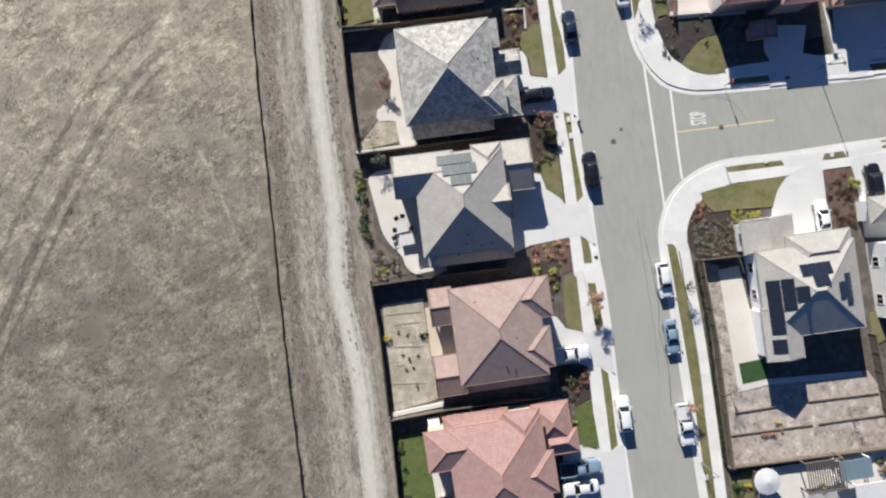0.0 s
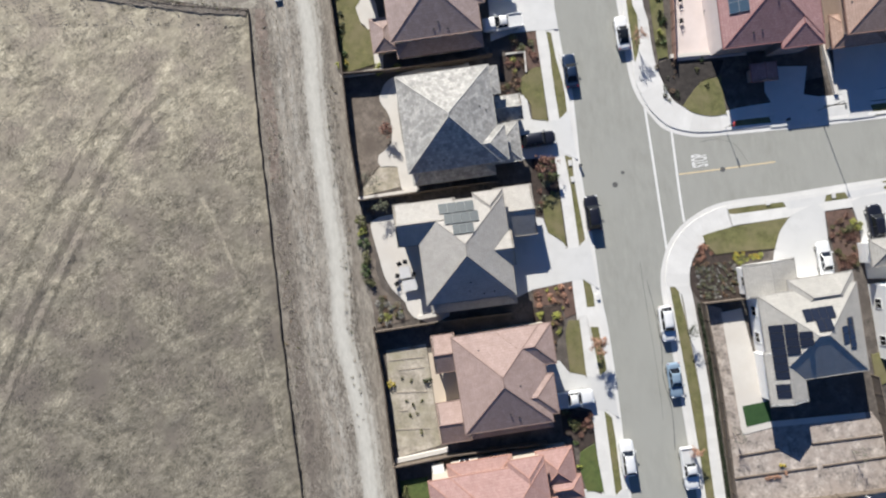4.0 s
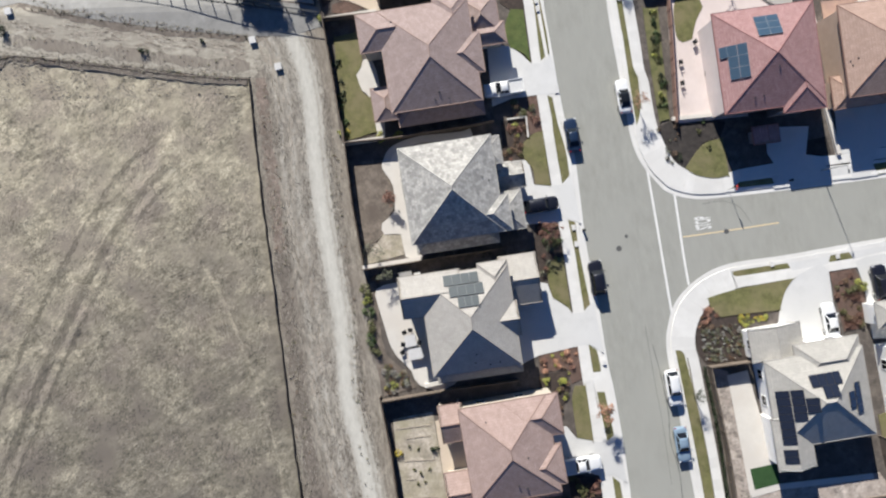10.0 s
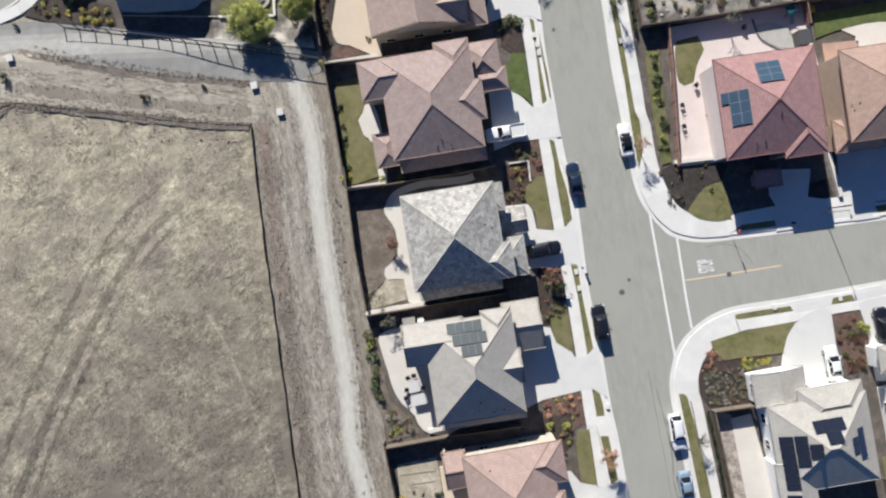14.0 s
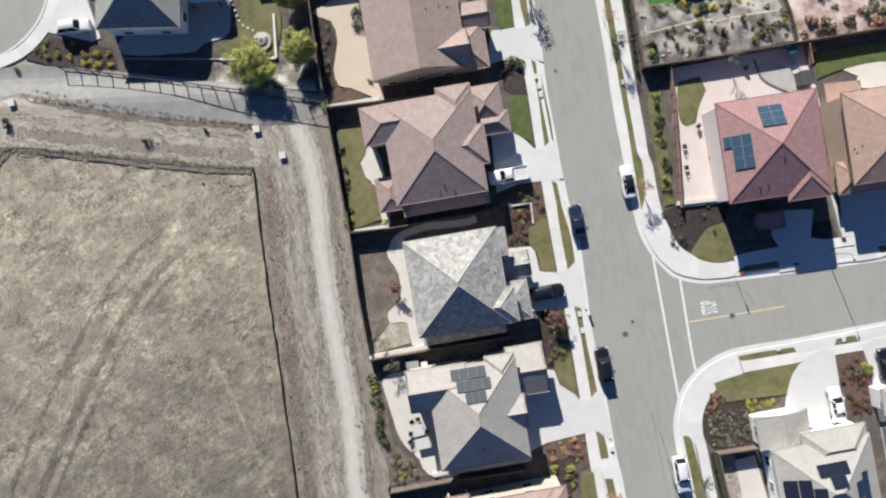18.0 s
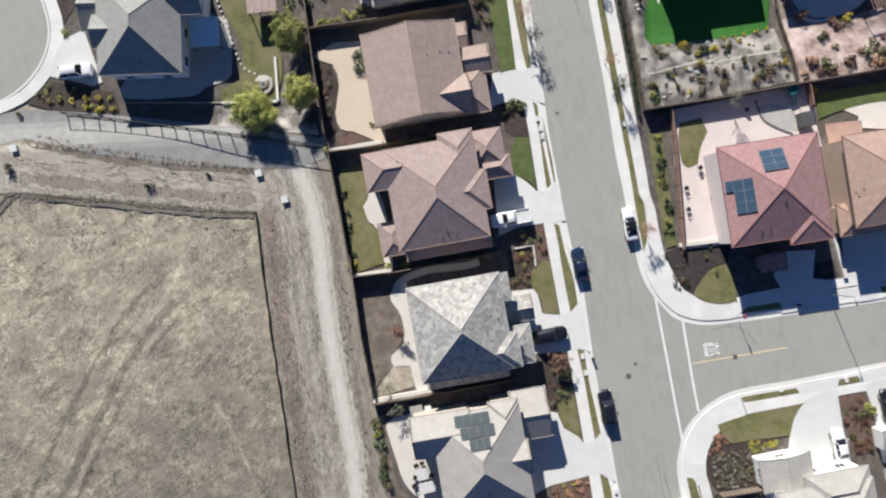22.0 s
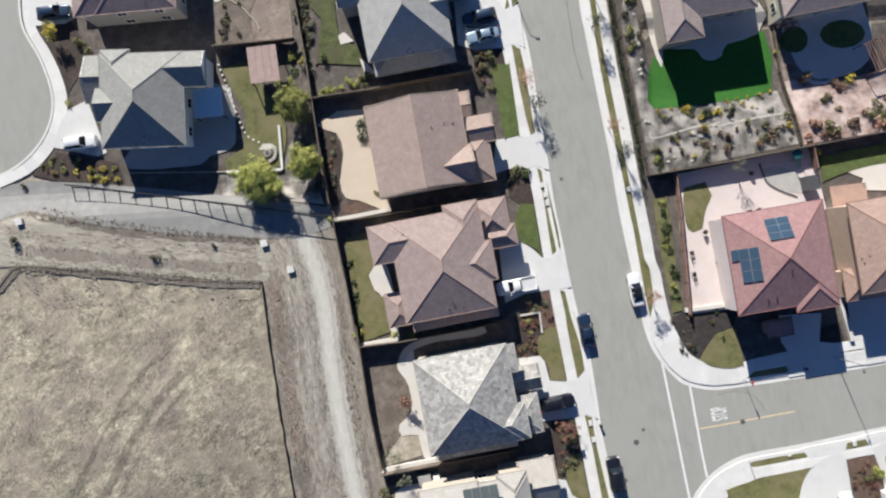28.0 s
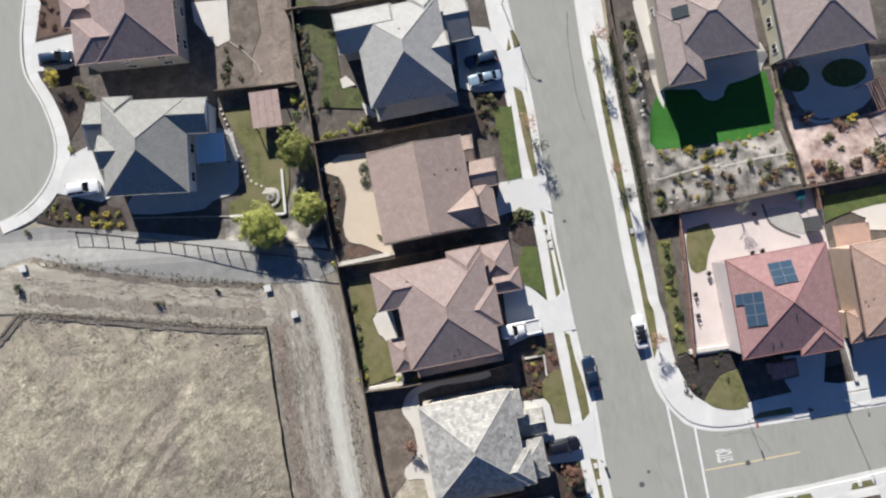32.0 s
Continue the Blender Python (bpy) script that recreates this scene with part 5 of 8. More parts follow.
for pts in ([(-12.0, 13.3), (-3.9, 14.4)], [(-7.0, -22.6), (0.2, -21.1)], [(-14.4, 30.7), (-8.5, 31.4)], [(-16.9, 48.6), (-9.3, 49.6)], [(-3.8, -3.2), (-1.2, -2.7)], [(53.5, 34.5), (55.0, 27.4)], [(31.9, 33.0), (39.5, 33.6)]):
    ribbon("retaining_wall", pts, 0.55, 0.55, M["patio"], "pale concrete retaining wall between lots", "retaining wall", 0.9, n=0)
ribbon("garden_path", [(-8.45, 27.6), (-7.93, 29.18), (-6.46, 30.25), (-3.4, 31.11), (-0.21, 31.33), (2.35, 31.57), (3.65, 32.0)], 1.0, 0.17, M["greypatio"], "curved grey concrete walk behind a house", "garden path", 0.2)
for pts in ([(-15.0, 75.2), (-14.1, 75.7), (-12.8, 74.3), (-14.7, 73.9)], [(-12.1, 71.7), (-11.3, 71.2), (-9.9, 69.6), (-11.3, 69.1)]):
    area("garden_slab", "patio", 0.24, "pale concrete slab on a lawn", "paving", pts)
STONES = even(curve_pts([(-33.0, 72.5), (-31.6, 68.4), (-30.7, 65.4), (-29.4, 62.0), (-27.7, 60.8), (-26.9, 60.3)], 8), 17)
for k, p in enumerate(STONES):
    wob = random.Random(k)
    sheet("stepping_stone", [(p.x + wob.uniform(0.14, 0.22) * math.cos(a), p.y + wob.uniform(0.14, 0.22) * math.sin(a)) for a in (0.3, 1.4, 2.4, 3.5, 4.5, 5.5)], 0.23, M["patio"], label="pale stepping stone beside a lawn", category="paving", skirt=0.15)
ribbon("low_wall", [(-46.6, 57.3), (-32.5, 56.65)], 0.14, 0.3, M["palewood"], "thin pale garden wall behind a patio", "garden wall", 0.6, n=0)
ribbon("bed_edging", [(-31.3, 82.5), (-29.1, 80.8), (-27.3, 78.7), (-26.7, 77.4)], 0.2, 0.2, M["palewood"], "thin pale timber edging across a bare yard", "edging", 0.2, n=0)
# marks in the field

ribbon("paver_edging", [(44.1, 53.2), (44.3, 52.4), (45.0, 50.4), (46.8, 49.1), (49.1, 48.1)], 0.28, 0.24, M["tar"], "dark curved edging of the paver fan", "edging", 0.2)
ribbon("bed_border", [(8.7, 33.6), (11.4, 33.9), (11.6, 31.0)], 0.25, 0.35, M["patio"], "low pale border wall of a front bed", "edging", 0.4, n=0)
ribbon("pool_rim", [(51.8, 65.9), (52.4, 65.2), (53.5, 64.6), (55.3, 64.6), (56.9, 65.6)], 0.4, 0.24, M["concrete"], "pale curved rim of the pool deck", "edging", 0.3)


# ---- fences ----
def fence(pts, h, mat, label, gap=2.4, boards=True):
    C = [Vector((p[0], p[1])) for p in pts]
    root = empty("fence", pose(C[0].x, C[0].y, ground_z(*C[0])), label, "fence")
    inv = root.matrix_world.inverted()
    for a, b in zip(C, C[1:]):
        n = max(1, round((b - a).length / gap))
        for k in range(n):
            p, q = a.lerp(b, k / n), a.lerp(b, (k + 1) / n)
            ang = math.degrees(math.atan2(q.y - p.y, q.x - p.x))
            zp, zq = ground_z(p.x, p.y), ground_z(q.x, q.y)
            L = (q - p).length
            m = inv @ pose(p.x, p.y, zp, 0, 0, ang)
            bm = bmesh.new()
            box(bm, -0.06, -0.06, -0.3, 0.06, 0.06, h + 0.06, m)
            part("post", bm, mat, root)
            bm = bmesh.new()
            if boards:
                nb = max(4, int(L / 0.3))
                line = [(j * L / nb, 0.005 if j % 2 else -0.005) for j in range(nb + 1)]
                rows = [[bm.verts.new(m @ Vector((x, y + o, z + (zq - zp) * x / L))) for o, z in ((-0.015, 0.05), (0.015, 0.05), (0.015, h - 0.05), (-0.015, h - 0.05))] for x, y in line]
                for r, t in zip(rows, rows[1:]):
                    for k2 in range(4):
                        bm.faces.new((r[k2], t[k2], t[(k2 + 1) % 4], r[(k2 + 1) % 4]))
                bm.faces.new(rows[0]), bm.faces.new(rows[-1][::-1])
                part("board_panel", bm, mat, root)
            else:
                vs = box(bm, 0, -0.03, 0.12, L, 0.03, 0.21)
                for v in vs:
                    v.co.z += (zq - zp) * v.co.x / L
                    v.co = m @ v.co
                part("bottom_rail", bm, mat, root)
            bm = bmesh.new()
            vs = box(bm, 0, -0.08, h - 0.05, L, 0.08, h)
            for v in vs:
                v.co.z += (zq - zp) * v.co.x / L
                v.co = m @ v.co
            part("cap_rail", bm, mat, root)
    return root


WOOD = "weathered brown board fence between gardens"
for pts in ([(-22.3, 95.1), (-20.9, 80.2), (-19.6, 71.2), (-18.4, 59.9), (-17.3, 50.9)], [(-17.0, 49.1), (-15.6, 40.4), (-14.2, 30.7)], [(-14.4, 33.6), (-13.2, 22.3), (-11.8, 13.6)], [(-9.9, -4.4), (-8.5, -12.4), (-7.3, -22.7)], [(-7.1, -23.1), (-6.1, -32.2), (-4.7, -41.9)],
            [(-14.2, 30.7), (-8.2, 31.1), (2.3, 32.4), (6.8, 33.3)], [(-12.0, 13.0), (-3.5, 14.1), (7.6, 15.5)], [(-9.9, -5.0), (-1.1, -3.7), (9.1, -2.6)], [(-7.3, -23.1), (0.5, -21.6), (13.6, -20.0)],
            [(-16.9, 48.3), (-9.5, 48.9), (-1.3, 49.9), (5.2, 50.6)], [(-19.7, 66.0), (-10.8, 66.8), (4.0, 68.7)], [(-33.4, 74.9), (-21.4, 75.3)],
            [(28.0, 52.3), (39.5, 53.6), (51.4, 55.2), (68.9, 57.5)], [(23.8, 89.5), (24.3, 81.9), (25.8, 70.1), (28.0, 52.3)],
            [(35.3, -1.6), (37.1, -12.4), (38.9, -29.5)], [(35.3, -1.5), (40.8, -0.9)], [(58.4, -11.6), (60.0, -21.6), (61.3, -26.9)], [(-22.5, 86.1), (-15.8, 85.6), (-1.2, 87.8)],
            [(41.8, -29.9), (42.8, -42.7)]):
    fence(pts, 1.75, M["fence"], WOOD)
fence([(38.6, -29.5), (49.7, -28.1), (66.0, -26.1)], 1.2, M["fence"], "low weathered board fence below the terraced yard")
fence([(47.8, 73.8), (48.4, 66.3), (50.2, 55.5)], 1.0, M["fence"], "low weathered board fence between gardens")
fence([(31.8, 53.1), (32.1, 46.1), (32.3, 32.4)], 1.35, M["redwood"], "reddish board fence beside the patio")
fence([(51.2, 55.9), (51.7, 51.9)], 1.6, M["redwood"], "short reddish board fence")
fence([(-55.1, 55.9), (-52.9, 55.6), (-41.2, 53.5), (-28.8, 51.2), (-17.4, 49.1)], 1.85, M["darkmetal"], "dark open rail fence along the gravel path", 2.25, False)


def silt_fence(pts, tall=0.46, cloth="siltcloth"):
    """Low dark fabric on wooden stakes along the edge of the field."""
    C = even(curve_pts(pts, 6), int(sum((Vector(b) - Vector(a)).length for a, b in zip(pts, pts[1:])) / 1.6))
    root = empty("silt_fence", pose(C[0].x, C[0].y, ground_z(*C[0])), "low sagging dark fabric fence on wooden stakes", "fence")
    inv = root.matrix_world.inverted()
    bm = bmesh.new()
    rows = []
    rnd = random.Random(5)
    for i, p in enumerate(C):
        z = ground_z(p.x, p.y)
        h = tall * rnd.uniform(0.72, 1.12)
        s = rnd.uniform(-0.07, 0.07)
        rows.append([bm.verts.new(inv @ Vector(q)) for q in ((p.x + 0.05, p.y - 0.04, z - 0.2), (p.x + s, p.y + s, z + h), (p.x + s + 0.10, p.y + s + 0.03, z + h - 0.02), (p.x + 0.2, p.y - 0.05, z - 0.2))])
        if i % 2 == 0:
            sm = bmesh.new()
            box(sm, -0.025, -0.025, -0.3, 0.025, 0.025, h + 0.1, inv @ pose(p.x + s - 0.05, p.y + s, z))
            part("stake", sm, M["fence"], root)
    for r, t in zip(rows, rows[1:]):
        for k in range(3):
            bm.faces.new((r[k], t[k], t[k + 1], r[k + 1]))
    part("fabric", bm, M[cloth], root, "sagging black-brown fabric")


M["siltcloth"] = surf("dirty_black_fabric", (0.025, 0.022, 0.02), (0.075, 0.063, 0.052), 1.5, 0.95, 0.3)
M["brownsoil"] = surf("turned_brown_soil", (0.07, 0.057, 0.047), (0.22, 0.187, 0.155), 1.2, 0.95, 0.6, 5.0)
M["rustsoil"] = surf("rusty_turned_soil", (0.075, 0.055, 0.044), (0.33, 0.262, 0.215), 0.8, 0.95, 0.6, 4.0)
M["brownsilt"] = surf("dusty_brown_fabric", (0.07, 0.058, 0.047), (0.17, 0.142, 0.118), 1.5, 0.95, 0.3)
silt_fence([(-27.7, 40.4), (-26.4, 27.1), (-25.0, 14.5), (-23.8, 4.8), (-22.4, -7.7), (-20.9, -20.0), (-18.9, -33.8), (-17.7, -42.7)])
silt_fence([(-70.4, 38.4), (-65.5, 41.3), (-63.6, 43.4), (-61.3, 44.6), (-53.3, 43.5), (-41.3, 41.7), (-33.3, 40.7), (-27.9, 40.4)], 0.12, "brownsilt")
ribbon("silt_trench", [(-26.0, 40.5), (-25.6, 36.0), (-25.1, 31.2), (-24.6, 26.3), (-24.1, 21.5), (-23.4, 15.6)], 1.5, 0.03, M["rustsoil"], "rusty brown turned soil beside the fabric fence", "trench", 0.2, n=10, wobble=0.35)
ribbon("bank_edge", [(-60.8, 52.2), (-50.6, 49.4), (-38.6, 47.4), (-27.6, 46.2)], 0.9, 0.05, M["brownsoil"], "dark scrubby soil along the edge of the gravel path", "bank", 0.2, n=12, wobble=0.6)
ribbon("bank_edge", [(-62.0, 46.9), (-54.0, 45.8), (-45.3, 44.5), (-33.2, 42.8), (-27.5, 42.2)], 1.7, 0.045, M["verge"], "trampled foot of the pale bank", "bank", 0.2, n=12, wobble=0.5)
ribbon("silt_trench", [(-23.5, 15.4), (-22.8, 9.5), (-21.9, 3.0), (-20.9, -4.6), (-19.9, -12.0), (-18.8, -20.0), (-17.7, -28.0), (-16.6, -36.0)], 1.7, 0.028, M["brownsoil"], "brown turned soil beside the fabric fence", "trench", 0.2, n=10, wobble=0.5)
ribbon("silt_trench", [(-70.4, 38.2), (-65.5, 41.0), (-63.6, 43.1), (-61.3, 44.4), (-53.3, 43.3), (-41.3, 41.5), (-33.3, 40.5), (-27.9, 40.1)], 1.1, 0.03, M["brownsoil"], "dark turned soil along the fabric fence", "trench", 0.3, n=8, wobble=0.3)


# ---- vehicles ----
PAINT = {}


def paint(name, col):
    if name not in PAINT:
        PAINT[name] = plain("car_paint_" + name, col, 0.3, 0.1, 0.4, 0.05)
    return PAINT[name]


def loft(bm, rings):
    """Skin open rings (lists of points) one after another."""
    vs = [[bm.verts.new(p) for p in r] for r in rings]
    for r, t in zip(vs, vs[1:]):
        for k in range(len(r) - 1):
            bm.faces.new((r[k], r[k + 1], t[k + 1], t[k]))
    bm.faces.new(vs[0][::-1])
    bm.faces.new(vs[-1])
    return vs


def car(at, heading, kind, col, label, rise=0.02, roof=None):
    """A car whose nose points along heading (degrees from +x)."""
    L, W, H = {"sedan": (4.75, 1.84, 1.45), "suv": (4.85, 1.94, 1.75), "pickup": (5.6, 2.0, 1.85), "van": (5.0, 1.98, 1.78)}[kind]
    root = empty("car" if kind != "pickup" else "pickup_truck", pose(at[0], at[1], ground_z(*at) + rise, -math.degrees(math.atan(0.05)) * math.cos(radians(heading)), math.degrees(math.atan(0.05)) * math.sin(radians(heading)), heading), label, "car" if kind != "pickup" else "truck")
    zs = {"sedan": 0.92, "suv": 1.06, "pickup": 1.12, "van": 1.05}[kind]
    hood = {"sedan": 0.86, "suv": 1.0, "pickup": 1.1, "van": 0.98}[kind]
    tail = {"sedan": 0.98, "suv": 1.02, "pickup": 1.1, "van": 1.0}[kind]
    pm = paint(col[0], col[1])
    rings = []
    for f, wf, z in ((0.5, 0.66, hood - 0.24), (0.485, 0.80, hood - 0.09), (0.44, 0.92, hood - 0.03), (0.36, 0.985, hood), (0.2, 1.0, zs), (0.0, 1.0, zs + 0.01), (-0.25, 1.0, zs + 0.01), (-0.38, 0.98, tail), (-0.46, 0.93, tail - 0.02), (-0.49, 0.84, tail - 0.08), (-0.5, 0.74, tail - 0.24)):
        x, w = f * L, W / 2 * wf
        rings.append([(x, -w * 0.9, 0.24), (x, -w, 0.42), (x, -w, z - 0.22), (x, -w * 0.93, z - 0.05), (x, -w * 0.6, z), (x, 0, z + 0.015), (x, w * 0.6, z), (x, w * 0.93, z - 0.05), (x, w, z - 0.22), (x, w, 0.42), (x, w * 0.9, 0.24)])
    bm = bmesh.new()
    loft(bm, rings)
    for f in bm.faces:
        f.smooth = len(f.verts) == 4
    bmesh.ops.recalc_face_normals(bm, faces=bm.faces[:])
    part("body", bm, pm, root)
    f0, f1, r1, r0 = {"sedan": (0.20, 0.06, -0.22, -0.37), "suv": (0.22, 0.10, -0.36, -0.455), "pickup": (0.20, 0.09, -0.09, -0.13), "van": (0.27, 0.12, -0.40, -0.47)}[kind]
    wb, wt = W / 2 * 0.82, W / 2 * 0.63
    z0, z1 = zs - 0.03, H - 0.05
    B = [(f0 * L, -wb, z0), (f0 * L, wb, z0), (r0 * L, wb, z0), (r0 * L, -wb, z0)]
    T = [(f1 * L, -wt, z1), (f1 * L, wt, z1), (r1 * L, wt, z1), (r1 * L, -wt, z1)]
    for nm, a, b in (("windshield", 0, 1), ("side_window", 1, 2), ("rear_window", 2, 3), ("side_window", 3, 0)):
        g = bmesh.new()
        q = [Vector(B[a]), Vector(B[b]), Vector(T[b]), Vector(T[a])]
        cen = sum(q, Vector()) / 4
        g.faces.new([g.verts.new(p) for p in q])
        part(nm, g, M["glass"], root)
        if nm == "side_window":
            for s in (0.0, 0.5, 1.0):
                pl = bmesh.new()
                rod(pl, q[0].lerp(q[1], s), q[3].lerp(q[2], s), 0.05, 0.05, 5)
                part("pillar", pl, pm, root)
    bm = bmesh.new()
    rr = []
    for s in (0, 0.06, 0.3, 0.7, 0.94, 1):
        x = f1 * L + (r1 - f1) * L * s
        k = 0.9 if s in (0, 1) else 1.0
        dz = 0.0 if s in (0, 1) else 0.045 if s in (0.06, 0.94) else 0.06
        rr.append([(x, -wt * k * 1.02, z1 - 0.02), (x, -wt * k * 0.9, z1 + dz * 0.7), (x, 0, z1 + dz), (x, wt * k * 0.9, z1 + dz * 0.7), (x, wt * k * 1.02, z1 - 0.02)])
    loft(bm, rr)
    bmesh.ops.recalc_face_normals(bm, faces=bm.faces[:])
    part("roof", bm, roof or pm, root, "dark glass roof" if roof else "", True)
    if kind == "pickup":
        bm = bmesh.new()
        x0, x1, w = -0.485 * L, -0.14 * L, W / 2 * 0.86
        box(bm, x0, -w, zs - 0.04, x1, w, zs + 0.03)
        part("cargo_bed", bm, M["darkmetal"] if col[0] != "white" else M["bedliner"], root, "open cargo bed")
        for q in ((x0, -w - 0.1, x1, -w), (x0, w, x1, w + 0.1), (x0 - 0.08, -w - 0.1, x0, w + 0.1)):
            bm = bmesh.new()
            box(bm, q[0], q[1], zs - 0.3, q[2], q[3], zs + 0.16)
            part("bed_side", bm, pm, root)
    for sx in (0.31, -0.30):
        for sy in (-1, 1):
            bm = bmesh.new()
            rod(bm, (sx * L, sy * (W / 2 - 0.22), 0.33), (sx * L, sy * (W / 2 + 0.01), 0.33), 0.33, None, 16)
            wh = part("wheel", bm, M["rubber"], root)
            bm = bmesh.new()
            rod(bm, (sx * L, sy * (W / 2 - 0.05), 0.33), (sx * L, sy * (W / 2 + 0.025), 0.33), 0.21, None, 12)
            part("rim", bm, M["alu"], wh)
    for sy in (-1, 1):
        bm = bmesh.new()
        box(bm, 0.452 * L, sy * W * 0.36 - 0.17, hood - 0.24, 0.486 * L, sy * W * 0.36 + 0.17, hood - 0.09)
        part("headlight", bm, M["lamp"], root)
        bm = bmesh.new()
        box(bm, -0.495 * L, sy * W * 0.38 - 0.13, tail - 0.26, -0.475 * L, sy * W * 0.38 + 0.13, tail - 0.08)
        part("taillight", bm, M["taillamp"], root)
        bm = bmesh.new()
        box(bm, f0 * L - 0.28, sy * (W / 2 + 0.08) - 0.09, zs - 0.02, f0 * L - 0.12, sy * (W / 2 + 0.08) + 0.09, zs + 0.13)
        part("side_mirror", bm, pm, root)
    return root


M["bedliner"] = plain("pale_bed_cover", (0.55, 0.55, 0.54), 0.6)
WHITE, SILVER, NAVY, BLACK, BLUE, STEEL = ("white", (0.74, 0.74, 0.73)), ("silver", (0.45, 0.47, 0.50)), ("navy", (0.02, 0.04, 0.075)), ("black", (0.012, 0.013, 0.02)), ("blue", (0.014, 0.028, 0.06)), ("steel", (0.22, 0.30, 0.38))
car((17.7, 31.0), 97, "sedan", BLUE, "dark blue sedan parked at the kerb")
car((20.4, 11.0), 97, "suv", BLACK, "black car parked at the kerb")
car((25.1, 36.3), 97, "sedan", WHITE, "white sedan with a dark glass roof at the kerb", roof=M["glass"])
car((30.3, -4.3), -83, "suv", WHITE, "white car parked at the kerb")
car((31.2, -12.0), -83, "sedan", STEEL, "steel blue sedan parked at the kerb")
car((32.8, -23.8), -83, "pickup", WHITE, "white pickup parked at the kerb")
car((24.5, -22.4), 97, "suv", WHITE, "white crossover parked at the kerb")
car((17.2, -14.3), 8, "pickup", WHITE, "white truck parked in a driveway", 0.17)
car((18.5, -29.5), 8, "pickup", STEEL, "steel blue pickup parked in a driveway", 0.17)
car((18.6, -32.2), 188, "sedan", WHITE, "white sedan parked in a driveway", 0.17)
car((8.3, 37.8), 188, "pickup", WHITE, "white pickup backed into a driveway", 0.17)
car((52.2, 4.4), 98, "sedan", WHITE, "white sedan parked before the garage", 0.17)
car((59.4, 9.4), 98, "suv", BLACK, "black SUV parked in a driveway", 0.17)
car((13.0, 21.3), 8, "suv", BLACK, "black car parked in a shaded driveway", 0.17)
car((-53.3, 62.0), 5, "suv", WHITE, "white crossover parked in a driveway", 0.17)
car((-56.5, 81.4), 5, "suv", NAVY, "navy car parked in a driveway", 0.17)
car((5.5, 76.5), 190, "suv", NAVY, "dark car parked in a shaded driveway", 0.17)
car((5.8, 73.8), 190, "sedan", STEEL, "grey car parked in a shaded driveway", 0.17)


# ---- plants ----
def leaf_mesh(name, n, blobs, size, seed, flat=0.8):
    """Many small bent leaves in uneven clumps, one mesh of unit radius."""
    rnd = random.Random(seed)
    V, F = [], []
    cl = []
    for _ in range(blobs):
        a, r = rnd.uniform(0, math.tau), math.sqrt(rnd.random()) * 0.68
        cl.append((r * math.cos(a), r * math.sin(a), rnd.uniform(0.25, 0.75) * flat, rnd.uniform(0.26, 0.5)))
    for _ in range(n):
        cx, cy, cz, cr = rnd.choice(cl)
        d = Vector((rnd.gauss(0, 1), rnd.gauss(0, 1), rnd.gauss(0.25, 0.9))).normalized()
        p = Vector((cx, cy, cz)) + d * cr * rnd.uniform(0.55, 1.0)
        p.z = max(0.03, p.z)
        u = Vector((rnd.gauss(0, 1), rnd.gauss(0, 1), rnd.gauss(0, 0.5))).normalized()
        w = (d + Vector((0, 0, 0.5))).cross(u).normalized()
        s = size * rnd.uniform(0.6, 1.3)
        i = len(V)
        V += [p - u * s, p + w * s * 0.45 + d * s * 0.15, p + u * s, p - w * s * 0.45 + d * s * 0.15]
        F.append((i, i + 1, i + 2, i + 3))
    me = bpy.data.meshes.new(name)
    me.from_pydata([tuple(v) for v in V], [], F)
    return me


def leaf_mat(name, c1, c2):
    m, nt, b = nodes_of(name)
    L = nt.links.new
    g = nt.nodes.new("ShaderNodeNewGeometry")
    info = nt.nodes.new("ShaderNodeObjectInfo")
    mix = nt.nodes.new("ShaderNodeMix")
    mix.data_type = "RGBA"
    mix.inputs[6].default_value, mix.inputs[7].default_value = (*c1, 1), (*c2, 1)
    L(g.outputs["Random Per Island"], mix.inputs[0])
    hsv = nt.nodes.new("ShaderNodeHueSaturation")
    mr = nt.nodes.new("ShaderNodeMapRange")
    L(info.outputs["Random"], mr.inputs[0])
    mr.inputs[3].default_value, mr.inputs[4].default_value = 0.75, 1.25
    L(mr.outputs[0], hsv.inputs["Value"])
    L(mix.outputs[2], hsv.inputs["Color"])
    L(hsv.outputs[0], b.inputs["Base Color"])
    b.inputs["Roughness"].default_value = 0.7
    return m


LEAF = {"green": leaf_mat("leaf_green", (0.035, 0.06, 0.015), (0.09, 0.13, 0.035)), "yellow": leaf_mat("leaf_yellow", (0.30, 0.24, 0.03), (0.50, 0.40, 0.06)),
        "lime": leaf_mat("leaf_lime", (0.19, 0.21, 0.04), (0.40, 0.40, 0.09)), "red": leaf_mat("leaf_red", (0.13, 0.06, 0.045), (0.25, 0.13, 0.09)),
        "orange": leaf_mat("leaf_orange", (0.34, 0.17, 0.10), (0.50, 0.29, 0.19)), "dark": leaf_mat("leaf_dark", (0.015, 0.025, 0.01), (0.045, 0.06, 0.022)),
        "olive": leaf_mat("leaf_olive", (0.07, 0.075, 0.025), (0.16, 0.155, 0.06)), "grey": leaf_mat("leaf_greygreen", (0.10, 0.11, 0.07), (0.20, 0.20, 0.13)),
        "pale": leaf_mat("leaf_pale_grey", (0.20, 0.195, 0.175), (0.36, 0.345, 0.31)),
        "straw": leaf_mat("leaf_straw", (0.20, 0.178, 0.13), (0.36, 0.32, 0.245)),
        "brown": leaf_mat("leaf_brown", (0.10, 0.06, 0.035), (0.22, 0.14, 0.08))}
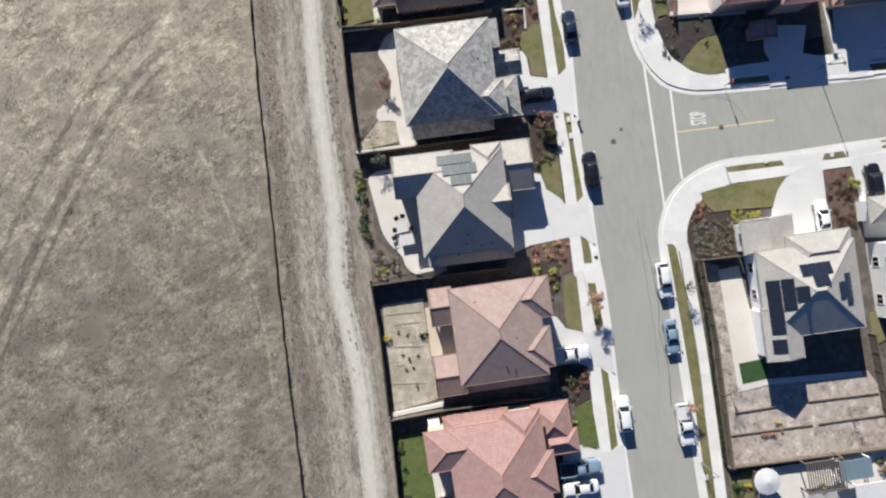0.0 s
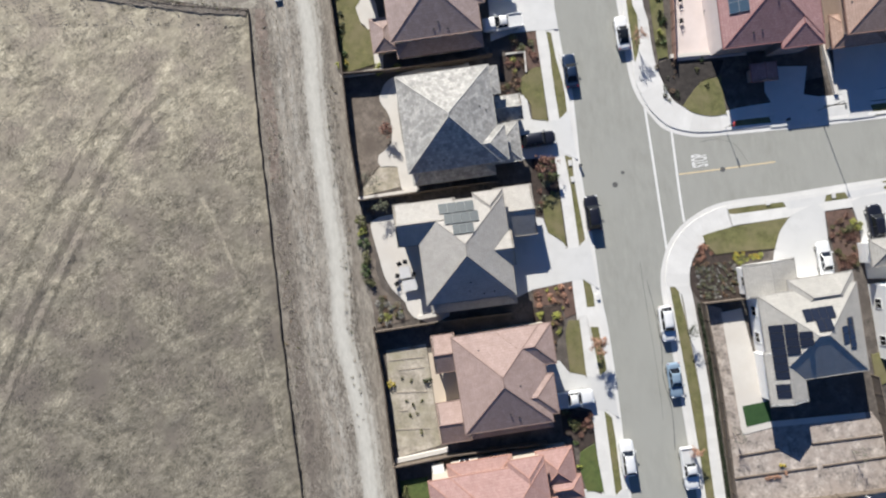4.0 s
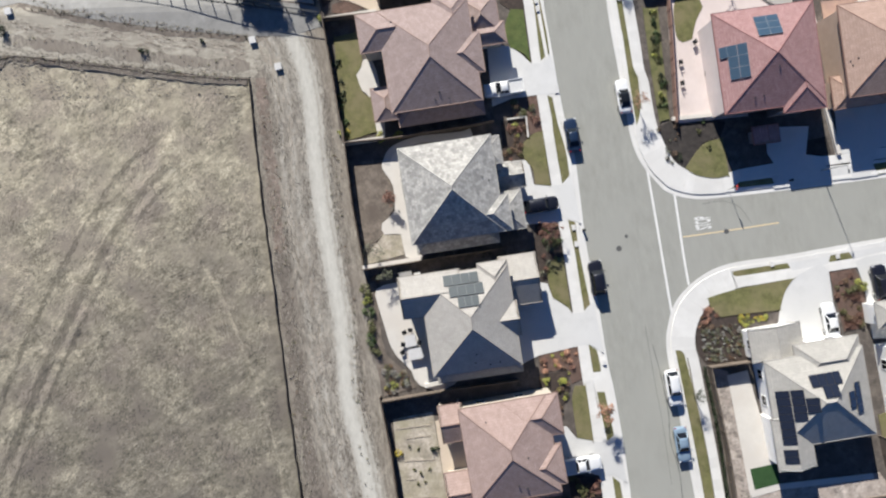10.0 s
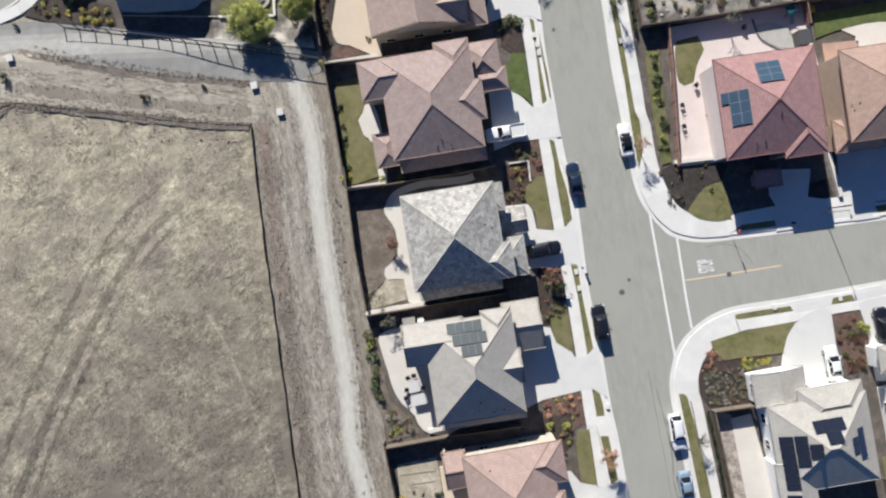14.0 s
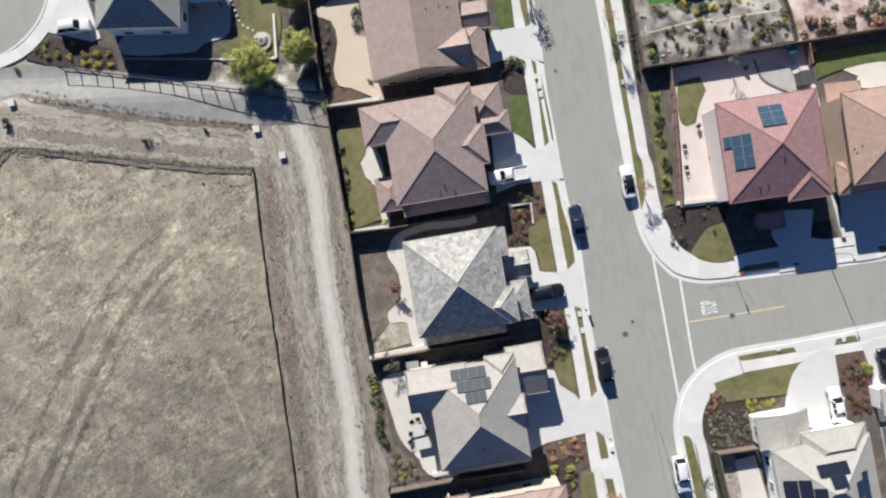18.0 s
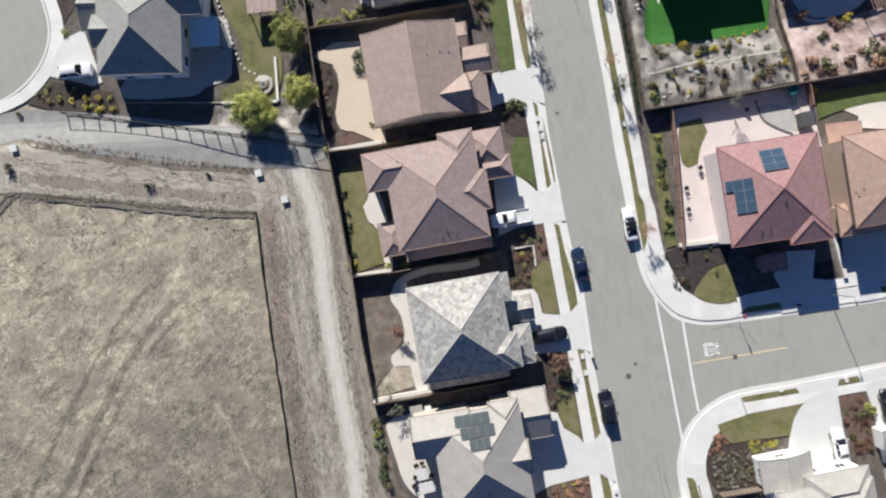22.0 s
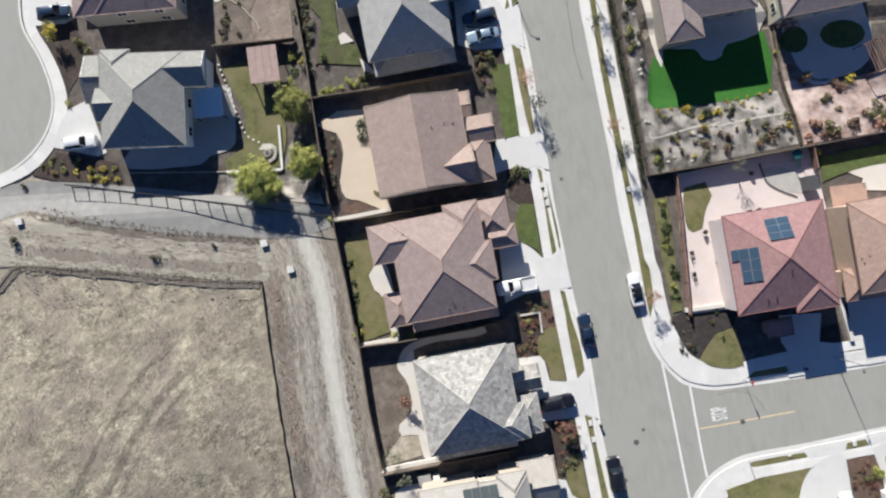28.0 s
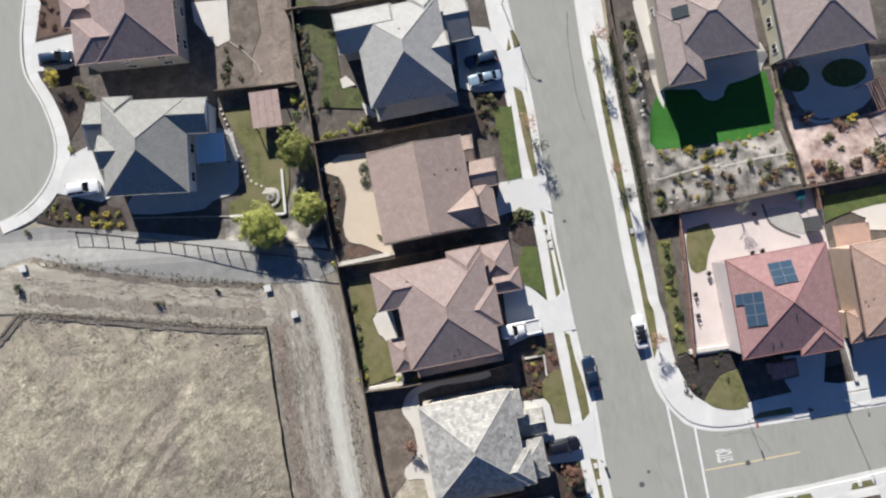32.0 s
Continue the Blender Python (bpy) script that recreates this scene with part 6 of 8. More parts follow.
WORD = {"green": "green leafy", "yellow": "bright yellow", "lime": "yellow-green", "red": "dark reddish", "orange": "orange autumn", "dark": "dark green", "olive": "olive green", "grey": "grey-green", "brown": "dry brownish", "pale": "pale grey", "straw": "dry straw-coloured"}
SHRUB = {}
rs = random.Random(11)


def shrub(at, r, col, h=0.1, on="garden bed"):
    v = rs.randrange(3)
    if (col, v) not in SHRUB:
        me = leaf_mesh("shrub", 260, 6 + v, 0.13, 31 * v + 7)
        me.materials.append(LEAF[col])
        SHRUB[(col, v)] = me
    ob = new("shrub", SHRUB[(col, v)])
    ob.matrix_world = pose(at[0], at[1], ground_z(*at) + h - 0.03, 0, 0, rs.uniform(0, 360)) @ Matrix.Diagonal((r, r * rs.uniform(0.85, 1.15), r * rs.uniform(0.8, 1.2), 1))
    return tagged(ob, WORD[col] + " rounded shrub in a " + on, "shrub", "garden shrubs")


def tree(at, height, r, col, seed, label, n=2600, leaf=0.13, sparse=1.0):
    root = empty("tree", pose(at[0], at[1], ground_z(*at)), label, "tree")
    rnd = random.Random(seed)
    bm = bmesh.new()
    fork = height * 0.38
    rod(bm, (0, 0, -0.2), (0.05, 0.03, fork), 0.035 * height * 0.5, 0.022 * height * 0.5, 8)
    part("trunk", bm, M["bark"], root)
    tips = []
    for k in range(7):
        a = k * math.tau / 7 + rnd.uniform(-0.4, 0.4)
        d = rnd.uniform(0.45, 0.8) * r
        e = Vector((d * math.cos(a), d * math.sin(a), rnd.uniform(0.6, 0.92) * height))
        bm = bmesh.new()
        mid = Vector((0.05, 0.03, fork)).lerp(e, 0.5) + Vector((0, 0, 0.08 * height))
        rod(bm, (0.05, 0.03, fork - 0.1), mid, 0.012 * height * 0.6, 0.008 * height * 0.6, 6)
        rod(bm, mid, e, 0.008 * height * 0.6, 0.003 * height, 6)
        for j in range(3):
            q = mid.lerp(e, rnd.uniform(0.2, 1))
            rod(bm, q, q + Vector((rnd.gauss(0, 0.3), rnd.gauss(0, 0.3), rnd.uniform(0, 0.3))) * r, 0.02, 0.006, 4)
        part("limb", bm, M["bark"], root)
        tips.append(e)
    tips.append(Vector((0, 0, height * 0.85)))
    V, F = [], []
    cl = [(t + Vector((rnd.gauss(0, 0.24), rnd.gauss(0, 0.24), rnd.gauss(0, 0.14))) * r, r * rnd.uniform(0.16, 0.34)) for t in tips for _ in range(7)]
    for _ in range(int(n * sparse)):
        c, cr = rnd.choice(cl)
        d = Vector((rnd.gauss(0, 1), rnd.gauss(0, 1), rnd.gauss(0.2, 0.8))).normalized()
        p = c + d * cr * rnd.uniform(0.4, 1.05)
        if n > 5000 and rnd.random() < 0.6:   # full crown: an uneven rounded shell between the clumps
            k = rnd.uniform(0.7, 0.98) * (1 + 0.35 * noise.noise((d.x * 2.2 + seed, d.y * 2.2, d.z * 2.2)))
            p = Vector((d.x * r * k, d.y * r * k, height * 0.62 + d.z * height * 0.34 * k))
        u = Vector((rnd.gauss(0, 1), rnd.gauss(0, 1), rnd.gauss(0, 0.6))).normalized()
        w = (d + Vector((0, 0, 0.4))).cross(u).normalized()
        s = leaf * rnd.uniform(0.6, 1.4)
        i = len(V)
        V += [tuple(p - u * s), tuple(p + w * s * 0.5), tuple(p + u * s), tuple(p - w * s * 0.5)]
        F.append((i, i + 1, i + 2, i + 3))
    me = bpy.data.meshes.new("crown")
    me.from_pydata(V, [], F)
    me.materials.append(LEAF[col])
    cr = new("crown", me)
    cr.parent = root
    return root


M["bark"] = surf("grey_brown_bark", (0.10, 0.08, 0.065), (0.20, 0.165, 0.135), 3.0, 0.95, 0.6, 14.0)
tree((-26.8, 54.4), 5.2, 2.9, "lime", 1, "yellow-green leafy tree behind the path fence", 22000, 0.10)
tree((-21.8, 65.2), 4.8, 2.4, "lime", 2, "yellow-green leafy tree at the garden edge", 17000, 0.095)
tree((-20.3, 56.6), 4.6, 2.3, "lime", 3, "light green leafy tree at the garden fence", 17000, 0.095)
tree((20.6, -6.8), 3.6, 1.15, "orange", 4, "small tree with pinkish orange autumn leaves", 1000, 0.10)
tree((33.4, -21.2), 2.8, 0.8, "orange", 5, "slim young tree with orange leaves", 500, 0.09)
tree((27.0, 35.3), 3.4, 1.2, "orange", 6, "small sparse tree with orange leaves", 420, 0.09)
tree((11.3, 66.8), 4.0, 1.4, "orange", 7, "small sparse tree with fading orange leaves", 480, 0.09)
tree((22.3, 78.6), 3.6, 1.3, "orange", 8, "small sparse tree with fading orange leaves", 480, 0.09)
tree((23.0, 59.4), 3.4, 1.2, "orange", 9, "small sparse tree with fading orange leaves", 360, 0.09)
tree((12.5, 63.3), 4.2, 1.3, "dark", 10, "nearly bare street tree with dark leaves", 420, 0.10)
tree((24.6, 55.7), 4.0, 1.2, "dark", 12, "nearly bare street tree with dark leaves", 420, 0.10)
tree((21.6, 74.3), 4.2, 1.2, "dark", 13, "nearly bare street tree with dark leaves", 420, 0.10)
tree((40.2, 52.8), 3.6, 1.1, "grey", 14, "nearly bare patio tree", 260, 0.08)
tree((-56.6, 78.3), 2.6, 1.2, "yellow", 15, "small tree with bright yellow leaves", 900, 0.11)
tree((14.0, 17.7), 2.6, 1.3, "red", 16, "small tree with brownish red leaves", 1100, 0.11)
tree((-8.0, 22.8), 2.2, 0.9, "red", 17, "small tree with dark red leaves", 700, 0.10)
tree((33.2, -5.2), 3.2, 0.9, "dark", 18, "nearly bare young street tree", 300, 0.09)
tree((49.1, 72.8), 3.4, 1.4, "red", 21, "nearly bare pinkish garden tree", 700, 0.09)
tree((39.1, -19.2), 3.4, 1.3, "grey", 31, "nearly bare grey tree in the terraced yard", 160, 0.08)
tree((55.3, -21.7), 3.2, 1.3, "grey", 32, "nearly bare grey tree in the terraced yard", 140, 0.08)
tree((-10.1, 15.3), 3.2, 1.5, "grey", 19, "nearly bare grey garden tree", 380, 0.09)
tree((-8.7, 12.2), 2.6, 1.0, "grey", 20, "nearly bare grey garden tree", 300, 0.09)


def low_plants(pts, n, rmin, rmax, cols, rnd, on):
    a, b, c, d = [Vector((p[0], p[1])) for p in pts]
    V, F, MI = [], [], []
    kinds = sorted(set(cols))
    for _ in range(n):
        u, v = rnd.random(), rnd.random()
        p = a.lerp(b, u).lerp(d.lerp(c, u), v)
        r, ci = rnd.uniform(rmin, rmax), kinds.index(rnd.choice(cols))
        z0 = ground_z(p.x, p.y) + (0.02 if on == "rough verge" else 0.1)
        for _ in range(60 if on == "rough verge" else 130):
            e = Vector((rnd.gauss(0, 1), rnd.gauss(0, 1), abs(rnd.gauss(0, 1)))).normalized() * r * rnd.uniform(0.5, 1.0)
            q = Vector((p.x, p.y, z0)) + e
            w = Vector((rnd.gauss(0, 1), rnd.gauss(0, 1), rnd.gauss(0, 0.5))).normalized() * r * 0.16
            t = Vector((rnd.gauss(0, 1), rnd.gauss(0, 1), rnd.gauss(0, 0.5))).normalized() * r * 0.10
            i = len(V)
            V += [tuple(q - w), tuple(q + t), tuple(q + w), tuple(q - t)]
            F.append((i, i + 1, i + 2, i + 3))
            MI.append(ci)
    me = bpy.data.meshes.new("low_plants")
    me.from_pydata(V, [], F)
    for k in kinds:
        me.materials.append(LEAF[k])
    me.polygons.foreach_set("material_index", MI)
    tagged(new("low_plants", me), "mixed low " + WORD[kinds[0]] + " plants in a " + on, "plants", "", "stuff")


def scatter(pts, n, rmin, rmax, cols, seed, on):
    """Shrubs strewn evenly inside a four-cornered bed; the small dense beds are one mass of low plants."""
    rnd = random.Random(seed)
    if seed in (6, 7, 9, 10, 11, 12, 13, 14, 15, 16, 17, 19, 21, 24):
        low_plants(pts, n, rmin, rmax, cols, rnd, on)
        return
    a, b, c, d = [Vector((p[0], p[1])) for p in pts]
    for _ in range(n):
        u, v = rnd.random(), rnd.random()
        p = a.lerp(b, u).lerp(d.lerp(c, u), v)
        shrub(p, rnd.uniform(rmin, rmax), rnd.choice(cols), 0.1, on)


for p, r, c in (((-11.6, 10.2), 1.1, "olive"), ((-11.3, 7.1), 1.1, "green"), ((-11.2, 5.2), 1.1, "olive"), ((-11.1, 3.4), 1.2, "green"), ((-10.7, 1.6), 1.0, "olive"), ((-11.5, 8.7), 0.9, "lime"), ((-10.2, 11.5), 0.9, "brown"),
                ((-13.9, 32.4), 0.6, "yellow"), ((-9.2, 31.8), 0.7, "lime"), ((-6.5, 32.1), 0.6, "lime"), ((-7.6, -12.2), 0.7, "yellow"), ((-2.6, -11.6), 0.7, "dark"),
                ((13.1, -2.9), 0.75, "lime"), ((17.0, -17.6), 0.8, "olive"), ((19.1, -17.6), 1.0, "red"), ((17.6, -20.4), 0.5, "green"), ((18.1, -23.5), 0.5, "lime"),
                ((-56.1, 58.3), 0.6, "lime"), ((-54.2, 58.0), 0.65, "yellow"), ((-52.2, 58.1), 0.65, "yellow"), ((-50.3, 58.1), 0.65, "yellow"), ((-48.7, 58.0), 0.6, "lime"), ((-52.0, 56.8), 0.6, "yellow"),
                ((-50.2, 56.6), 0.75, "yellow"), ((-48.3, 56.5), 0.6, "yellow"), ((-59.0, 59.1), 0.6, "olive"), ((-57.7, 60.2), 0.6, "olive"), ((-42.0, 55.5), 0.6, "green"), ((-62.0, 56.2), 0.6, "olive"),
                ((-55.1, 68.0), 0.7, "lime"), ((-52.9, 77.1), 1.0, "olive"), ((-52.1, 75.4), 1.0, "olive"), ((-42.4, 44.9), 0.75, "dark"), ((-34.0, 46.0), 0.6, "dark"), ((-62.2, 48.0), 1.0, "dark"),
                ((-12.1, 61.6), 1.35, "grey"), ((-11.8, 60.3), 1.1, "grey"), ((-12.2, 62.6), 1.0, "grey"), ((54.5, 58.0), 1.5, "olive"), ((58.1, 58.4), 1.25, "brown"), ((62.5, 59.0), 1.5, "olive"), ((58.8, 65.0), 1.1, "yellow"), ((37.1, 60.7), 1.1, "dark"), ((40.5, 60.5), 0.8, "dark"), ((49.0, 70.4), 1.0, "green"), ((48.5, 69.2), 0.8, "lime"), ((50.1, 67.0), 0.8, "red"), ((-20.7, 83.2), 0.9, "olive"), ((-19.6, 78.3), 1.0, "dark"), ((-17.4, 72.2), 0.9, "green"), ((-15.6, 82.1), 0.8, "dark"), ((-10.7, 52.1), 0.6, "olive"), ((-22.2, 72.9), 1.0, "lime"), ((-20.4, 72.2), 0.9, "yellow"), ((-21.9, 70.8), 0.9, "green"),
                ((7.0, 70.6), 1.1, "olive"), ((5.7, 69.4), 0.9, "olive"), ((9.2, 53.6), 1.1, "olive"), ((10.8, 53.7), 0.9, "green"), ((8.2, 52.9), 0.8, "dark"), ((9.9, 54.3), 1.0, "olive"),
                ((52.4, 54.3), 0.9, "yellow"), ((36.3, 32.6), 0.5, "green"), ((35.6, 31.1), 0.5, "olive"), ((37.0, 29.0), 0.5, "olive"), ((56.9, 9.1), 1.1, "lime"), ((55.9, 8.3), 0.9, "olive"),
                ((51.5, -32.3), 0.8, "lime"), ((41.2, -32.2), 0.7, "yellow"), ((-17.2, 48.6), 0.7, "lime"), ((-14.7, 32.1), 0.7, "lime"), ((-8.9, 31.1), 0.7, "lime"), ((-6.9, 31.5), 0.6, "lime")):
    shrub(p, r, c)
shrub((45.8, -23.6), 0.55, "yellow", 0.1, "terraced yard")
for p, r in (((-4.5, -15.1), 0.4), ((-5.0, -16.4), 0.35), ((-3.6, -18.7), 0.4), ((-6.1, -11.5), 0.3), ((-4.9, -11.7), 0.35), ((-4.1, -16.2), 0.3), ((-5.5, -14.6), 0.3), ((-3.4, -14.6), 0.28)):
    shrub(p, r, "olive", 0.1, "terraced yard")
for p in ((30.4, 61.8), (32.3, 61.9), (34.0, 62.0), (40.6, 62.4), (42.0, 62.8), (43.5, 63.1), (45.2, 63.3), (46.8, 63.5)):
    shrub(p, 0.42, "yellow", 0.1, "rock garden")
for p, r in (((43.7, -25.4), 0.5), ((44.4, -25.3), 0.45), ((45.2, -25.1), 0.5), ((46.1, -24.7), 0.4)):
    shrub(p, r, "orange", 0.1, "terraced yard")
for p, r, c in (((40.0, -31.8), 1.0, "green"), ((40.9, -32.0), 0.6, "lime"), ((59.3, -28.8), 0.8, "olive"), ((59.6, -29.9), 0.9, "brown")):
    shrub(p, r, c)
scatter([(-18.0, 68.5), (-10.6, 69.3), (-11.1, 67.8), (-17.7, 66.9)], 12, 0.5, 0.9, ["lime", "lime", "olive"], 1, "row along the fence")
scatter([(29.6, 58.9), (49.5, 60.0), (49.9, 56.6), (29.3, 53.5)], 36, 0.35, 0.9, ["olive", "grey", "brown", "olive", "brown", "yellow"], 2, "rock garden")
scatter([(29.9, 61.9), (47.7, 63.2), (49.2, 61.1), (30.6, 59.9)], 26, 0.3, 0.75, ["olive", "grey", "dark", "yellow", "yellow"], 3, "rock garden")
scatter([(26.3, 80.9), (27.7, 80.8), (29.3, 65.0), (27.2, 64.2)], 18, 0.45, 0.9, ["olive", "lime", "dark", "olive"], 4, "rock border")
scatter([(49.9, 64.9), (66.6, 66.3), (65.7, 57.7), (50.8, 56.3)], 22, 0.6, 1.3, ["olive", "brown", "orange", "red"], 5, "granite bed")
scatter([(34.3, 3.6), (40.5, 4.4), (40.7, -0.5), (35.3, -1.1)], 150, 0.16, 0.32, ["grey", "pale", "brown", "pale", "grey", "olive"], 6, "corner bed")
scatter([(39.7, 5.2), (44.0, 5.4), (43.6, 4.4), (40.1, 3.6)], 40, 0.2, 0.36, ["lime", "yellow", "lime", "olive"], 7, "corner bed")
scatter([(35.0, 6.8), (37.2, 6.0), (36.5, 3.6), (34.2, 3.6)], 30, 0.2, 0.4, ["red", "brown", "orange"], 9, "corner bed")
scatter([(53.0, 10.5), (56.4, 10.9), (57.1, 3.6), (54.5, 3.1)], 44, 0.25, 0.6, ["red", "brown", "red", "olive"], 9, "mulch bed")
scatter([(8.4, 33.0), (11.5, 33.0), (10.7, 28.0), (8.1, 27.7)], 22, 0.25, 0.55, ["red", "brown", "olive", "lime"], 10, "mulch bed")
scatter([(12.5, 18.5), (15.4, 18.5), (15.8, 14.5), (12.8, 11.2)], 24, 0.3, 0.6, ["red", "olive", "green", "grey"], 11, "mulch bed")
scatter([(12.3, 0.2), (17.2, 1.4), (17.8, -2.5), (12.4, -1.6)], 20, 0.25, 0.5, ["red", "orange", "lime", "brown"], 12, "mulch bed")
scatter([(12.4, -3.3), (15.9, -2.2), (15.8, -7.2), (14.6, -8.0)], 14, 0.3, 0.6, ["olive", "brown", "lime", "dark"], 13, "mulch bed")
scatter([(-9.5, 0.1), (-6.6, -1.1), (-5.4, -3.4), (-9.1, -4.4)], 44, 0.25, 0.5, ["olive", "pale", "straw", "brown", "grey", "lime"], 14, "garden corner")
scatter([(15.8, -16.2), (19.8, -16.6), (20.2, -19.6), (16.7, -19.3)], 14, 0.3, 0.6, ["red", "brown", "olive"], 15, "mulch bed")
scatter([(9.6, 36.2), (13.0, 36.5), (13.4, 32.1), (9.9, 33.8)], 16, 0.3, 0.65, ["brown", "olive", "red", "grey"], 16, "mulch bed")
scatter([(-60.2, 58.3), (-57.0, 60.5), (-48.7, 58.6), (-47.9, 56.3)], 20, 0.25, 0.5, ["olive", "brown", "lime"], 17, "mulch bed")
scatter([(-59.5, 90.7), (-56.1, 90.5), (-54.6, 86.1), (-59.3, 85.2)], 12, 0.3, 0.7, ["red", "brown", "red"], 18, "mulch bed")
scatter([(-18.0, 61.5), (-16.2, 60.6), (-16.3, 54.1), (-17.2, 51.7)], 16, 0.25, 0.5, ["dark", "grey", "brown"], 19, "mulch bed")
scatter([(29.5, 47.4), (30.7, 47.3), (31.4, 34.3), (30.5, 33.5)], 16, 0.4, 0.7, ["dark", "olive", "green"], 20, "border beside the fence")
scatter([(29.8, 31.7), (33.1, 32.4), (33.2, 26.8), (31.2, 26.8)], 14, 0.25, 0.5, ["dark", "grey", "brown"], 21, "rock bed")
scatter([(-21.8, 79.6), (-19.3, 82.4), (-18.7, 70.6), (-19.8, 67.9)], 14, 0.5, 1.0, ["dark", "olive", "grey"], 22, "garden border")
scatter([(4.6, 72.0), (8.2, 71.3), (6.7, 66.0), (4.4, 66.2)], 14, 0.4, 0.8, ["olive", "dark", "brown"], 23, "mulch bed")
scatter([(-22.1, 61.2), (-19.4, 60.0), (-18.3, 51.8), (-21.5, 52.0)], 10, 0.5, 0.9, ["dark", "grey"], 24, "garden border")
scatter([(-21.7, 84.7), (-19.5, 84.1), (-18.5, 74.8), (-19.9, 73.7)], 30, 0.35, 0.8, ["grey", "brown", "dark", "olive"], 27, "garden border")
scatter([(-32.2, 82.0), (-27.9, 83.5), (-27.9, 76.2), (-32.7, 76.2)], 12, 0.3, 0.7, ["dark", "olive", "grey", "brown"], 28, "bare yard")
scatter([(29.0, 56.1), (30.2, 56.1), (31.1, 34.0), (30.1, 33.7)], 22, 0.4, 0.75, ["olive", "green", "lime", "dark"], 29, "border beside the fence")
scatter([(-6.5, -26.1), (-5.6, -25.8), (-3.7, -38.9), (-4.9, -39.3)], 12, 0.4, 0.8, ["brown", "dark", "olive"], 25, "border beside the fence")
scatter([(-15.6, 45.1), (-14.9, 45.3), (-13.6, 31.7), (-14.3, 31.3)], 14, 0.4, 0.7, ["dark", "green"], 26, "border beside the fence")


for pts, n in (([(-59.1, 53.0), (-43.3, 49.4), (-43.3, 48.3), (-58.7, 51.2)], 150), ([(-43.3, 49.4), (-27.3, 46.7), (-27.3, 45.8), (-43.3, 48.3)], 130), ([(-63.5, 45.2), (-43.4, 42.9), (-43.4, 41.8), (-63.5, 44.2)], 110),
               ([(-43.4, 42.9), (-28.2, 40.9), (-28.2, 40.0), (-43.4, 41.8)], 80), ([(-63.4, 48.5), (-28.1, 43.5), (-28.2, 41.7), (-63.5, 45.8)], 60), ([(-26.4, 39.6), (-24.5, 39.5), (-19.1, -18.1), (-21.4, -18.1)], 160), ([(-17.0, 31.2), (-15.0, 31.2), (-11.3, -18.3), (-12.5, -18.3)], 90)):
    low_plants(pts, n, 0.10, 0.28, ["straw", "straw", "straw", "straw", "straw", "brown", "olive"], random.Random(n), "rough verge")


def boulders(pts, n, lo, hi, seed, mat, label):
    rnd = random.Random(seed)
    a, b, c, d = [Vector((p[0], p[1])) for p in pts]
    me = []
    for k in range(4):
        bm = bmesh.new()
        bmesh.ops.create_icosphere(bm, subdivisions=2, radius=1.0)
        for v in bm.verts:
            v.co *= 1 + 0.45 * noise.noise(v.co * 1.3 + Vector((k * 7, seed, 0)))
            v.co.z = max(-0.3, v.co.z * 0.6)
        m = bpy.data.meshes.new("boulder")
        bm.to_mesh(m)
        bm.free()
        m.materials.append(mat)
        me.append(m)
    for _ in range(n):
        p = a.lerp(b, rnd.random()).lerp(d.lerp(c, rnd.random()), rnd.random())
        r = rnd.uniform(lo, hi)
        ob = new("boulder", me[rnd.randrange(4)])
        ob.matrix_world = pose(p.x, p.y, ground_z(p.x, p.y) + 0.12, 0, 0, rnd.uniform(0, 360)) @ Matrix.Diagonal((r, r * rnd.uniform(0.6, 1.0), r * 0.7, 1))
        tagged(ob, label, "boulder", "garden boulders")


M["boulder"] = surf("pale_field_stone", (0.27, 0.255, 0.23), (0.46, 0.435, 0.395), 2.0, 0.9, 0.5, 8.0)
boulders([(29.9, 61.6), (48.0, 63.0), (49.8, 56.4), (28.7, 52.9)], 30, 0.16, 0.42, 1, M["boulder"], "pale weathered boulder in a rock garden")
boulders([(26.9, 78.3), (27.7, 76.6), (29.6, 62.4), (28.0, 56.8)], 8, 0.2, 0.4, 2, M["boulder"], "pale weathered boulder in a rock border")
boulders([(-33.1, 56.1), (-24.4, 56.2), (-18.6, 51.3), (-32.2, 53.2)], 9, 0.2, 0.45, 3, M["boulder"], "pale weathered boulder beside the garden path")


def hedge(pts, w, h, col, label):
    C = curve_pts(pts, 4)
    n = int(sum((b - a).length for a, b in zip(C, C[1:])) * 120)
    E = even(C, n)
    rnd = random.Random(3)
    V, F = [], []
    for p in E:
        q = Vector((p.x + rnd.uniform(-w, w), p.y + rnd.uniform(-w, w), ground_z(p.x, p.y) + 0.1 + h * rnd.random() ** 0.4))
        u = Vector((rnd.gauss(0, 1), rnd.gauss(0, 1), rnd.gauss(0, 0.6))).normalized() * 0.1
        v = Vector((rnd.gauss(0, 1), rnd.gauss(0, 1), rnd.gauss(0, 0.6))).normalized() * 0.09
        i = len(V)
        V += [tuple(q - u), tuple(q + v), tuple(q + u), tuple(q - v)]
        F.append((i, i + 1, i + 2, i + 3))
    me = bpy.data.meshes.new("hedge")
    me.from_pydata(V, [], F)
    me.materials.append(LEAF[col])
    return tagged(new("hedge", me), label, "hedge")


hedge([(24.2, 79.2), (25.3, 69.1), (26.4, 60.8), (27.3, 51.8)], 0.28, 0.7, "dark", "narrow dark green hedge beside the sidewalk")
hedge([(34.7, -1.6), (36.0, -9.3), (37.0, -18.5), (38.2, -28.8)], 0.2, 0.7, "dark", "narrow dark green hedge beside the sidewalk")


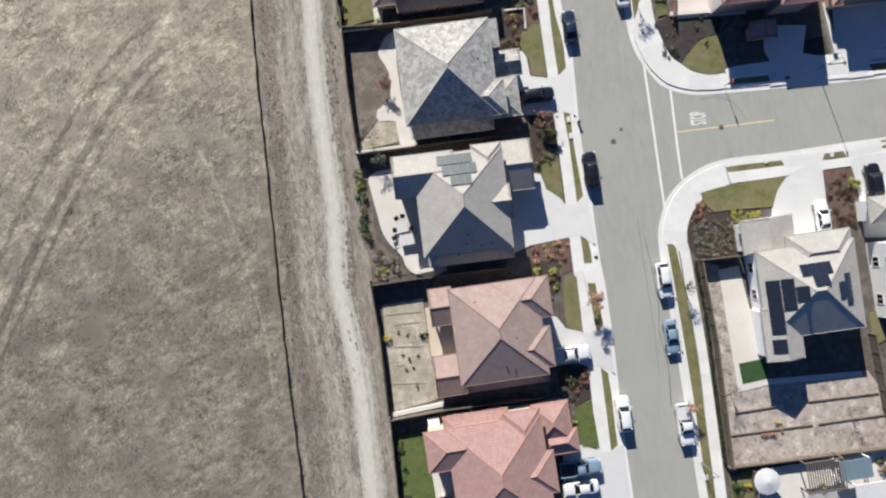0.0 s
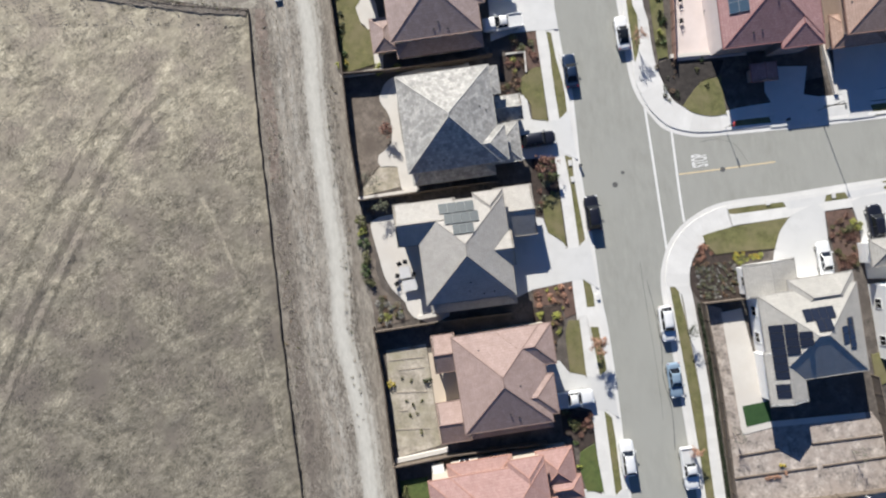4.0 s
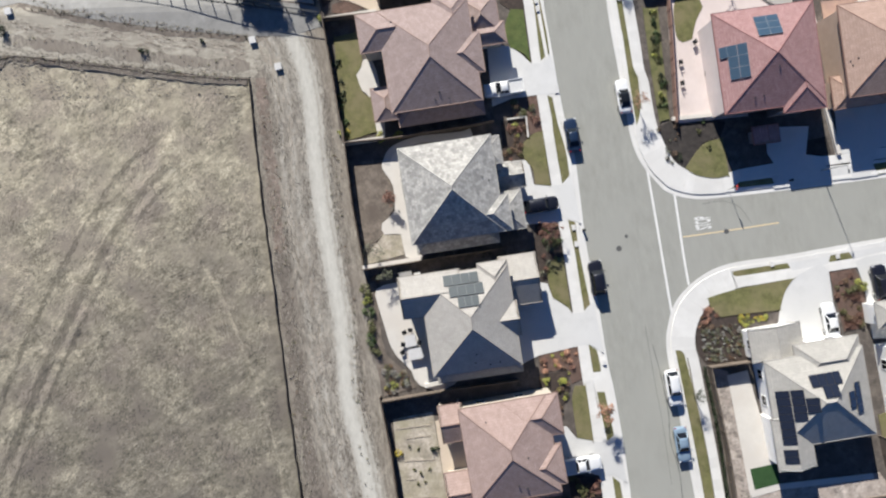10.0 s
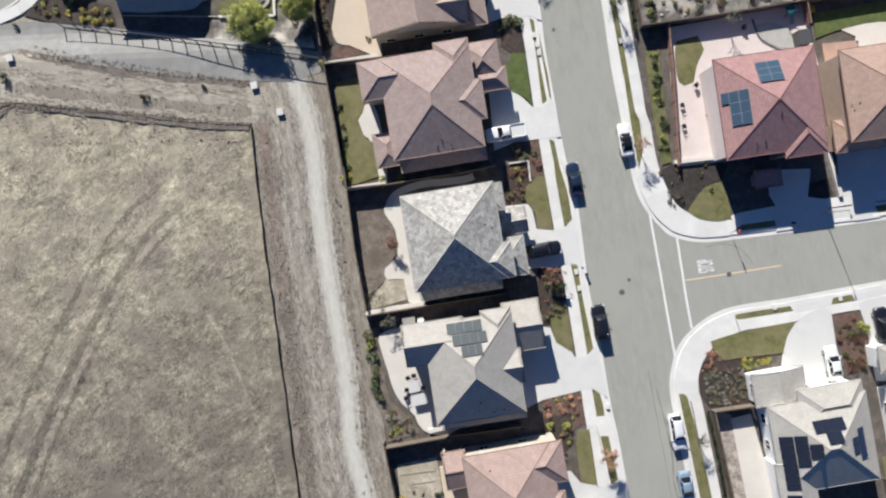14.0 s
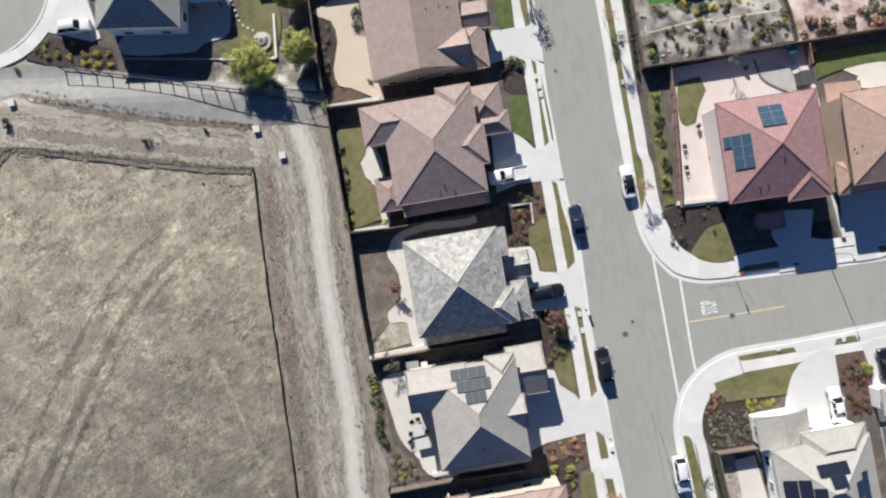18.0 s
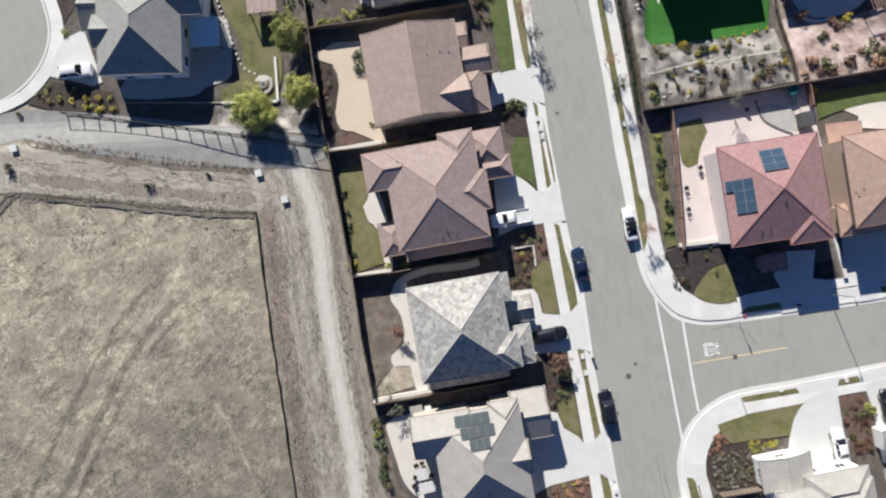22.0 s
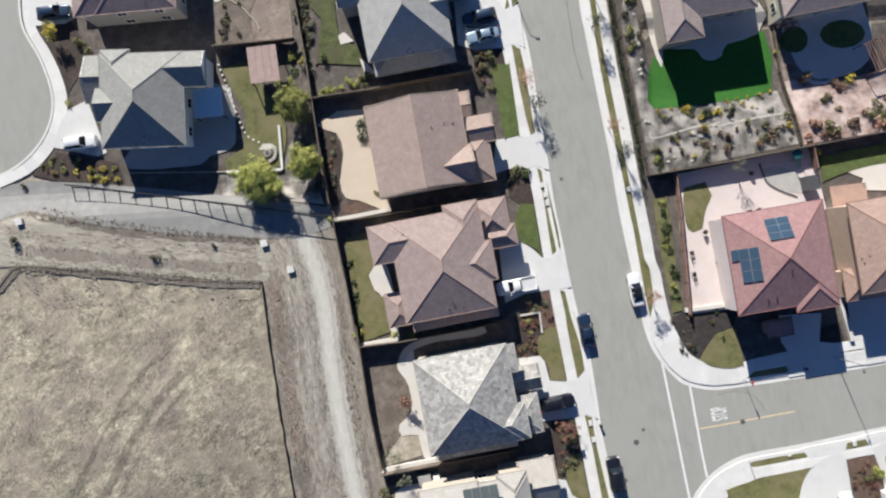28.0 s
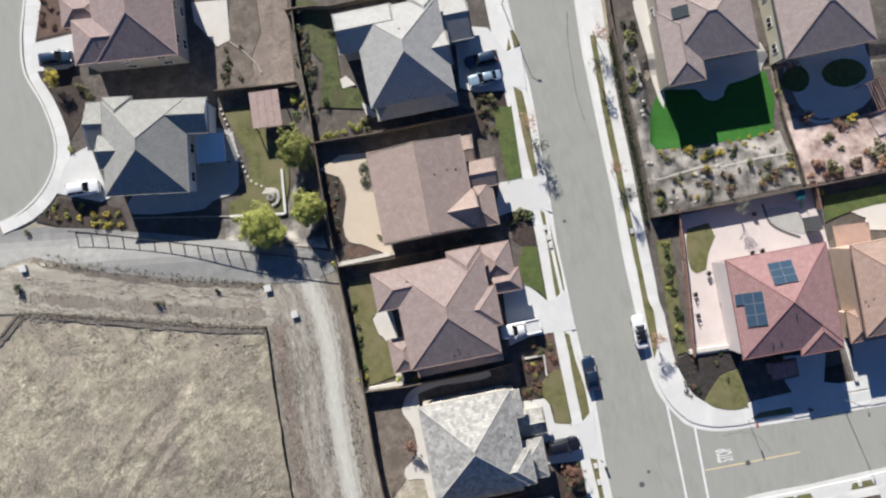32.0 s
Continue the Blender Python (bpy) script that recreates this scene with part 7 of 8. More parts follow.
def lie_z(x, y):
    """The height of the ground's own mesh under a stalk."""
    if x < EDGE(y) and y < 38.5:
        i, j = math.floor(x), math.floor(y)
        u, v = x - i, y - j
        return (field_z(i, j) * (1 - u) + field_z(i + 1, j) * u) * (1 - v) + (field_z(i, j + 1) * (1 - u) + field_z(i + 1, j + 1) * u) * v
    return ground_z(x, y) + 0.03


def strands(name, label, spots, mat, grain, lift=0.012):
    """Flattened stalks lying on the ground; spots yields (x, y, angle, length, width)."""
    V, F = [], []
    for x, y, a, ln, w in spots:
        dx, dy = math.cos(a) * ln / 2, math.sin(a) * ln / 2
        sx, sy = -math.sin(a) * w / 2, math.cos(a) * w / 2
        i = len(V)
        for px, py in ((x - dx, y - dy), (x + sx, y + sy), (x + dx, y + dy), (x - sx, y - sy)):
            V.append((px, py, lie_z(px, py) + lift))
        F.append((i, i + 1, i + 2, i + 3))
    me = bpy.data.meshes.new(name)
    me.from_pydata(V, [], F)
    me.materials.append(surf(name + "_straw", grain=grain, **mat))
    tagged(new(name, me), label, "grass", "", "stuff")


def EDGE(y):
    """Where the field ends in the east."""
    return -20.0 - 0.115 * (y + 34) if y < 38 else -31.0


def field_spots(n, seed, lo, hi, wlo, whi, clump):
    rnd = random.Random(seed)
    while n:
        x, y = rnd.uniform(-72, -22), rnd.uniform(-44, 38.1)
        if x > EDGE(y) - 0.7 or noise.noise((x * 0.22, y * 0.22, seed)) < rnd.uniform(-clump, clump) + 0.05:
            continue
        n -= 1
        yield x, y, 1.1 + 1.6 * noise.noise((x * 0.09, y * 0.09, 9)) + rnd.gauss(0, 0.5), rnd.uniform(lo, hi), rnd.uniform(wlo, whi)


def line_spots(pts, offs, step, lo, hi, wlo, whi, jit, seed, gate=0.3):
    rnd = random.Random(seed)
    for off in offs:
        C = curve_pts(pts, 10)
        L = sum((b - a).length for a, b in zip(C, C[1:]))
        E = even(C, int(L / step))
        for p, q in zip(E, E[1:]):
            if noise.noise((p.x * 0.3, p.y * 0.3, off)) < rnd.uniform(-0.5, gate):
                continue
            t = (q - p).normalized()
            o = off + rnd.gauss(0, jit)
            yield p.x - t.y * o, p.y + t.x * o, math.atan2(t.y, t.x) + rnd.gauss(0, 0.1), rnd.uniform(lo, hi), rnd.uniform(wlo, whi)


def verge_spots(n, seed):
    rnd = random.Random(seed)
    T = sorted((p.y, p.x) for p in even(curve_pts(TRACK, 6), 120))
    ty, tx = [p[0] for p in T], [p[1] for p in T]
    while n:
        y = rnd.uniform(-40, 44)
        x = EDGE(y) + 0.7 + rnd.random() ** 0.9 * 11.0
        if y > 38:
            x = rnd.uniform(-64, -19)
        if noise.noise((x * 0.5, y * 0.2, 3 + seed)) < rnd.uniform(-0.4, 0.4) or -1.3 < x - np.interp(y, ty, tx) < 1.5:
            continue
        n -= 1
        yield x, y, 1.67 + rnd.gauss(0, 0.4) if y < 38 else rnd.gauss(-0.1, 0.6), rnd.uniform(0.2, 0.6), rnd.uniform(0.05, 0.12)


def both(*lots):
    return itertools.chain(*lots)


strands("pale_grass_stalks", "pale flattened stalks of dry grass", field_spots(30000, 1, 0.3, 0.9, 0.07, 0.17, 0.35), DRY, (1.08, 1.6))
strands("dark_grass_stalks", "darker matted stalks of dry grass", field_spots(24000, 2, 0.25, 0.7, 0.08, 0.18, 0.35), DRY, (0.5, 0.9))
strands("dark_tufts", "small dark tufts of dead weeds", field_spots(1500, 6, 0.15, 0.4, 0.10, 0.22, 0.2), DRY, (0.4, 0.65), 0.014)
RUT = [(-38.5, 30.3), (-43.2, 26.3), (-47.8, 19.9), (-53.0, 10.3), (-57.5, 0.9), (-61.1, -7.7), (-65.3, -18.5)]
PATHLINE = [(-34.6, 14.3), (-32.2, 10.3), (-29.3, 3.2), (-26.5, -4.6), (-24.4, -12.4), (-23.4, -19.3)]
strands("pale_rut_stalks", "pale stalks pressed flat along old wheel ruts", both(line_spots(RUT, (-0.5, -0.1, 0.35, 2.2, 2.6), 0.12, 0.6, 1.4, 0.10, 0.2, 0.14, 3, -0.1), line_spots(PATHLINE, (0.0, 0.1), 0.10, 0.4, 0.9, 0.08, 0.14, 0.12, 4)), DRY, (1.2, 1.55), 0.016)
strands("dark_rut_stalks", "dark matted stalks along old wheel ruts", both(line_spots(RUT, (-3.0, -2.65, 0.9, 1.25, 1.6, 3.2), 0.12, 0.6, 1.4, 0.10, 0.22, 0.17, 5, -0.1), line_spots([(-38.5, 29.5), (-36.0, 21.5), (-34.6, 14.3)], (0.0, 0.3), 0.12, 0.4, 0.9, 0.1, 0.2, 0.25, 6)), DRY, (0.58, 0.83), 0.016)
strands("pale_verge_stalks", "pale dry stalks on the verge", verge_spots(10000, 7), TROD, (1.05, 1.4))
strands("dark_verge_stalks", "dark dry weeds on the verge", verge_spots(9000, 8), TROD, (0.6, 0.95))
strands("track_edge_weeds", "dry weeds along the edges of the dirt track", line_spots(TRACK, (-2.2, -1.8, 1.7, 2.2), 0.18, 0.3, 0.8, 0.07, 0.16, 0.25, 9), TROD, (0.6, 1.1), 0.02)
strands("track_pale_streaks", "pale streaks of dust beside the dirt track", both(line_spots(TRACK, (-3.4, -4.6), 0.16, 0.6, 1.5, 0.14, 0.26, 0.3, 10), line_spots([(-63.4, 49.9), (-56.2, 48.6), (-43.3, 46.9), (-28.1, 44.5)], (-1.0, -0.5, 0, 0.5), 0.18, 0.6, 1.3, 0.14, 0.27, 0.3, 11)), TROD, (1.2, 1.6), 0.016)
strands("path_edge_weeds", "dark weeds along the gravel path", both(line_spots([(-59.0, 52.6), (-53.0, 50.5), (-42.5, 48.8), (-28.1, 46.5)], (-0.9, -0.5, -0.1, 0.3), 0.12, 0.2, 0.5, 0.14, 0.28, 0.25, 12), line_spots([(-63.5, 44.8), (-55.4, 43.9), (-43.4, 42.3), (-29.0, 40.5)], (-0.8, 0.0, 0.6), 0.16, 0.2, 0.5, 0.14, 0.28, 0.35, 13)), TROD, (0.75, 1.05), 0.014)


# ---- solar panels ----
def solar(key, centre, nx, ny, pw, ph, facing, eave_pt, eave, pitch, mat, label):
    """An array on a roof slope; eave_pt lies on the eave line that the slope rises from."""
    H, inv, bz = HOUSES[key]
    c = inv @ Vector((centre[0], centre[1], 0))
    e = inv @ Vector((eave_pt[0], eave_pt[1], 0))
    d = {"N": e.y - c.y, "S": c.y - e.y, "W": c.x - e.x, "E": e.x - c.x}[facing]
    tilt = math.degrees(math.atan(pitch))
    rz = {"N": 180, "S": 0, "W": -90, "E": 90}[facing]
    m = H.matrix_world @ pose(c.x, c.y, eave + d * pitch + 0.16, 0, 0, rz) @ pose(0, 0, 0, tilt, 0, 0)
    root = empty("solar_array", m, label, "solar panel")
    for i in range(nx):
        for j in range(ny):
            x, y = (i - (nx - 1) / 2) * pw, (j - (ny - 1) / 2) * ph
            bm = bmesh.new()
            box(bm, x - pw / 2 + 0.012, y - ph / 2 + 0.012, -0.03, x + pw / 2 - 0.012, y + ph / 2 - 0.012, 0.015)
            p = part("panel", bm, M["panelframe_" + mat], root)
            bm = bmesh.new()
            box(bm, x - pw / 2 + 0.04, y - ph / 2 + 0.04, 0.01, x + pw / 2 - 0.04, y + ph / 2 - 0.04, 0.02)
            part("cell_sheet", bm, M[mat], p)
    return root


M["panelframe_panel"] = plain("black_panel_frame", (0.06, 0.06, 0.065), 0.4, 0.5)
M["panelframe_bluepanel"] = plain("silver_panel_frame", (0.24, 0.26, 0.28), 0.5, 0.2)
M["panelframe_greypanel"] = plain("dull_panel_frame", (0.15, 0.16, 0.165), 0.6)
BLUEARR, BLACKARR = "blue-grey solar panels in silver frames on a roof", "black solar panels on a sandy tile roof"
def solar_on(key, eave, pitch, rows):
    """rows: facing, distance of that eave from the house's middle, centre in the house's metres, counts, panel size, colour, label."""
    H, inv, bz = HOUSES[key]
    for facing, off, at, nx, ny, pw, ph, mat, label in rows:
        w = H.matrix_world @ Vector((at[0], at[1], 0))
        e = H.matrix_world @ (Vector((0, off, 0)) if facing in "NS" else Vector((off, 0, 0)))
        solar(key, (w.x, w.y), nx, ny, pw, ph, facing, (e.x, e.y), eave, pitch, mat, label)


solar_on("c", 5.22, 0.488, [("N", 7.4, (-0.45, 6.45), 4, 1, 1.15, 1.5, "greypanel", BLUEARR), ("N", 7.4, (0.04, 5.0), 4, 1, 1.12, 1.5, "greypanel", BLUEARR), ("N", 7.4, (0.09, 3.55), 3, 1, 0.9, 1.45, "greypanel", BLUEARR)])
solar_on("r", 5.68, 0.345, [("N", 6.65, (0.0, 3.94), 2, 3, 1.6, 1.0, "bluepanel", BLUEARR), ("W", -6.6, (-4.38, -0.22), 3, 2, 1.5, 1.25, "bluepanel", BLUEARR), ("W", -6.6, (-6.0, 1.28), 1, 1, 1.5, 1.0, "bluepanel", BLUEARR)])
solar_on("s", 4.15, 0.425, [("W", -6.6, (-5.3, -1.4), 7, 1, 1.02, 1.75, "panel", BLACKARR), ("W", -6.6, (-5.4, -6.55), 2, 1, 0.95, 1.75, "panel", BLACKARR), ("W", -6.6, (-3.7, 0.2), 4, 1, 1.0, 1.6, "panel", BLACKARR), ("W", -6.6, (-2.2, 0.1), 2, 1, 0.97, 1.6, "panel", BLACKARR),
                            ("N", 6.1, (0.18, 3.0), 4, 1, 1.0, 1.6, "panel", BLACKARR), ("N", 6.1, (0.39, 1.55), 2, 1, 1.0, 1.6, "panel", BLACKARR), ("E", 6.4, (4.3, -0.12), 4, 1, 1.0, 1.1, "panel", BLACKARR), ("E", 6.4, (3.2, -0.13), 2, 1, 1.05, 1.1, "panel", BLACKARR)])


# ---- roof vents ----
def vents(key, spots):
    H, inv, bz = HOUSES[key]
    dg = bpy.context.evaluated_depsgraph_get()
    for p in spots:
        hit, loc, nor, _, ob, _ = scene.ray_cast(dg, Vector((p[0], p[1], 40)), Vector((0, 0, -1)))
        if not hit:
            continue
        l = inv @ loc
        bm = bmesh.new()
        rod(bm, (l.x, l.y, l.z - 0.2), (l.x, l.y, l.z + 0.08), 0.07, None, 8)
        rod(bm, (l.x, l.y, l.z + 0.06), (l.x, l.y, l.z + 0.11), 0.12, 0.06, 8)
        part("vent_pipe", bm, M["darkmetal"], H, "dark metal vent pipe")


bpy.context.view_layer.update()
vents("b", [(-0.1, 17.9), (5.5, 24.5), (4.6, 24.9)])
vents("c", [(3.2, 1.9), (3.1, 0.7), (5.0, 0.4), (6.3, 0.7), (2.1, -0.8)])
vents("d", [(8.2, -15.1), (9.3, -15.5), (9.4, -11.3), (4.1, -6.8)])
vents("a", [(-1.3, 35.5), (-0.7, 36.4), (0.6, 35.6), (-6.9, 45.8)])
vents("f", [(-2.3, 59.9), (-0.6, 60.5), (0.6, 60.5), (-1.2, 52.1)])
vents("g", [(-4.7, 71.1), (-4.2, 70.6), (-5.0, 70.7), (-5.7, 79.5)])
vents("l", [(-42.1, 61.5), (-41.4, 61.1), (-43.6, 60.6)])
vents("k", [(-47.7, 81.8), (-40.9, 80.0), (-45.5, 79.6)])
vents("r", [(40.9, 34.4), (42.0, 34.7), (43.6, 38.2)])
vents("q", [(53.9, 39.1), (54.2, 38.5), (54.8, 39.4)])


def skylight(key, at, sx, sy, label):
    H, inv, bz = HOUSES[key]
    hit, loc, nor, _, _, _ = scene.ray_cast(bpy.context.evaluated_depsgraph_get(), Vector((at[0], at[1], 40)), Vector((0, 0, -1)))
    if hit:
        side = nor.cross(Vector((0, 0, 1))).normalized()
        up = nor.cross(side).normalized()
        m = Matrix((side, up, nor)).transposed().to_4x4()
        m.translation = loc
        for nm, d, z0, z1, mt in (("skylight", 0.0, -0.05, 0.1, M["darkmetal"]), ("skylight_pane", -0.08, 0.1, 0.115, M["greypanel"])):
            bm = bmesh.new()
            box(bm, -sx / 2 - d, -sy / 2 - d, z0, sx / 2 + d, sy / 2 + d, z1, inv @ m)
            part(nm, bm, mt, H, label if nm == "skylight" else "")


skylight("u", (32.6, 79.9), 1.6, 2.2, "dark framed roof skylight")
# ---- street furniture and small things ----



def street_lamp(at, arm, label, h=5.9):
    root = empty("street_lamp", pose(at[0], at[1], ground_z(*at)), label, "street lamp")
    bm = bmesh.new()
    rod(bm, (0, 0, 0), (0, 0, h), 0.07, 0.04, 8)
    part("pole", bm, M["polegrey"], root)
    bm = bmesh.new()
    rod(bm, (0, 0, h - 0.1), (arm[0], arm[1], h + 0.15), 0.035, None, 6)
    part("arm", bm, M["polegrey"], root)
    a = math.degrees(math.atan2(arm[1], arm[0]))
    bm = bmesh.new()
    box(bm, -0.1, -0.11, -0.05, 0.42, 0.11, 0.06, pose(arm[0], arm[1], h + 0.15, 0, 0, a))
    part("lamp_head", bm, M["polegrey"], root)
    bm = bmesh.new()
    rod(bm, (0, 0, 0), (0, 0, 0.12), 0.2, None, 8)
    part("base", bm, M["concrete"], root)


M["polegrey"] = plain("grey_pole", (0.20, 0.20, 0.195), 0.5, 0.4)
street_lamp((52.5, 25.2), (0.1, -0.7), "grey street lamp on a slim pole by the side street")
street_lamp((9.1, 84.7), (0.7, -0.1), "grey street lamp on a slim pole by the street")
street_lamp((35.1, -29.0), (-0.8, 0.1), "grey street lamp on a slim pole by the street")


def stop_sign(at):
    root = empty("stop_sign", pose(at[0], at[1], ground_z(*at)), "red octagonal stop sign on a thin post", "road sign")
    bm = bmesh.new()
    rod(bm, (0, 0, -0.1), (0, 0, 3.0), 0.035, None, 6)
    part("post", bm, M["polegrey"], root)
    bm = bmesh.new()
    rod(bm, (0.035, 0, 2.65), (0.05, 0, 2.65), 0.38, None, 8)
    part("plate", bm, M["signred"], root, "red octagonal plate")


M["signred"] = plain("sign_red", (0.45, 0.02, 0.02), 0.5)
stop_sign((39.4, 22.9))


def lettering(txt, at, rz, size, label):
    cu = bpy.data.curves.new("lettering", "FONT")
    cu.body, cu.size, cu.extrude, cu.offset, cu.align_x, cu.align_y = txt, size, 0.003, 0.04, "CENTER", "CENTER"
    tmp = bpy.data.objects.new("tmp", cu)
    scene.collection.objects.link(tmp)
    bpy.context.view_layer.update()
    me = bpy.data.meshes.new_from_object(tmp.evaluated_get(bpy.context.evaluated_depsgraph_get()))
    bpy.data.objects.remove(tmp)
    me.materials.clear()
    me.materials.append(M["linewhite"])
    ob = new("road_lettering", me)
    sl = math.degrees(math.atan(0.05))
    ob.matrix_world = pose(at[0], at[1], ground_z(*at) + 0.012) @ pose(0, 0, 0, -sl, 0, 0) @ pose(0, 0, 0, 0, 0, rz) @ Matrix.Diagonal((0.5, 1.95, 1, 1))
    tagged(ob, label, "road marking", "", "structure")


lettering("STOP", (35.8, 18.3), 98, 1.55, "white painted word STOP on the side street")


def manhole(at, r=0.42):
    root = empty("manhole_cover", pose(at[0], at[1], ground_z(*at), -math.degrees(math.atan(0.05)), 0, 0), "dark round iron manhole cover in asphalt", "manhole cover")
    bm = bmesh.new()
    rod(bm, (0, 0, -0.02), (0, 0, 0.012), r, None, 20)
    part("cover", bm, M["iron"], root)
    bm = bmesh.new()
    rod(bm, (0, 0, -0.02), (0, 0, 0.008), r + 0.12, None, 20)
    part("ring", bm, M["tar"], root)


M["iron"] = surf("cast_iron", (0.06, 0.058, 0.055), (0.12, 0.115, 0.11), 4.0, 0.7, 0.3)
manhole((23.8, 15.0), 0.28), manhole((24.9, 16.7), 0.14), manhole((38.9, 17.0), 0.25), manhole((15.8, 52.6), 0.14)


def utility_box(at, sx, sy, h, rz, mat, label, name="utility_box"):
    root = empty(name, pose(at[0], at[1], ground_z(*at), 0, 0, rz), label, "utility box")
    bm = bmesh.new()
    box(bm, -sx / 2, -sy / 2, -0.1, sx / 2, sy / 2, h)
    bmesh.ops.bevel(bm, geom=bm.edges[:], offset=0.04, segments=2, affect="EDGES")
    part("body", bm, mat, root)
    bm = bmesh.new()
    box(bm, -sx / 2 - 0.03, -sy / 2 - 0.03, h, sx / 2 + 0.03, sy / 2 + 0.03, h + 0.05)
    part("lid", bm, mat, root)


for p in ((-23.4, 42.0), (-27.0, 45.9), (-61.7, 51.0)):
    utility_box(p, 0.9, 0.9, 0.45, 10, M["concrete"], "squat pale concrete box in the verge")
for p in ((12.9, 51.9), (13.3, 50.5), (13.5, 49.3), (25.2, 50.6), (17.8, 15.8), (17.5, 18.1), (21.0, -0.6), (35.7, -31.0), (44.9, 12.3), (54.1, 13.2)):
    utility_box(p, 0.7, 0.45, 0.25, 98, M["concrete"], "low pale utility vault lid in the planting strip")
for p in ((18.9, 17.7), (48.1, 23.9)):
    utility_box(p, 0.3, 0.3, 0.7, 0, M["darkmetal"], "small dark utility post")


def canopy_round(at, r, h, label):
    root = empty("patio_umbrella", pose(at[0], at[1], ground_z(*at)), label, "umbrella")
    bm = bmesh.new()
    rod(bm, (0, 0, 0), (0, 0, h), 0.03, None, 6)
    part("pole", bm, M["alu"], root)
    n = 16
    bm = bmesh.new()
    c = bm.verts.new((0, 0, h))
    ring = [bm.verts.new((r * math.cos(k * math.tau / n), r * math.sin(k * math.tau / n), h - 0.35)) for k in range(n)]
    low = [bm.verts.new((r * math.cos(k * math.tau / n), r * math.sin(k * math.tau / n), h - 0.5)) for k in range(n)]
    for k in range(n):
        bm.faces.new((c, ring[k], ring[(k + 1) % n]))
        bm.faces.new((ring[k], low[k], low[(k + 1) % n], ring[(k + 1) % n]))
    part("canopy", bm, M["cloth"], root, "white fabric canopy")


M["cloth"] = plain("white_fabric", (0.56, 0.55, 0.54), 0.8)
canopy_round((43.1, -30.9), 1.75, 2.4, "large round white patio umbrella")


def flat_cover(at, sx, sy, h, rz, roofmat, postmat, label, slats=0, name="patio_cover"):
    """A flat roof or slatted top on four posts."""
    root = empty(name, pose(at[0], at[1], ground_z(*at), 0, 0, rz), label, "patio cover")
    for px in (-sx / 2 + 0.1, sx / 2 - 0.1):
        for py in (-sy / 2 + 0.1, sy / 2 - 0.1):
            bm = bmesh.new()
            box(bm, px - 0.08, py - 0.08, -0.1, px + 0.08, py + 0.08, h)
            part("post", bm, postmat, root)
    if slats:
        for k in range(slats):
            bm = bmesh.new()
            x = -sx / 2 + (k + 0.5) * sx / slats
            box(bm, x - 0.05, -sy / 2, h + 0.1, x + 0.05, sy / 2, h + 0.24)
            part("slat", bm, roofmat, root)
        for py in (-sy / 2 + 0.1, sy / 2 - 0.1):
            bm = bmesh.new()
            box(bm, -sx / 2, py - 0.06, h - 0.1, sx / 2, py + 0.06, h + 0.1)
            part("beam", bm, postmat, root)
    else:
        bm = bmesh.new()
        box(bm, -sx / 2, -sy / 2, h, sx / 2, sy / 2, h + 0.16)
        part("roof_panel", bm, roofmat, root)
        for k in range(1, max(2, int(sx / 0.9))):
            bm = bmesh.new()
            x = -sx / 2 + k * sx / max(2, int(sx / 0.9))
            box(bm, x - 0.03, -sy / 2, h + 0.16, x + 0.03, sy / 2, h + 0.2)
            part("seam", bm, roofmat, root)
    return root


M["bluecover"] = plain("pale_blue_metal", (0.145, 0.20, 0.235), 0.5)
M["greycover"] = plain("grey_metal", (0.09, 0.09, 0.092), 0.5, 0.1)
M["pavilion"] = surf("faded_reddish_boards", (0.30, 0.21, 0.185), (0.44, 0.325, 0.29), 1.5, 0.85, 0.3, 8.0)
M["glazed"] = plain("pale_blue_glazing", (0.58, 0.69, 0.72), 0.3)
flat_cover((-34.0, 66.4), 4.1, 4.1, 2.3, 2, M["glazed"], M["darkmetal"], "pale blue glazed flat patio cover behind a house")
flat_cover((-25.8, 71.5), 4.2, 5.2, 2.4, 4, M["pavilion"], M["redwood"], "reddish wooden garden pavilion", 0, "garden_pavilion")
flat_cover((50.7, -30.0), 5.2, 4.2, 2.4, 9, M["fence"], M["fence"], "dark wooden slatted pergola over a patio", 16, "pergola")
flat_cover((54.6, -29.1), 4.2, 2.6, 2.5, 9, M["bluecover"], M["white"], "blue-grey glazed patio cover")
flat_cover((57.5, -32.0), 6.5, 3.0, 2.9, 9, M["cloth"], M["white"], "cream flat patio roof at the garden house")
utility_box((50.55, 49.9), 1.7, 2.0, 1.7, 7, M["greycover"], "dark boxy outdoor kitchen on the patio", "outdoor_kitchen")
flat_cover((61.9, 67.7), 3.6, 4.5, 2.4, 20, M["redwood"], M["redwood"], "reddish slatted pergola beside the pool deck", 9, "pergola")


def fire_pit(at):
    root = empty("fire_pit", pose(at[0], at[1], ground_z(*at) + 0.1), "round stone fire pit with a curved bench", "fire pit")
    bm = bmesh.new()
    rod(bm, (0, 0, 0), (0, 0, 0.06), 1.45, None, 28)
    part("paving", bm, M["patio"], root)
    bm = bmesh.new()
    rod(bm, (0, 0, 0), (0, 0, 0.5), 0.55, 0.5, 18)
    part("bowl", bm, M["paver"], root)
    bm = bmesh.new()
    rod(bm, (0, 0, 0.45), (0, 0, 0.52), 0.36, None, 14)
    part("ash", bm, M["iron"], root)
    for k in range(5):
        a = radians(-70 + k * 28)
        bm = bmesh.new()
        box(bm, -0.28, -0.2, 0, 0.28, 0.2, 0.42, pose(1.15 * math.cos(a), 1.15 * math.sin(a), 0, 0, 0, math.degrees(a) + 90))
        part("bench_block", bm, M["paver"], root)


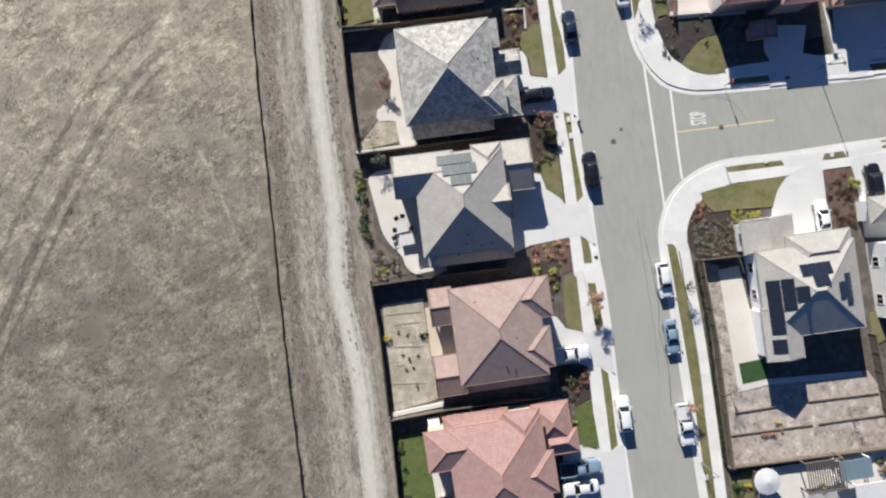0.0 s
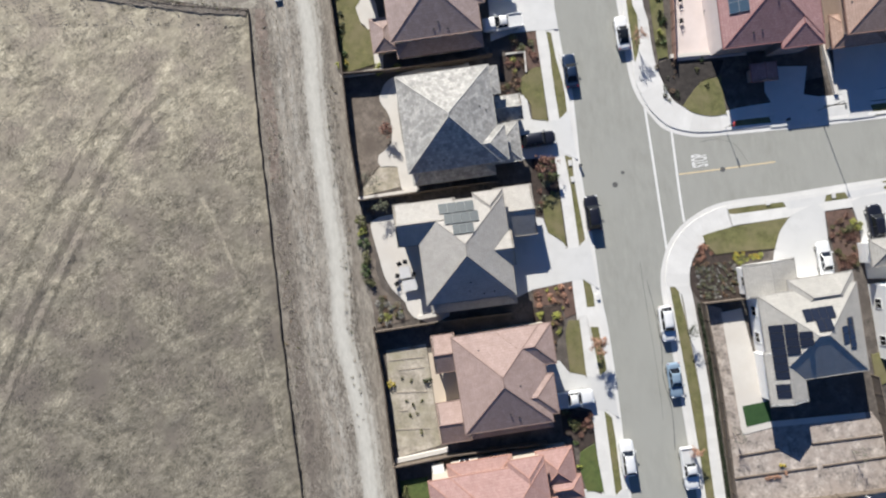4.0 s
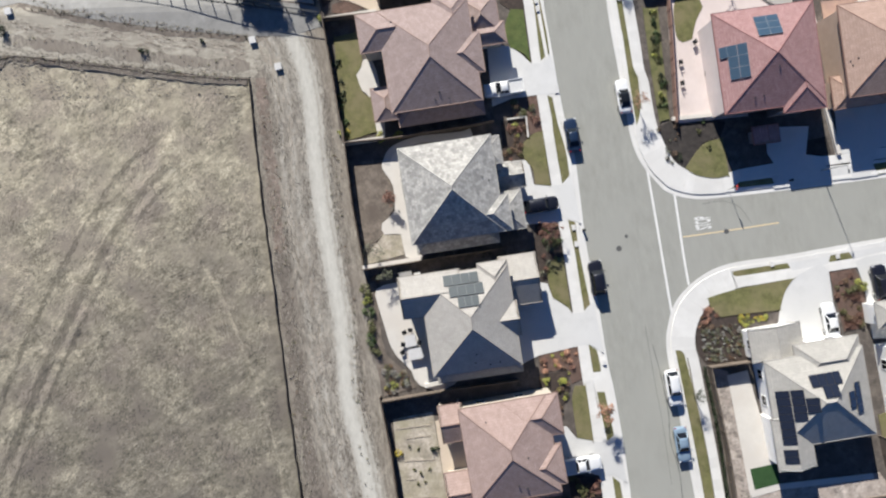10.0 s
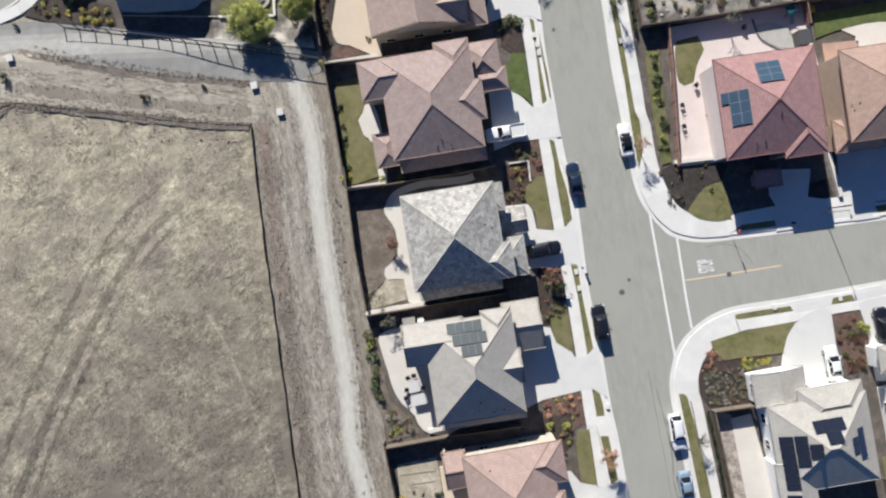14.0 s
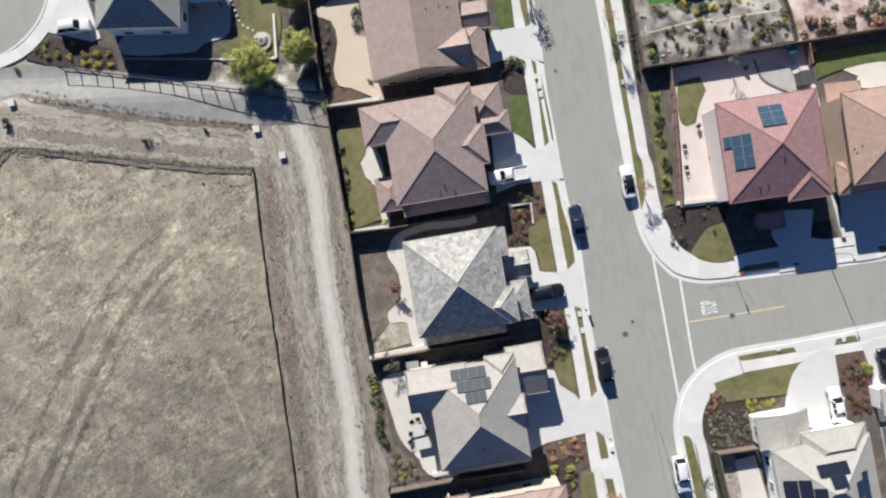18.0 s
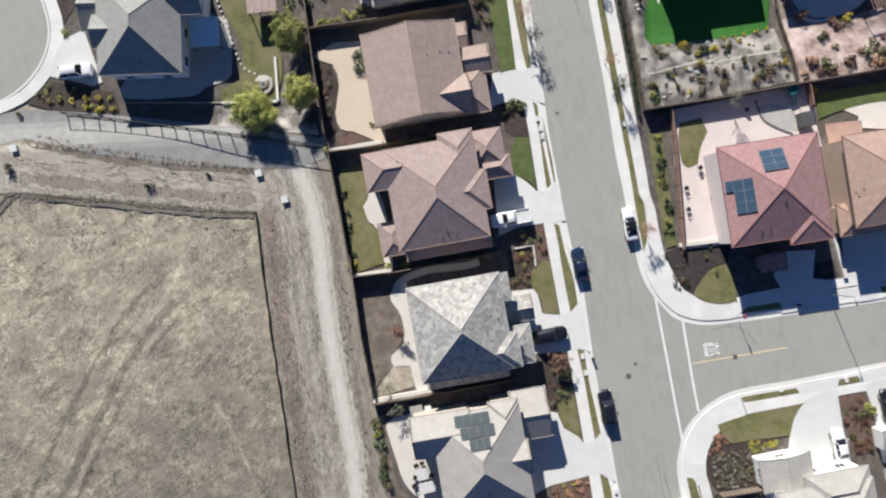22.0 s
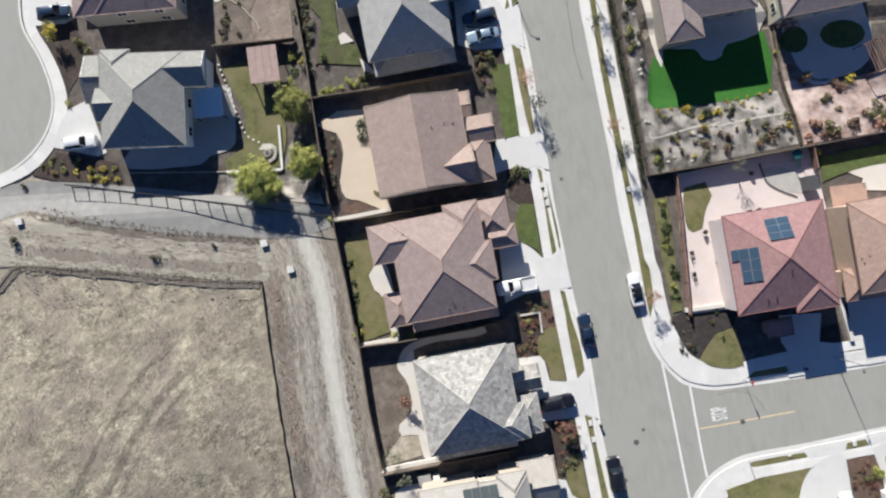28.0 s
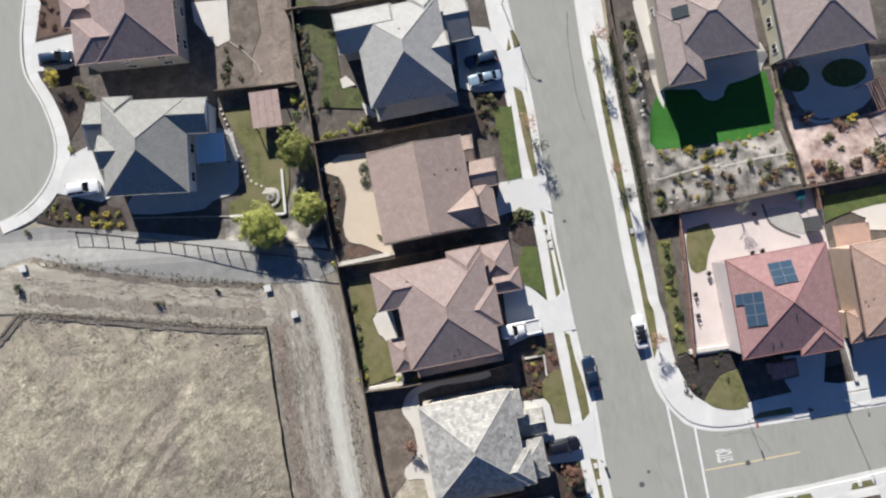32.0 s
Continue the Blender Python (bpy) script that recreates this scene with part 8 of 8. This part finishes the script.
fire_pit((-26.3, 59.0))


def garden_chair(at, rz, mat=None, label="dark patio chair on the patio", s=1.0):
    root = empty("patio_chair", pose(at[0], at[1], ground_z(*at) + 0.16, 0, 0, rz), label, "chair", "patio chairs")
    mat = mat or M["darkmetal"]
    for nm, q in (("seat", (-0.27, -0.27, 0.38, 0.27, 0.27, 0.45)), ("backrest", (-0.27, 0.23, 0.45, 0.27, 0.3, 0.95)), ("armrest", (-0.31, -0.25, 0.6, -0.25, 0.27, 0.65)), ("armrest", (0.25, -0.25, 0.6, 0.31, 0.27, 0.65))):
        bm = bmesh.new()
        box(bm, *[v * s for v in q])
        part(nm, bm, mat, root)
    for px in (-0.25, 0.25):
        for py in (-0.24, 0.26):
            bm = bmesh.new()
            rod(bm, (px * s, py * s, 0), (px * s, py * s, 0.4 * s), 0.02, None, 6)
            part("leg", bm, mat, root)


def garden_table(at, sx, sy, rz, mat, label):
    root = empty("patio_table", pose(at[0], at[1], ground_z(*at) + 0.16, 0, 0, rz), label, "table")
    bm = bmesh.new()
    box(bm, -sx / 2, -sy / 2, 0.7, sx / 2, sy / 2, 0.75)
    part("tabletop", bm, mat, root)
    for px in (-sx / 2 + 0.1, sx / 2 - 0.1):
        for py in (-sy / 2 + 0.1, sy / 2 - 0.1):
            bm = bmesh.new()
            rod(bm, (px, py, 0), (px, py, 0.7), 0.03, None, 6)
            part("leg", bm, mat, root)


garden_table((-5.6, 3.1), 1.5, 1.6, 10, M["cloth"], "white-topped patio table on concrete")
garden_table((-4.9, 1.3), 2.0, 1.5, 10, M["cloth"], "pale covered patio table")
for p, a in (((-6.4, 4.2), 30), ((-6.6, 2.6), 80), ((-6.7, 1.5), 120), ((-5.6, 4.5), 0), ((-4.4, 2.8), 250)):
    garden_chair(p, a)
for p, a in (((33.4, 41.0), 100), ((33.5, 38.0), 100), ((37.0, 39.3), 280), ((35.5, 43.8), 40), ((41.9, 46.3), 10), ((43.3, 46.5), 20), ((42.6, 51.8), 0)):
    garden_chair(p, a)
for p in ((37.8, 36.6), (37.9, 35.2), (37.9, 33.8)):
    utility_box(p, 0.9, 0.7, 1.0, 8, M["white"], "white boxy air conditioner beside the wall", "air_conditioner")
utility_box((-6.0, 11.9), 1.7, 1.3, 1.2, 8, M["greystucco"], "low grey storage box behind a house", "storage_box")
utility_box((-4.4, 12.0), 0.8, 0.9, 0.9, 8, M["white"], "white boxy air conditioner beside the wall", "air_conditioner")
utility_box((-1.2, -23.6), 1.5, 1.5, 1.4, 9, M["white"], "white storage box behind a house", "storage_box")
M["teal"] = plain("teal_plastic", (0.012, 0.085, 0.10), 0.5)
M["tealpale"] = plain("pale_teal_plastic", (0.04, 0.16, 0.18), 0.5)


def play_set(at):
    root = empty("play_set", pose(at[0], at[1], ground_z(*at) + 0.16, 0, 0, 20), "teal plastic garden play set", "play set")
    for nm, q, mt in (("platform", (-0.6, -0.6, 1.0, 0.6, 0.6, 1.12), "teal"), ("slide", (-0.25, -2.0, 0.1, 0.25, -0.55, 0.22), "tealpale"), ("step", (0.65, -0.3, 0.0, 1.1, 0.3, 0.5), "tealpale")):
        bm = bmesh.new()
        vs = box(bm, *q)
        if nm == "slide":
            for v in vs:
                v.co.z += max(0.0, (v.co.y + 2.0)) * 0.62
        part(nm, bm, M[mt], root)
    for px in (-0.58, 0.58):
        for py in (-0.58, 0.58):
            bm = bmesh.new()
            rod(bm, (px, py, 0), (px, py, 1.6), 0.05, None, 6)
            part("post", bm, M["teal"], root)


play_set((49.0, 54.1))
